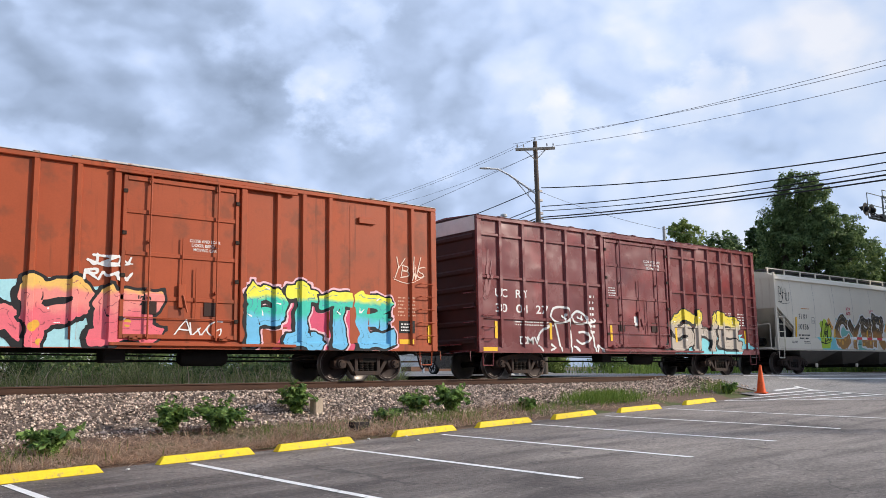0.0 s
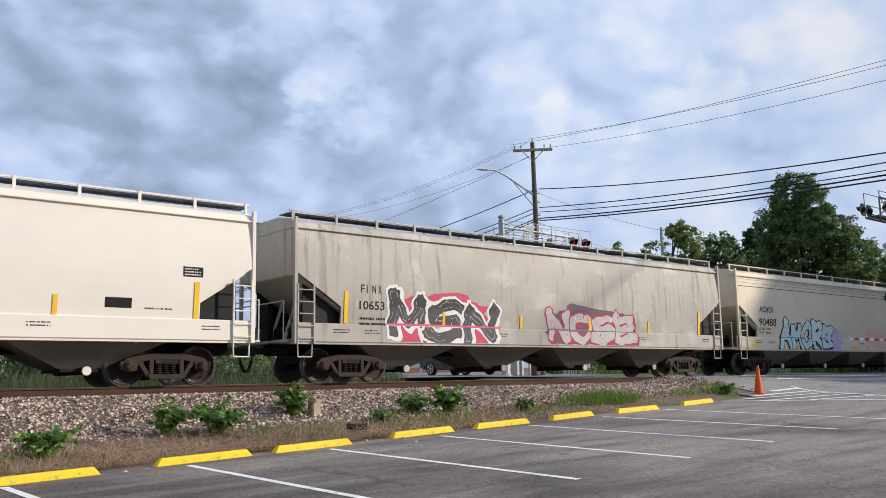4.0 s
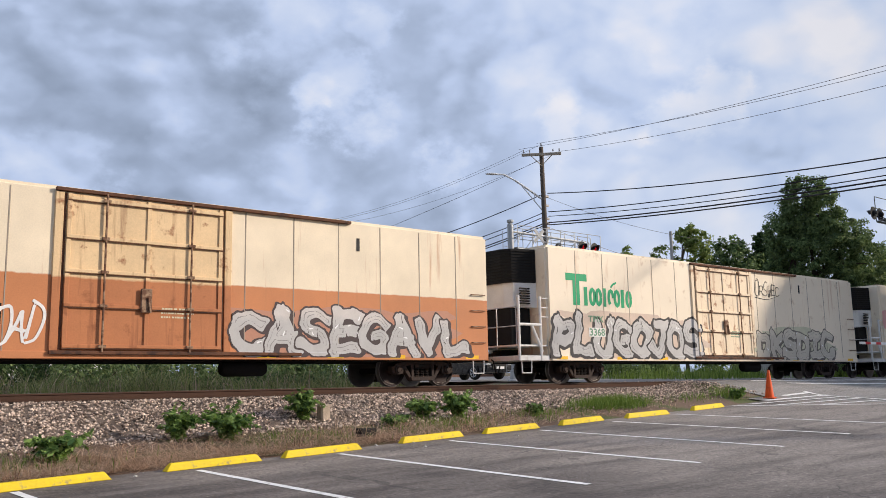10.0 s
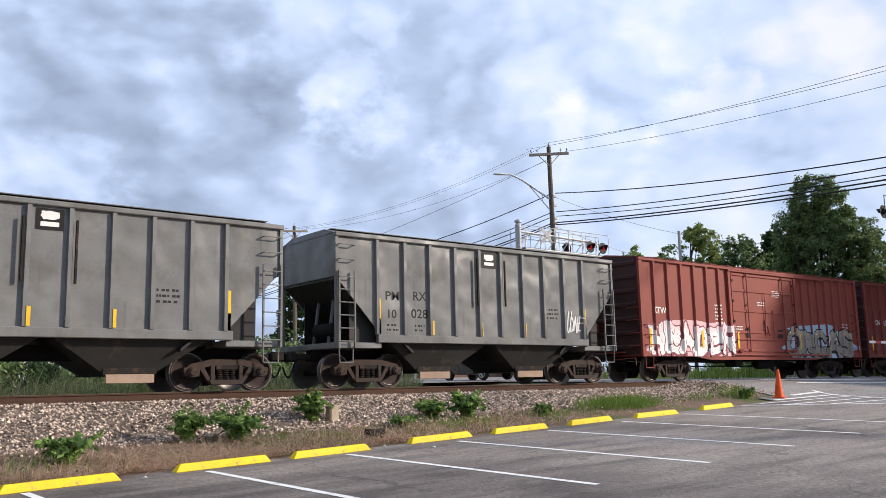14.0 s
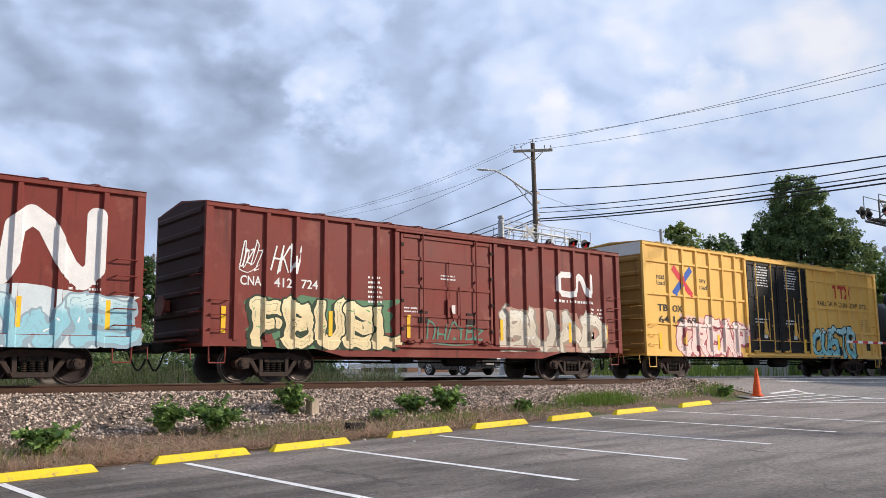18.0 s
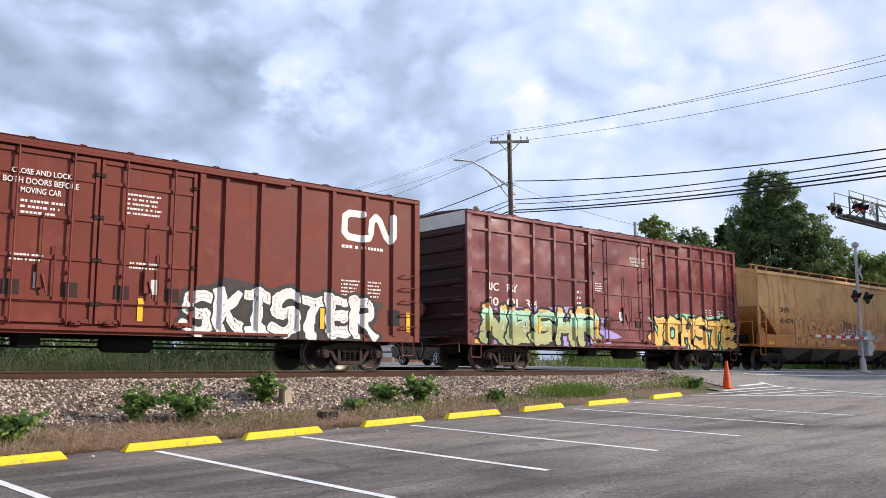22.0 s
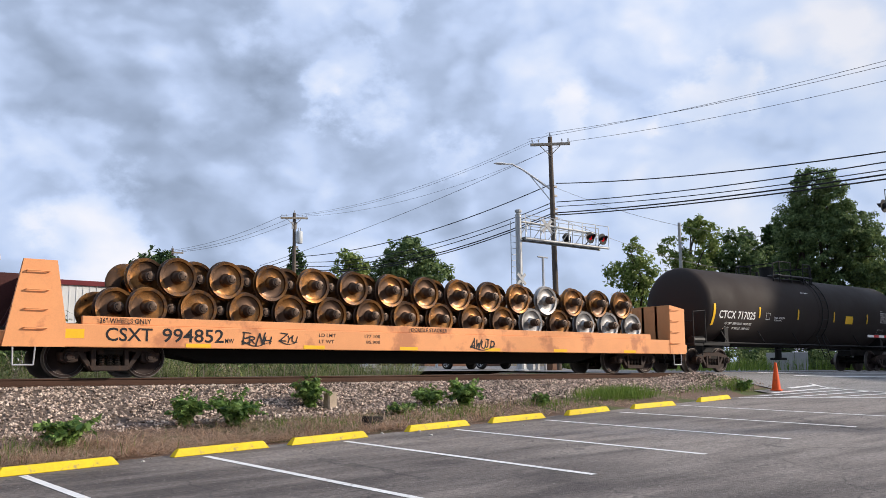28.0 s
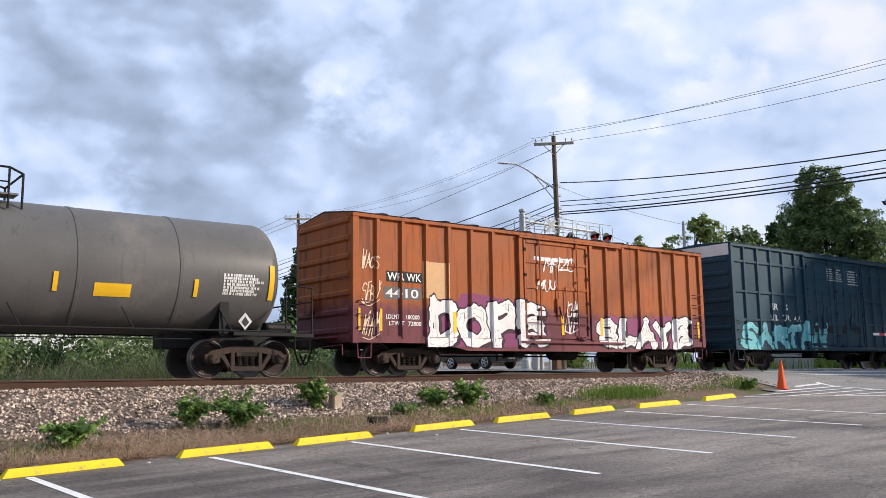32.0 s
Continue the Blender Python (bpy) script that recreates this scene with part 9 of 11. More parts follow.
    patch(c, s, 2.61, 3.27, 2.10, 2.45, M_REFL, 0.006, "placard")
    bars(c, s, 5.95, 7.0, 2.28, 2.66, 8, (0.55, 0.50, 0.47), fill=0.6)
    bars(c, s, 5.93, 6.3, 2.76, 2.80, 1, WH)
    for box, thick in (((5.92, 7.05, 2.25, 2.69), 0.02), ((5.85, 6.35, 1.62, 1.92), 0.018)):
        x0, x1, z0, z1 = box
        V, F = ribbon([(x0, z0), (x1, z0), (x1, z1), (x0, z1), (x0, z0 - 0.01)], thick)
        s.lay("stencil_frame", V, F, paint(WH), c, 0.006)
    bars(c, s, 5.88, 6.3, 1.66, 1.72, 1, WH)
    reflectors(c, s, (-7.4, 7.4), 1.78, 2.6, 0.14)
    reflectors(c, s, (-4.32, -1.41, 1.57, 4.59), 2.15, 2.59, 0.10)
    bars(c, s, -0.8, -0.2, 3.3, 3.4, 1, WH)
    diamond(c, s, 6.9, 1.45)

    c, s = add(tank_car(27, "black tank car with white stencils and yellow strips", 14.95, M_TANK_BLACK, 1.43, 2.48, hatch=-0.55, band=0.85), 510.25)
    text(c, s, "GATX", -5.95, -5.08, 1.90, 2.20, WH)
    text(c, s, "203470", -4.95, -3.87, 1.90, 2.20, WH)
    bars(c, s, -5.8, -4.15, 1.58, 1.82, 2, WH)
    bars(c, s, -1.2, 0.3, 1.35, 1.75, 5, WH)
    bars(c, s, 1.3, 2.3, 1.45, 1.8, 5, WH)
    patch(c, s, 2.86, 3.65, 1.92, 2.23, M_REFL, 0.006, "placard")
    bars(c, s, 2.7, 3.6, 1.45, 1.8, 3, WH)
    text(c, s, "PHENOL", 4.3, 4.95, 1.72, 1.84, WH)
    text(c, s, "FRA AIP", 4.3, 4.95, 1.90, 2.02, WH)
    bars(c, s, 2.92, 3.6, 1.96, 2.19, 2, BK)
    bars(c, s, 5.05, 6.0, 1.54, 2.0, 8, (0.55, 0.52, 0.50), fill=0.6)
    reflectors(c, s, (-6.55, 6.6), 1.65, 2.55, 0.14)
    reflectors(c, s, (-3.75, -0.5, 2.0, 4.35), 1.95, 2.4, 0.12)
    diamond(c, s, 6.25, 1.3)

    c, s = add(tank_car(28, "grey tank car with yellow lettering", 15.0, M_TANK_PALE, 1.46, 2.52, hatch=-0.4, band=-0.3, bands=(-2.9, 0.1, 2.3, 4.6), dome=0.65), 526.67)
    text(c, s, "UTLX", -5.78, -4.86, 1.86, 2.14, YEL)
    text(c, s, "665844", -4.70, -3.60, 1.86, 2.14, YEL)
    text(c, s, "LD LMT  180000 LB", -5.95, -4.4, 1.52, 1.61, (0.45, 0.38, 0.08))
    text(c, s, "LT WT    73500 LB", -5.95, -4.4, 1.36, 1.45, (0.45, 0.38, 0.08))
    text(c, s, "KEEP UND", -3.24, -1.07, 1.58, 1.80, WH, 0.006)
    patch(c, s, 2.65, 3.46, 1.83, 2.12, M_REFL, 0.006, "placard")
    bars(c, s, 5.65, 6.7, 1.98, 2.5, 7, WH, fill=0.85)
    reflectors(c, s, (-6.86, 6.92), 1.9, 2.76, 0.13)
    reflectors(c, s, (-3.61, -1.06, 1.83, 4.97), 1.9, 2.31, 0.10)
    diamond(c, s, 6.2, 1.35)

    c, s = add(boxcar(29, "faded orange-brown boxcar with big white graffiti", 15.45, 4.40, 0.86, M_WRWK, [-6.9, -6.06, -5.22, -4.4, -3.55, -2.7, 2.4, 3.25, 4.1, 5.3, 6.1, 6.95], (-1.48, 1.47), peak=0.22, belly=0.18, end_mat=M_WRWK, roof=M_DARK_END), 543.65)
    patch(c, s, -6.6, -6.0, 2.56, 2.86, M_BLACK, 0.003)
    patch(c, s, -5.95, -5.36, 2.56, 2.86, M_BLACK, 0.003)
    text(c, s, "WR", -6.56, -6.04, 2.60, 2.82, WH, 0.006)
    text(c, s, "WK", -5.91, -5.40, 2.60, 2.82, WH, 0.006)
    patch(c, s, -6.7, -5.4, 2.08, 2.42, paint((0.13, 0.12, 0.12)), 0.003)
    text(c, s, "44", -6.62, -6.10, 2.13, 2.38, WH, 0.006)
    text(c, s, "10", -5.95, -5.50, 2.13, 2.38, WH, 0.006)
    patch(c, s, -5.35, -4.42, 2.15, 3.2, paint((0.66, 0.40, 0.20)), 0.002)
    for w_, x_, z_ in (("LDLMT", -6.6, 1.54), ("LTWT", -6.5, 1.36), ("180200", -5.92, 1.54), ("72800", -5.86, 1.36)):
        text(c, s, w_, x_, x_ + 0.45, z_, z_ + 0.12, WH)
    piece(c, s, "DOPE", -5.2, -0.65, 0.80, 2.20, WH, WH, (0.05, 0.02, 0.04), (0.24, 0.05, 0.14), 141, shine=None, fat=0.06)
    piece(c, s, "SLAYE", 1.9, 6.75, 0.80, 1.92, WH, WH, (0.04, 0.02, 0.03), (0.26, 0.06, 0.15), 142, shine=None, fat=0.06)
    for k in range(3):
        scribble(c, s, -7.4, -6.9, 1.0 + 0.9 * k, 1.7 + 0.9 * k, (0.80, 0.62, 0.45), 0.03, 143 + k, 4)
    bars(c, s, -1.0, 1.0, 3.45, 3.75, 1, WH, 6)
    scribble(c, s, -0.6, 0.8, 3.2, 3.7, WH, 0.05, 147, 4)
    scribble(c, s, -0.9, -0.1, 2.6, 2.95, WH, 0.05, 148, 3)
    scribble(c, s, 0.3, 0.9, 1.3, 2.3, WH, 0.045, 149, 3)
    reflectors(c, s, (-7.5, -6.8, -4.2, 0.2, 2.1, 7.4), 1.2, 1.8, 0.12)
    H = 7.85
    c, s = add(boxcar(30, "navy blue boxcar with turquoise graffiti", 15.7, 5.0, 0.80, M_LRS, even(-H + 0.9, -3.2, 5) + even(3.4, H - 0.9, 5), (-2.4, 2.4), 2, white_end=True, end_mat=M_LRS, girts=(2.0, 3.1, 4.3)), 561.15)
    text(c, s, "LR", -5.16, -4.6, 2.44, 2.70, WH)
    text(c, s, "S", -4.15, -3.88, 2.44, 2.70, WH)
    for t, x in (("13", -5.2), ("71", -4.3), ("49", -3.45)):
        text(c, s, t, x, x + 0.48, 2.0, 2.25, WH)
    piece(c, s, "SARTAN", -7.3, -1.0, 0.84, 1.95, (0.16, 0.48, 0.52), (0.22, 0.58, 0.62), (0.02, 0.06, 0.08), None, 150)
    bars(c, s, -0.6, 0.7, 3.85, 4.45, 6, WH)
    bars(c, s, 1.2, 2.1, 3.75, 4.45, 6, WH)


def diamond(c, s, x, z):
    patch_v = [(x - 0.18, z), (x, z - 0.21), (x + 0.18, z), (x, z + 0.21)]
    pl = part("hazard_placard", prism(bmesh.new(), patch_v, 1, -1.50, -1.488), paint((0.62, 0.62, 0.62)), c, "pale diamond-shaped placard")
    part("placard_symbol", prism(bmesh.new(), [(x - 0.10, z - 0.02), (x, z - 0.14), (x + 0.10, z - 0.02), (x, z + 0.12)], 1, -1.504, -1.501), paint((0.04, 0.04, 0.04)), pl)
    part("placard_holder", rod(bmesh.new(), (x, -1.47, z - 0.30), (x, -1.45, z + 0.05), 0.012, 6), M_BLACK, c)


build_rear()

# wheelsets stacked on the flat car
M_RUSTWHEEL = surface("golden_rust_wheel", (0.27, 0.125, 0.042), 0.34, 0.75, var=0.3, scale=4.0, fine=25.0, bump=0.1, stain=((0.07, 0.05, 0.042), 0.55, 2.2), spread=0.35)
M_NEWWHEEL = surface("grey_machined_wheel", (0.34, 0.33, 0.32), 0.35, 0.7, var=0.2, scale=4.0, bump=0.05)
LOAD = []
LOADCAP = TM["bearing_cap"].copy()
LOADCAP.materials[0] = surface("greasy_bearing_cap", (0.11, 0.075, 0.055), 0.4, 0.4, var=0.3, scale=6.0, bump=0.1)


def build_load():
    bm = bmesh.new()
    lathe(bm, [(0.0, -0.03), (0.11, -0.03), (0.15, 0.0), (0.17, 0.05), (0.30, 0.07), (0.375, 0.04), (0.385, -0.01), (0.455, -0.02), (0.46, 0.085), (0.484, 0.10), (0.484, 0.118), (0.45, 0.125), (0.30, 0.10), (0.0, 0.09)], 30, "Y", False)
    old = mesh_of("wheel", bm, M_RUSTWHEEL, True)
    fresh = old.copy()
    fresh.materials[0] = M_NEWWHEEL
    rnd = random.Random(8)
    i = 0
    for row, z, x0, n in ((0, 1.14 + 0.47, -9.50 + 0.617, 30), (1, 1.14 + 0.47 + 0.74, -9.42 + 1.234, 29)):
        for k in range(n):
            x = x0 + 0.617 * k
            yb = 0.0 if k % 2 else 0.42
            e = thing("spare_wheelset", "rusty railway wheelset stacked on the flat car", "wheelset", "stacked wheelsets")
            part("axle", TM["axle"], None, e)
            me = fresh if (row, k) in ((0, 21), (0, 25), (0, 27), (1, 21), (0, 29)) else old
            for s in (-1, 1):
                part("wheel", me, None, e, at=pose(0, s * 0.80, 0, 0, rnd.uniform(0, 360), 0 if s < 0 else 180))
                part("bearing", LOADCAP, None, e, at=pose(0, s * 0.92, 0, 0, 0, 0 if s < 0 else 180))
            LOAD.append((e, x, yb - 0.28, z))


build_load()


# ---- growth ----
def leaf_material(name, dark, light, rough=0.6):
    """Leaves differ from one another; a little light comes through them."""
    m = surface(name, dark, rough, var=0.12, scale=0.5, fine=4.0, bump=0)
    nt = m.node_tree
    g, r = nt.nodes.new("ShaderNodeNewGeometry"), nt.nodes.new("ShaderNodeValToRGB")
    e = r.color_ramp.elements
    e[0].color, e[1].color = (*dark, 1), (*light, 1)
    nt.links.new(g.outputs["Random Per Island"], r.inputs[0])
    hue = next(n for n in nt.nodes if n.bl_idname == "ShaderNodeHueSaturation")
    nt.links.new(r.outputs[0], hue.inputs["Color"])
    b = nt.nodes["Principled BSDF"]
    tl, mix = nt.nodes.new("ShaderNodeBsdfTranslucent"), nt.nodes.new("ShaderNodeMixShader")
    nt.links.new(hue.outputs[0], tl.inputs[0])
    mix.inputs[0].default_value = 0.38
    nt.links.new(b.outputs[0], mix.inputs[1])
    nt.links.new(tl.outputs[0], mix.inputs[2])
    nt.links.new(mix.outputs[0], nt.nodes["Material Output"].inputs[0])
    return m


M_LEAF = leaf_material("broad_leaves", (0.052, 0.098, 0.038), (0.26, 0.345, 0.135))
M_LEAF_PALE = leaf_material("pale_leaves", (0.12, 0.19, 0.045), (0.33, 0.39, 0.13))
M_LEAF_DARK = leaf_material("dark_needles", (0.028, 0.056, 0.023), (0.10, 0.16, 0.055))
M_WEED = leaf_material("weed_leaves", (0.046, 0.105, 0.032), (0.36, 0.53, 0.15))
M_GRASS = leaf_material("green_grass", (0.08, 0.15, 0.025), (0.26, 0.36, 0.08))
M_REED = leaf_material("tall_grass", (0.085, 0.125, 0.036), (0.52, 0.52, 0.21))
M_STRAW = leaf_material("dead_grass", (0.17, 0.105, 0.068), (0.80, 0.57, 0.40), 0.8)
M_STRAW_PALE = leaf_material("pale_straw", (0.42, 0.295, 0.21), (0.90, 0.70, 0.53), 0.8)
M_BARK = surface("rough_bark", (0.085, 0.068, 0.052), 0.95, var=0.3, scale=4.0, fine=25.0, bump=0.8)


def quads_mesh(name, P, material):
    """P has shape (n, 4, 3): n loose four-cornered leaves or blades."""
    n = len(P)
    me = bpy.data.meshes.new(name)
    me.vertices.add(n * 4)
    me.vertices.foreach_set("co", P.reshape(-1).astype(np.float32))
    me.loops.add(n * 4)
    me.loops.foreach_set("vertex_index", np.arange(n * 4, dtype=np.int32))
    me.polygons.add(n)
    me.polygons.foreach_set("loop_start", np.arange(0, n * 4, 4, dtype=np.int32))
    me.polygons.foreach_set("loop_total", np.full(n, 4, np.int32))
    me.materials.append(material)
    me.update(calc_edges=True)
    return me


def unit(v):
    return v / np.maximum(1e-6, np.linalg.norm(v, axis=-1, keepdims=True))


def leaf_quads(rng, C, out, size, long=1.7):
    """Pointed leaves at the places C, turned about the outward directions."""
    n = len(C)
    nrm = unit(out * 0.6 + rng.normal(0, 0.7, (n, 3)) + np.array([0, 0, 0.35]))
    u = unit(np.cross(nrm, rng.normal(0, 1, (n, 3))))
    v = np.cross(nrm, u)
    s = size * rng.uniform(0.6, 1.3, (n, 1))
    return np.stack([C - u * s * long / 2, C + v * s * 0.42 + nrm * s * 0.12, C + u * s * long / 2, C - v * s * 0.42 + nrm * s * 0.12], axis=1)


def crown_mesh(name, seed, lumps, clumps, per, clump_r, size, material, airy=0.0):
    """lumps: ellipsoids (x, y, z, rx, ry, rz) over whose skins small clumps of leaves sit, with gaps between."""
    rng = np.random.default_rng(seed)
    L = np.array(lumps, float)
    weight = (L[:, 3] * L[:, 5]) ** 1.0
    pick = rng.choice(len(L), clumps, p=weight / weight.sum())
    d = unit(rng.normal(0, 1, (clumps, 3)))
    rad = rng.uniform(0.45 if airy else 0.62, 1.06, (clumps, 1))
    Q = L[pick, :3] + d * rad * L[pick, 3:]
    cs, os_ = [], []
    for q, dd in zip(Q, d):
        m = int(per * rng.uniform(0.5, 1.4))
        r = clump_r * rng.uniform(0.55, 1.35)
        o = unit(rng.normal(0, 1, (m, 3)))
        cs.append(q + o * r * rng.uniform(0.25, 1.0, (m, 1)) * np.array([1, 1, 0.75]))
        os_.append(o + dd * 0.6)
    return quads_mesh(name, leaf_quads(rng, np.concatenate(cs), np.concatenate(os_), size), material)


def tree(x, y, height, lumps, label, seed, material=None, clumps=260, per=45, clump_r=0.55, size=0.20, trunk_r=0.22, airy=0.0, name="tree", category="tree"):
    z0 = ground_z(x, y) - 0.1
    t = thing(name, label, category, at=pose(x, y, z0))
    rnd = random.Random(seed)
    bm = bmesh.new()
    top = max(l[2] for l in lumps)
    pts = [Vector((0, 0, 0))]
    for k in range(1, 6):
        pts.append(Vector((rnd.uniform(-0.15, 0.15) * k, rnd.uniform(-0.15, 0.15) * k, top * k / 5)))
    for k in range(5):
        rod(bm, pts[k], pts[k + 1], trunk_r * (1 - 0.17 * k), 9, trunk_r * (1 - 0.17 * (k + 1)))
    part("trunk", bm, M_BARK, t)
    for k in range(min(16, 5 + len(lumps))):
        l = lumps[k % len(lumps)]
        a = pts[rnd.choice((1, 2, 3, 4))]
        b = Vector((l[0] + rnd.uniform(-0.6, 0.6) * l[3], l[1] + rnd.uniform(-0.6, 0.6) * l[4], l[2] + rnd.uniform(-0.3, 0.6) * l[5]))
        m = a.lerp(b, 0.5) + Vector((rnd.uniform(-0.3, 0.3), rnd.uniform(-0.3, 0.3), 0.35))
        bm = bmesh.new()
        rod(bm, a, m, trunk_r * 0.42, 6, trunk_r * 0.28)
        rod(bm, m, b, trunk_r * 0.28, 6, trunk_r * 0.08)
        part("limb", bm, M_BARK, t)
    part("crown", crown_mesh("crown", seed, lumps, clumps, per, clump_r, size, material or M_LEAF, airy), None, t)
    return t


def build_trees():
    # the tall maple beyond the crossing, with two peaks
    tree(58.6, 30.9, 15, [(-0.4, 0.7, 11.9, 1.1, 1.2, 2.4), (0.15, -0.7, 11.6, 1.2, 1.2, 2.5), (-0.7, 1.6, 9.7, 1.6, 1.5, 2.3), (0.5, -1.7, 9.3, 1.8, 1.8, 2.3), (0, 0.3, 8.2, 2.5, 2.7, 2.5), (0.6, -3.0, 7.6, 1.7, 1.8, 2.1),
                           (-0.4, 2.3, 6.6, 1.8, 1.8, 1.8), (0.3, -1.6, 5.2, 2.4, 2.8, 1.8)],
         "tall dense dark green broad-leaved tree beyond the crossing", 11, clumps=1500, per=54, clump_r=0.40, size=0.13, trunk_r=0.3)
    # lighter growth beside and behind it
    tree(64.0, 29.0, 10, [(0, 0, 6.5, 2.2, 3.0, 2.6), (0.5, -2.6, 6.0, 2.2, 2.4, 2.3), (0, 2.2, 4.6, 2.0, 2.4, 2.0), (0, -0.5, 3.0, 2.5, 4.0, 2.0)],
         "broad light green tree beside a taller tree", 12, M_LEAF_PALE, clumps=420, per=42, clump_r=0.55, size=0.22)
    tree(58.5, 41.9, 13, [(0.1, -0.2, 11.3, 0.8, 0.9, 1.2), (-0.8, 1.2, 9.6, 1.1, 1.3, 1.2), (0.7, -1.1, 10.0, 1.0, 1.2, 1.5), (0, 0, 8.0, 1.6, 2.0, 1.4), (0.2, 0.5, 5.4, 1.9, 2.4, 1.8)],
         "airy light green tree with feathery leaves against the sky", 13, M_LEAF_PALE, clumps=170, per=36, clump_r=0.5, size=0.21, trunk_r=0.16, airy=1)
    tree(63.0, 40.7, 12, [(0, 0, 9.2, 1.9, 2.0, 2.2), (-0.9, 1.6, 7.8, 1.6, 1.8, 1.8), (0.4, -1.3, 8.0, 1.7, 1.8, 2.1), (0, 0, 5.4, 2.6, 3.4, 2.4)],
         "dense green tree in a row of trees", 14, clumps=360, per=42, clump_r=0.55, size=0.21)
    tree(64.6, 38.4, 13, [(0, 0, 11.2, 0.6, 0.6, 1.3), (0, 0, 9.2, 1.1, 1.2, 1.7), (0, 0, 7.0, 1.6, 1.7, 1.8), (0.3, -1.0, 5.0, 2.0, 2.2, 2.0)],
         "dark pointed tree in a row of trees", 15, M_LEAF_DARK, clumps=330, per=42, clump_r=0.45, size=0.2)
    tree(61.0, 36.0, 9, [(0, 0, 6.4, 2.0, 2.4, 2.0), (0.6, -2.2, 5.4, 1.9, 2.1, 1.9), (0, 1.6, 4.0, 2.2, 2.4, 2.0), (0, -1, 2.6, 2.4, 3.6, 1.8)],
         "green bushy tree below taller ones", 16, clumps=380, per=42, clump_r=0.55, size=0.21)
    tree(43.4, 35.4, 9, [(0.1, 0, 7.3, 0.8, 0.9, 1.0), (-0.5, 0.6, 6.2, 0.9, 1.0, 0.9), (0.4, -0.6, 6.0, 1.0, 1.1, 1.0), (0, 0, 4.8, 1.1, 1.2, 1.0), (0, 0, 3.2, 1.2, 1.4, 1.3)],
         "small airy light green tree with long leaves", 17, M_LEAF_PALE, clumps=130, per=34, clump_r=0.42, size=0.17, trunk_r=0.12, airy=1)
    tree(47.3, 64.5, 13, [(0, 0, 9.4, 2.2, 2.2, 2.5), (-1.4, 1.0, 7.8, 2.0, 2.0, 2.2), (1.5, -1.2, 7.8, 2.0, 2.0, 2.1), (0, 0, 5.0, 3.2, 3.2, 2.4)],
         "rounded dense green tree beyond the street", 18, clumps=380, per=40, clump_r=0.6, size=0.24)
    tree(38.5, 60.9, 11, [(0, 0, 8.6, 0.9, 1.0, 1.0), (-0.8, 0.5, 7.6, 0.9, 1.0, 0.9), (0.8, -0.4, 7.9, 0.9, 0.9, 0.9), (0, 0, 6.0, 1.3, 1.4, 1.2)],
         "thin yellowish green tree against the sky", 19, M_LEAF_PALE, clumps=110, per=32, clump_r=0.48, size=0.2, trunk_r=0.14, airy=1)
    tree(36.2, 65.7, 11, [(0, 0, 9.6, 0.35, 0.35, 0.9), (0, 0, 8.4, 0.8, 0.8, 0.9), (0, 0, 7.0, 1.25, 1.25, 1.1), (0, 0, 5.2, 1.7, 1.7, 1.3), (0, 0, 3.2, 2.0, 2.0, 1.4)],
         "dark pointed conifer beyond the street", 20, M_LEAF_DARK, clumps=260, per=40, clump_r=0.42, size=0.2, trunk_r=0.18)
    tree(27.0, 73.5, 11, [(0, 0, 8.4, 1.5, 1.5, 1.6), (-1.2, 0.4, 7.2, 1.6, 1.6, 1.6), (1.0, -0.4, 6.6, 1.6, 1.6, 1.6), (0, 0, 4.4, 2.2, 2.2, 2.0)],
         "dark green tree behind the warehouse", 21, M_LEAF_DARK, clumps=240, per=40, clump_r=0.6, size=0.25)
    # a row of trees along the road, added out of view to shade the crossing
    for k, x in enumerate((49.5, 54.0, 60.0, 66.0, 72.0, 78.0)):
        tree(x, 9.0 - (k % 2), 13, [(0, 0, 10.0, 2.6, 2.6, 2.4), (1.2, 0.6, 8.0, 2.6, 2.4, 2.2), (-1.2, -0.6, 7.4, 2.4, 2.4, 2.2), (0, 0, 5.6, 2.8, 2.8, 1.8)],
             "unseen leafy tree added to shade the level crossing", 40 + k, clumps=430, per=36, clump_r=0.8, size=0.40)


build_trees()


def bush(x, y, r, h, seed, label, material=None, n=70):
    t = thing("bush", label, "bush", at=pose(x, y, ground_z(x, y) - 0.03))
    part("foliage", crown_mesh("foliage", seed, [(0, 0, h * 0.5, r, r, h * 0.5), (r * 0.4, r * 0.2, h * 0.35, r * 0.8, r * 0.8, h * 0.35), (-r * 0.5, -r * 0.2, h * 0.4, r * 0.7, r * 0.7, h * 0.4)],
                               n, 40, r * 0.32, 0.11, material or M_LEAF), None, t)
    bm = bmesh.new()
    rnd = random.Random(seed)
    for k in range(6):
        rod(bm, (rnd.uniform(-0.1, 0.1), rnd.uniform(-0.1, 0.1), 0), (rnd.uniform(-0.6, 0.6) * r, rnd.uniform(-0.6, 0.6) * r, h * 0.7), 0.02, 5, 0.008)
    part("stem_cluster", bm, M_BARK, t)


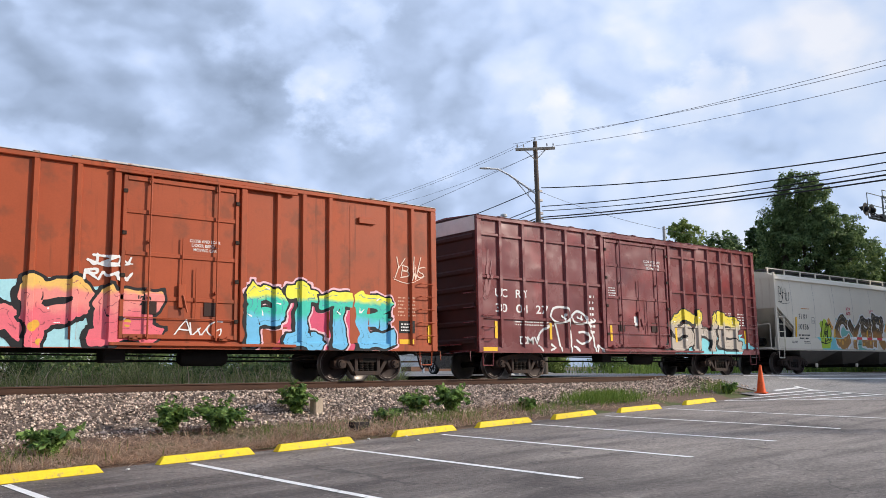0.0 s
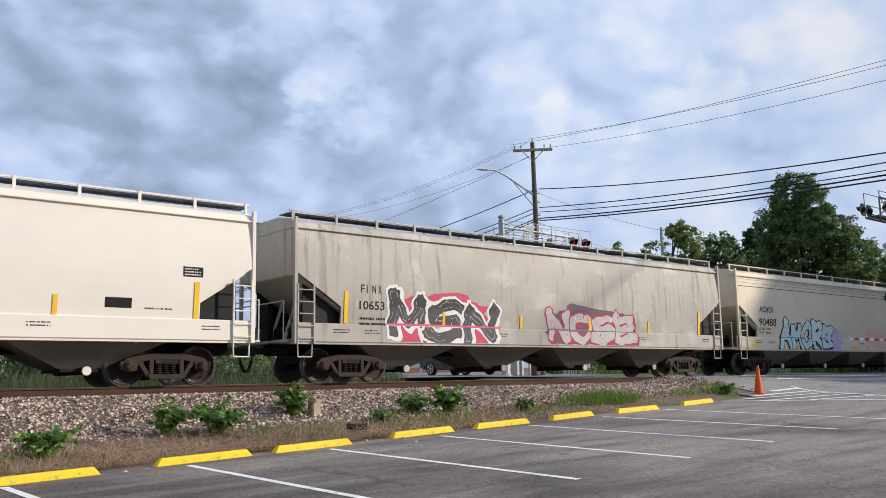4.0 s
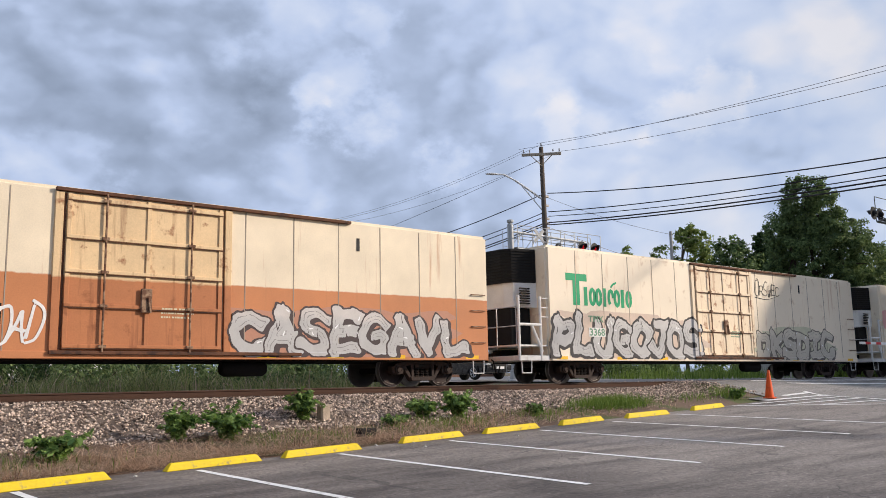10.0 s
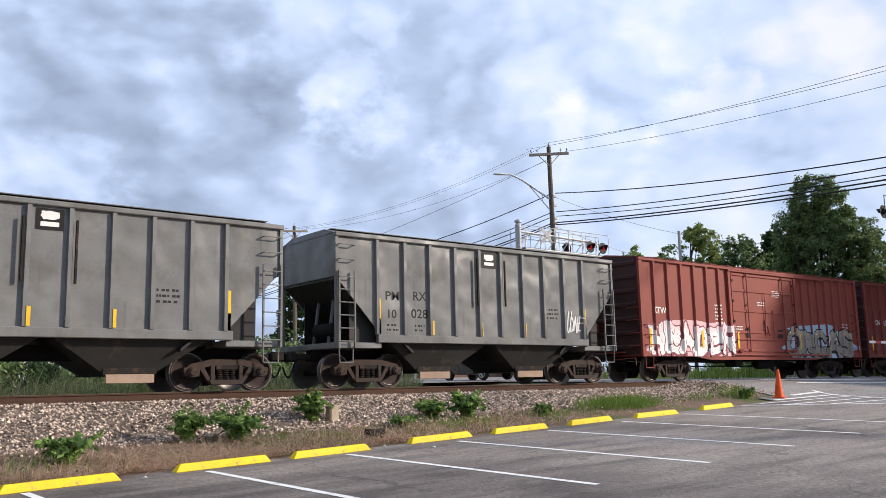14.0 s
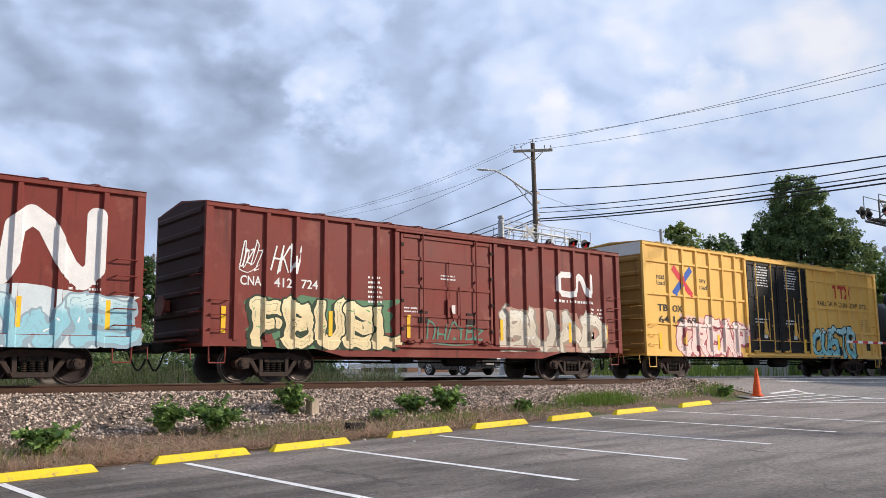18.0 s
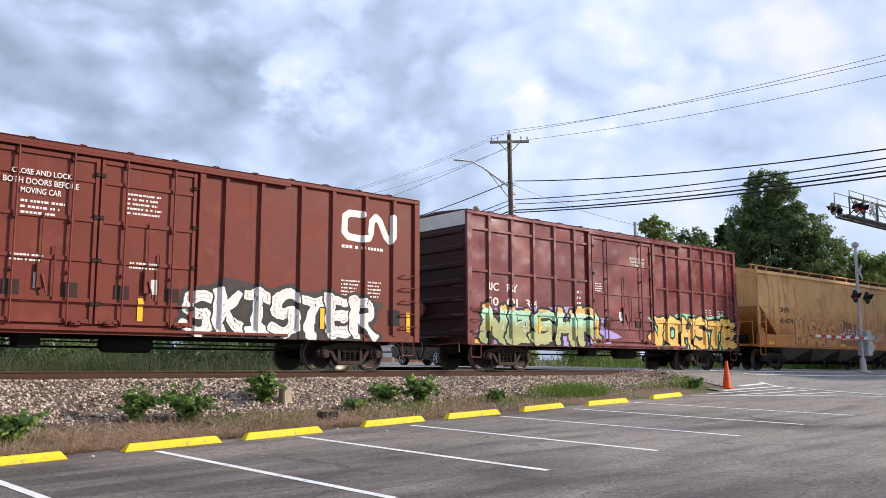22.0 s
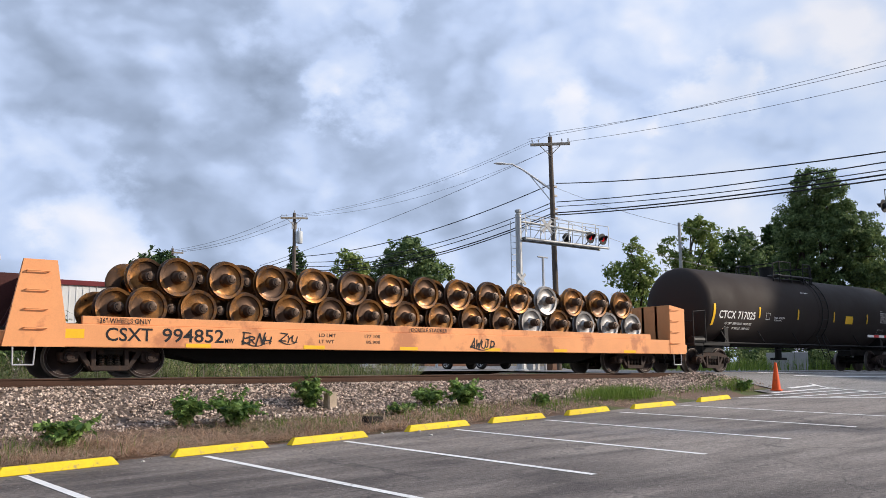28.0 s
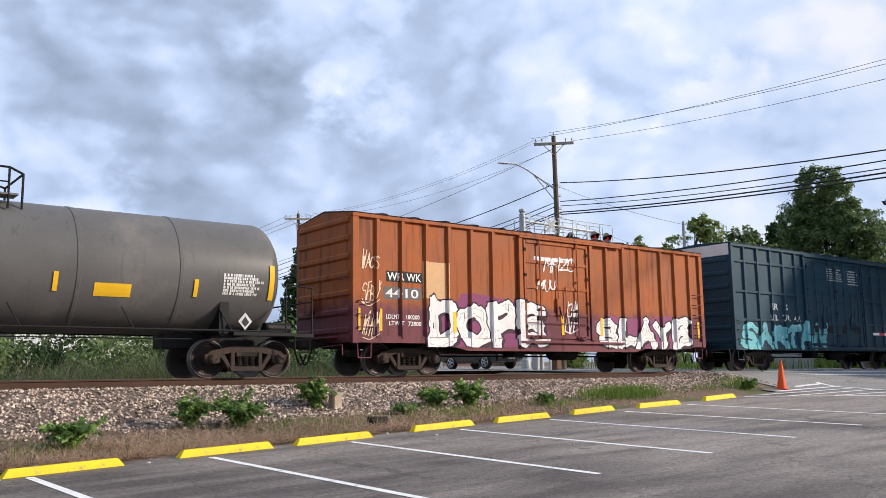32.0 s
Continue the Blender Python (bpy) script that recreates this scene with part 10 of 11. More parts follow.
def build_bushes():
    rnd = random.Random(8)
    for k, (x, y, r, h) in enumerate(((-3.5, 30.5, 1.3, 1.7), (3.0, 31.0, 1.2, 1.6), (9.2, 30.0, 1.3, 1.8), (12.6, 29.0, 1.2, 1.7), (15.0, 29.6, 1.3, 1.9), (17.6, 28.9, 1.1, 1.6))):
        bush(x, y, r, h, 60 + k, "dark green leafy bush behind the track", M_LEAF)
    for k in range(9):
        x = 37.0 + k * 2.9 + rnd.uniform(-0.5, 0.5)
        bush(x, 33.0 + rnd.uniform(-1.5, 2.0), rnd.uniform(1.0, 1.5), rnd.uniform(1.2, 2.2), 80 + k, "green bush among grass beyond the crossing", M_LEAF if k % 3 else M_LEAF_PALE)
    for k in range(13):
        bush(-13.0 + 2.7 * k + rnd.uniform(-0.6, 0.6), 33.0 + rnd.uniform(-0.8, 1.2) if k < 13 else 31.0, rnd.uniform(1.7, 2.1), rnd.uniform(2.4, 3.0), 100 + k, "green leafy bush in a hedge behind the track", M_LEAF if k % 2 else M_LEAF_DARK, 130)
    for x, y, r, h in ((51.5, 27.6, 1.1, 1.3), (53.8, 27.0, 1.2, 1.5), (56.3, 26.5, 1.4, 1.8), (48.9, 30.5, 1.0, 1.0)):
        bush(x, y, r, h, int(x * 7), "green roadside bush near the crossing", M_LEAF)


build_bushes()


def blades(name, rng, X, Y, h, w, lean, material, label, category, lie=0.0):
    """Grass blades, each of two pieces, bent over; lie lays them down."""
    n = len(X)
    Z = np.array([ground_z(float(a), float(b)) for a, b in zip(X, Y)])
    base = np.stack([X, Y, Z - 0.01], 1)
    a = rng.uniform(0, math.tau, n)
    d = np.stack([np.cos(a), np.sin(a), np.zeros(n)], 1)
    s = np.stack([-np.sin(a + rng.normal(0, 0.8, n)), np.cos(a), np.zeros(n)], 1)
    H = (h * rng.uniform(0.5, 1.2, n))[:, None]
    ln = (lean * rng.uniform(0.2, 1.3, n))[:, None]
    W = (w * rng.uniform(0.6, 1.3, n))[:, None]
    up = np.array([0, 0, 1.0]) * (1 - lie * rng.uniform(0.78, 1, (n, 1)))
    p1 = base + up * H * 0.55 + d * H * ln * 0.35
    p2 = base + up * H * 0.92 + d * H * ln
    A = np.stack([base - s * W, base + s * W, p1 + s * W * 0.8, p1 - s * W * 0.8], 1)
    B = np.stack([p1 - s * W * 0.8, p1 + s * W * 0.8, p2 + s * W * 0.12, p2 - s * W * 0.12], 1)
    ob = new(name, quads_mesh(name, np.concatenate([A, B]), material))
    return tagged(ob, label, category, kind="stuff")


def edge_y(x):
    return 13.95 + 0.073 * x


def build_grass():
    rng = np.random.default_rng(17)
    n = 24000
    X = rng.uniform(-12, 25.5, n)
    Y = 24.6 + rng.beta(1.2, 2.2, n) * 6.5
    ok = X < 0.74 * Y
    X, Y = X[ok], Y[ok]
    tall = np.array([0.95 + 1.0 * noise.noise((a * 0.45, b * 0.6, 7.0)) + 0.5 * noise.noise((a * 1.7, b * 1.7, 2.0)) for a, b in zip(X, Y)])
    blades("tall_grass", rng, X, Y, np.clip(tall, 0.35, 1.8), 0.011, 0.85, M_REED, "tall green and straw-coloured grass behind the track", "tall grass")
    n = 3500
    X = rng.uniform(-12, 22, n)
    Y = 24.4 + rng.beta(1.2, 3.0, n) * 4
    ok = X < 0.74 * Y
    blades("reeds", rng, X[ok][:1500], Y[ok][:1500], 1.3 + 0.0 * X[ok][:1500], 0.007, 0.45, M_STRAW_PALE, "tall pale reed stalks behind the track", "reeds")
    n = 5000
    blades("tall_grass", rng, rng.uniform(36, 66, n), rng.uniform(25.5, 34, n), 0.7 + np.zeros(n), 0.014, 0.4, M_GRASS, "rough green grass beyond the crossing", "tall grass")
    # straw lying along the asphalt, thickest away from the crossing
    n = 14000
    X = 1.0 + 24.0 * rng.beta(1.0, 2.5, n)
    Y = edge_y(X) + 0.30 + np.abs(rng.normal(0, 1.0, n)) * 1.15
    thick = np.array([noise.noise((a * 0.9, b * 1.5, 3.0)) for a, b in zip(X, Y)])
    ok = (Y < 18.3) & (thick > rng.uniform(-0.45, 0.25, n))      # in mats, with bare earth between
    blades("dead_grass", rng, X[ok], Y[ok], 0.62 + 0.0 * X[ok], 0.0052, 1.1, M_STRAW, "matted straw-coloured dead grass beside the asphalt", "dead grass", 1.0)
    n = 650
    X = 1.0 + 15.0 * rng.random(n)
    cl = np.round(X / 1.7) * 1.7
    X = cl + rng.normal(0, 0.38, n)
    Y = edge_y(X) + 0.9 + 0.5 * np.sin(cl * 5) + rng.normal(0, 0.35, n)
    blades("dead_grass", rng, X, np.maximum(Y, edge_y(X) + 0.4), 0.52 + 0.0 * X, 0.0042, 1.1, M_STRAW, "tufts of dry brown grass among weeds", "dead grass", 0.25)
    n = 8000
    X = 1.0 + 20.0 * rng.beta(1.0, 2.3, n)
    Y = edge_y(X) + 0.22 + np.abs(rng.normal(0, 0.85, n))
    blades("straw", rng, X, Y, 0.95 + 0.0 * X, 0.0066, 1.0, M_STRAW_PALE, "long pale straw stalks lying on the ground", "straw", 1.0)
    # live grass
    for cx, sx, cy, sy, n, h in ((19.7, 0.75, 16.8, 0.25, 2600, 0.32), (16.4, 0.5, 16.4, 0.3, 250, 0.2), (23.6, 0.6, 16.9, 0.3, 180, 0.22), (25.6, 0.4, 16.9, 0.3, 300, 0.36), (13.2, 0.8, 16.2, 0.4, 500, 0.2), (9.2, 0.8, 15.9, 0.4, 400, 0.16), (2.5, 1.2, 15.6, 0.5, 500, 0.25)):
        X = cx + rng.normal(0, sx, n)
        Y = np.maximum(cy + rng.normal(0, sy, n), edge_y(X) + 0.45)
        blades("grass", rng, X, Y, h + 0.0 * X, 0.006, 0.45, M_GRASS, "tuft of fresh green grass at the asphalt's edge", "grass")


build_grass()


def weed(x, y, h, r, seed, label, fronds=16, name="weed"):
    """A leafy weed: stalks from one root, each with paired leaflets."""
    rng = np.random.default_rng(seed)
    t = thing(name, label, "weed", "weeds beside the track", at=pose(x, y, ground_z(x, y) - 0.01))
    for k in range(fronds):
        C, O = [], []
        a = rng.uniform(0, math.tau)
        rr, hh = r * rng.uniform(0.25, 1.0), h * rng.uniform(0.55, 1.0)
        p0, p1, p2 = Vector((0, 0, 0)), Vector((rr * 0.55 * math.cos(a), rr * 0.55 * math.sin(a), hh * 0.62)), Vector((rr * math.cos(a), rr * math.sin(a), hh * rng.uniform(0.3, 1.0)))
        side = Vector((-math.sin(a), math.cos(a), 0))
        for j in range(18):
            f = 0.08 + 0.92 * j / 17
            q = p0.lerp(p1, min(1, f * 2)) if f < 0.5 else p1.lerp(p2, f * 2 - 1)
            for s in (-1, 1):
                C.append(q + side * s * 0.062 * rng.uniform(0.6, 1.4) + Vector((0, 0, rng.normal(0, 0.012))))
                O.append((math.cos(a) * 0.4 + side.x * s * 0.2, math.sin(a) * 0.4 + side.y * s * 0.2, 1.3))
        Q = leaf_quads(rng, np.array(C), np.array(O), 0.09)
        up = Vector((0, 0, 0.006))
        stalk = np.array([[p0 - side * 0.006, p0 + side * 0.006, p1 + side * 0.005, p1 - side * 0.005], [p1 - side * 0.005, p1 + side * 0.005, p2 + side * 0.002, p2 - side * 0.002], [p0 - up, p0 + up, p1 + up, p1 - up], [p1 - up, p1 + up, p2 + up * 0.4, p2 - up * 0.4]])
        part("frond", quads_mesh("frond", np.concatenate([Q, stalk]), M_WEED), None, t)


def build_weeds():
    for k, (x, y, h, r) in enumerate(((4.36, 15.75, 0.62, 0.33), (6.9, 16.9, 0.66, 0.30), (7.8, 16.6, 0.66, 0.42), (10.35, 18.0, 0.70, 0.30), (13.2, 17.2, 0.50, 0.28), (14.1, 16.9, 0.66, 0.30), (11.9, 16.6, 0.22, 0.2), (1.7, 15.8, 0.5, 0.36), (16.3, 16.5, 0.26, 0.12), (25.7, 16.6, 0.34, 0.16))):
        weed(x, y, h * 1.2, r * 1.75, 200 + k, "leafy green weed growing in dry grass" if k != 5 else "fine-leaved bushy green weed in dry grass", 34 if k in (2, 5) else 28)
    bm = bmesh.new()
    box(bm, -0.15, 0.15, -0.09, 0.09, -0.1, 0.36, 0.03)
    for v in bm.verts:
        v.co += Vector(noise.noise_vector(v.co * 6)) * 0.03
    st = part("post_stub", bm, surface("weathered_stone", (0.42, 0.34, 0.26), 0.9, var=0.25, scale=4.0, bump=0.5), None)
    st.matrix_basis = pose(10.85, 17.95, ground_z(10.85, 17.95), 3, -6, 20)
    tagged(st, "weathered tan post stub beside a weed", "post stub")
    bm = bmesh.new()
    box(bm, -0.22, 0.22, -0.11, 0.11, -0.03, 0.16, 0.02)
    for v in bm.verts:
        v.co += Vector(noise.noise_vector(v.co * 5)) * 0.02
    bl = part("timber_block", bm, surface("charred_wood", (0.03, 0.026, 0.023), 0.9, var=0.3, scale=6.0, bump=0.5), None)
    bl.matrix_basis = pose(10.55, 15.75, ground_z(10.55, 15.75), 0, 4, 12)
    tagged(bl, "short dark timber block lying in dry grass", "timber block")
    # a few loose stones and scraps along the asphalt
    rnd = random.Random(12)
    mt = surface("pale_scrap", (0.55, 0.53, 0.49), 0.9, var=0.2, bump=0.3)
    for k in range(26):
        x = rnd.uniform(2, 24)
        y = edge_y(x) + rnd.uniform(-1.2, 0.9)
        bm = bmesh.new()
        bmesh.ops.create_icosphere(bm, subdivisions=1, radius=rnd.uniform(0.012, 0.045))
        for v in bm.verts:
            v.co = Vector((v.co.x * 1.3, v.co.y, v.co.z * 0.6)) + Vector(noise.noise_vector(v.co * 40 + Vector((k, 0, 0)))) * 0.01
        s = part("pebble", bm, mt, None)
        s.matrix_basis = pose(x, y, max(ground_z(x, y), lot_z(x, y)) + 0.008, 0, 0, rnd.uniform(0, 180))
        tagged(s, "small pale stone lying on the asphalt", "stone", "loose stones")


build_weeds()


# ---- poles, wires and crossing signals ----
M_POLE = surface("weathered_pole_wood", (0.13, 0.105, 0.085), 0.9, var=0.25, scale=2.0, fine=30.0, bump=0.5, streak=((0.06, 0.05, 0.042), 0.3))
M_ARM = surface("pale_crossarm_wood", (0.42, 0.36, 0.28), 0.85, var=0.2, scale=3.0, fine=30.0, bump=0.4)
M_WIRE = surface("black_cable", (0.018, 0.018, 0.02), 0.6, var=0.1, bump=0)
M_THIN = surface("grey_wire", (0.20, 0.19, 0.19), 0.5, 0.4, var=0.1, bump=0)
M_ALU = surface("aluminium_paint", (0.46, 0.47, 0.47), 0.45, 0.35, var=0.12, scale=3.0, fine=20.0, bump=0.08, streak=((0.35, 0.33, 0.30), 0.15))
M_BRIGHT = surface("bright_aluminium", (0.74, 0.75, 0.75), 0.4, 0.3, var=0.08, bump=0.03)
M_SIGBLACK = surface("matt_black_enamel", (0.016, 0.016, 0.017), 0.55, var=0.15, bump=0.05)
M_CER = surface("grey_insulator", (0.30, 0.31, 0.33), 0.25, var=0.1, bump=0)
M_REDLENS = glowing("lit_red_lens", (0.55, 0.008, 0.014), 0.55)
M_DARKLENS = surface("dark_red_lens", (0.10, 0.012, 0.014), 0.2, var=0.05, bump=0)
M_CONC = surface("pale_concrete", (0.44, 0.43, 0.41), 0.9, var=0.15, scale=2.0, fine=25.0, bump=0.3, streak=((0.27, 0.26, 0.25), 0.2))
M_SIGNWHITE = surface("sign_white", (0.78, 0.78, 0.77), 0.45, var=0.08, bump=0)
M_SIGNGREY = surface("greyed_sign_white", (0.46, 0.46, 0.45), 0.6, var=0.15, bump=0.05)
M_SIGNRED = surface("sign_red", (0.55, 0.03, 0.035), 0.45, var=0.08, bump=0)


def utility_pole(x, y, top, arm_dir, label, lamp=False, can=False):
    z0 = paved_z(x, y) - 0.15
    t = thing("utility_pole", label, "utility pole", "utility poles along the street", at=pose(x, y, z0))
    H = top - z0
    bm = bmesh.new()
    rod(bm, (0, 0, 0), (-0.12, 0.06, H), 0.17, 12, 0.115)
    part("pole", bm, M_POLE, t, smooth=True)
    u = Vector((math.cos(arm_dir), math.sin(arm_dir), 0))
    n = Vector((-u.y, u.x, 0))
    c = Vector((-0.12, 0.06, H - 0.45)) - n * 0.17
    bm = bmesh.new()
    for v in box(bm, -1.05, 1.05, -0.06, 0.06, -0.07, 0.07, 0.01).verts:
        v.co = c + u * v.co.x + n * v.co.y + Vector((0, 0, v.co.z))
    part("crossarm", bm, M_ARM, t, "pale wooden crossarm")
    for s in (-1, 1):
        bm = bmesh.new()
        rod(bm, c + u * 0.62 * s - n * 0.05, c + n * 0.04 + Vector((0, 0, -0.62)), 0.022, 6)
        part("brace", bm, M_ARM, t)
    for d, h in ((-0.95, 0.05), (-0.62, 0.05), (0.62, 0.05), (0.95, 0.05), (None, 0)):
        p = c + u * d + Vector((0, 0, 0.07)) if d is not None else Vector((-0.12, 0.06, H))
        bm = bmesh.new()
        rod(bm, p, p + Vector((0, 0, 0.10)), 0.012, 6)
        for k in range(3):
            rod(bm, p + Vector((0, 0, 0.09 + 0.045 * k)), p + Vector((0, 0, 0.12 + 0.045 * k)), 0.05 - 0.008 * k, 8, 0.03)
        part("insulator", bm, M_CER, t)
    for h in (H - 2.7, H - 3.2, H - 3.9, H - 4.15, H - 4.4):
        bm = bmesh.new()
        box(bm, -0.02, 0.22, -0.05, 0.05, h - 0.06, h + 0.06, 0.01)
        part("cable_clamp", bm, M_THIN, t)
    if lamp:
        e = Vector((-2.30, 1.30, H - 1.55))
        k = Vector((-1.35, 0.85, H - 1.85))
        bm = bmesh.new()
        rod(bm, (-0.05, 0, H - 2.95), k, 0.06, 8)
        rod(bm, k, k.lerp(e, 0.6) + Vector((0, 0, 0.12)), 0.05, 8)
        rod(bm, k.lerp(e, 0.6) + Vector((0, 0, 0.12)), e, 0.05, 8)
        rod(bm, (-0.05, 0, H - 3.65), Vector((-1.15, 0.73, H - 2.0)), 0.030, 8)
        rod(bm, (-0.5, 0.3, H - 2.65), (-0.5, 0.3, H - 3.0), 0.02, 6)
        la = part("lamp_arm", bm, M_BRIGHT, t, "curved aluminium lamp bracket")
        bm = bmesh.new()
        d = (e - k).normalized()
        bmesh.ops.create_uvsphere(bm, u_segments=12, v_segments=8, radius=1)
        for v in bm.verts:
            q = v.co
            v.co = e + Vector((d.x, d.y, 0)).normalized() * (q.x * 0.36 + 0.25) + Vector((-d.y, d.x, 0)).normalized() * q.y * 0.15 + Vector((0, 0, q.z * (0.07 if q.z > 0 else 0.05)))
        part("lamp_head", bm, M_BRIGHT, t, "cobra-head street lamp", True)
    if can:
        bm = bmesh.new()
        lathe(bm, [(0.05, 0.5), (0.22, 0.47), (0.25, 0.42), (0.25, -0.42), (0.22, -0.48)], 16, "Z")
        bmesh.ops.translate(bm, verts=bm.verts, vec=(0.22, -0.2, H - 1.95))
        tr = part("transformer", bm, surface("transformer_grey", (0.55, 0.58, 0.59), 0.5, var=0.1, bump=0.05), t, "pale grey cylindrical transformer", True)
        bm = bmesh.new()
        for s in (-0.09, 0.09):
            rod(bm, (0.22 + s, -0.2, H - 1.48), (0.22 + s, -0.2, H - 1.2), 0.03, 8, 0.02)
        part("bushing", bm, M_CER, tr)
        bm = bmesh.new()
        box(bm, -0.35, 0.1, -0.02, 0.02, H - 1.3, H - 0.75)
        part("fuse_cutout", bm, M_CER, t)
    return t


def wire(a, b, sag, r, material, label, segs=18):
    a, b = Vector(a), Vector(b)
    bm = bmesh.new()
    prev = None
    for k in range(segs + 1):
        f = k / segs
        p = a.lerp(b, f) - Vector((0, 0, 4 * sag * f * (1 - f)))
        ring = [bm.verts.new(p + Vector((r * 0.7 * math.cos(q * math.tau / 5), r * 0.7 * math.cos(q * math.tau / 5), r * math.sin(q * math.tau / 5)))) for q in range(5)]
        if prev:
            for q in range(5):
                bm.faces.new((prev[q], prev[(q + 1) % 5], ring[(q + 1) % 5], ring[q]))
        prev = ring
    ob = part("overhead_cable", bm, material, None, smooth=True)
    tagged(ob, label, "overhead cable", "overhead cables")


def build_poles():
    utility_pole(32.9, 31.9, 13.65, radians(-45), "weathered wooden utility pole with crossarm and street lamp", lamp=True)
    utility_pole(33.0, 60.0, 13.8, radians(-28), "wooden utility pole with crossarm and grey transformer", can=True)
    utility_pole(32.6, 84.0, 13.8, radians(-22), "distant wooden utility pole with crossarm")
    # the next pole of the line stands beside the road, south of the crossing
    utility_pole(29.0, -2.0, 12.3, radians(-4), "wooden utility pole beside the crossing road")

    def extend(p, q, y):
        f = (y - p[1]) / (q[1] - p[1])
        return tuple(a + (b - a) * f for a, b in zip(p, q))
    # primaries, thin
    for p, q in (((31.9, 32.75, 13.55), (30.22, 13.25, 11.77)), ((32.6, 32.1, 13.85), (30.22, 13.26, 11.61)), ((33.4, 31.35, 13.35), (30.2, 13.3, 11.09))):
        e = extend(p, q, -1.9)
        wire(p, (e[0], e[1], e[2] + 1.09), 0.62, 0.010, M_THIN, "thin grey power line between utility poles", 30)
    for d, zz in ((-0.9, 13.5), (0.05, 13.8), (0.9, 13.3)):
        wire((32.75 + 0.72 * d, 32.0 - 0.68 * d, zz), (32.85 + 0.9 * d, 60.0 - 0.45 * d, 13.55), 0.85, 0.009, M_THIN, "thin grey power line between utility poles", 24)
        wire((32.85 + 0.9 * d, 60.0 - 0.45 * d, 13.55), (32.5 + 0.9 * d, 84.0 - 0.35 * d, 13.5), 0.5, 0.016, M_THIN, "thin grey power line between utility poles")
    # communication cables, thick and black
    for (za, q, r, sag) in ((11.14, (30.13, 13.47, 8.56), 0.026, 0.75), (10.13, (30.12, 13.49, 8.2), 0.024, 0.6), (9.89, (30.11, 13.51, 7.93), 0.020, 0.62), (9.55, (30.1, 13.52, 7.77), 0.032, 0.5), (9.43, (30.1, 13.53, 7.61), 0.030, 0.48)):
        p = (33.07, 31.9, za)
        e = extend(p, q, -1.9)
        wire(p, (e[0], e[1], e[2] + sag * 1.82), sag, r, M_WIRE, "thick black overhead cable between utility poles", 30)
    for za, zb, r, sag in ((11.14, 10.3, 0.028, 0.8), (10.13, 9.9, 0.024, 0.95), (9.89, 9.55, 0.024, 0.95), (9.55, 9.3, 0.034, 1.0), (9.43, 9.15, 0.030, 1.0)):
        wire((32.95, 32.0, za), (33.0, 59.8, zb), sag, r, M_WIRE, "thick black overhead cable between utility poles", 24)
        wire((33.0, 60.2, zb), (32.7, 83.8, zb), sag * 0.6, r, M_WIRE, "thick black overhead cable between utility poles", 16)
    wire((32.8, 31.95, 13.0), (22.0, 44.0, 7.2), 0.3, 0.012, M_THIN, "thin slanting service wire from a pole")
    wire((33.1, 31.9, 10.9), (43.0, 26.0, 8.4), 0.5, 0.010, M_THIN, "thin slanting service wire from a pole")
    wire((33.1, 31.9, 9.3), (62.0, 36.0, 8.6), 0.8, 0.012, M_THIN, "thin grey service wire towards the trees")
    bm = bmesh.new()
    rod(bm, (0, 0, 0), (0.1, 0, 10.1), 0.15, 12, 0.10)
    p = part("concrete_pole", bm, M_CONC, None, smooth=True)
    p.matrix_basis = pose(50.0, 36.65, paved_z(50, 36.65) - 0.1)
    tagged(p, "plain pale grey concrete pole before trees", "pole")


build_poles()


def signal_lamp(parent, at, face, lit):
    """A round flasher: black target plate, hood and red lens; face is the direction it looks in."""
    f = Vector((face[0], face[1], 0)).normalized()
    m = f.to_track_quat("Y", "Z").to_matrix().to_4x4()
    m.translation = Vector(at)
    bm = bmesh.new()
    lathe(bm, [(0.06, -0.16), (0.12, -0.10), (0.13, 0.0), (0.30, 0.0), (0.30, 0.015), (0.13, 0.016)], 20, "Y")
    tgt = part("target_plate", bm, M_SIGBLACK, parent, "black round target plate of a flashing light", at=m)
    bm = bmesh.new()
    n, R = 14, 0.15
    for k in range(n):                                   # the hood is open below
        a0, a1 = radians(-25 + 230 * k / n), radians(-25 + 230 * (k + 1) / n)
        vs = []
        for a, l in ((a0, 0.02), (a1, 0.02), (a1, 0.30), (a0, 0.30)):
            ll = l if l < 0.1 else l * (0.55 + 0.45 * max(0, math.sin(a)))
            vs.append(bm.verts.new((R * math.cos(a), ll, R * math.sin(a))))
        bm.faces.new(vs)
    bmesh.ops.remove_doubles(bm, verts=bm.verts, dist=0.001)
    bmesh.ops.solidify(bm, geom=bm.faces[:], thickness=0.008)
    part("hood", bm, M_SIGBLACK, tgt)
    bm = bmesh.new()
    lathe(bm, [(0.125, 0.017), (0.10, 0.035), (0.05, 0.045), (0.005, 0.048)], 18, "Y")
    part("lens", bm, M_REDLENS if lit else M_DARKLENS, tgt, "lit red lens" if lit else "dark red lens", True)


def crossbuck(parent, x, y, z, s):
    for a in (45, -45):
        bm = bmesh.new()
        box(bm, -0.60 * s, 0.60 * s, -0.008, 0.008, -0.115 * s, 0.115 * s)
        part("crossbuck_blade", bm, M_SIGNGREY, parent, "greyed white crossing blade", at=pose(x, y - 0.012 * (a > 0), z, 0, a, 0))


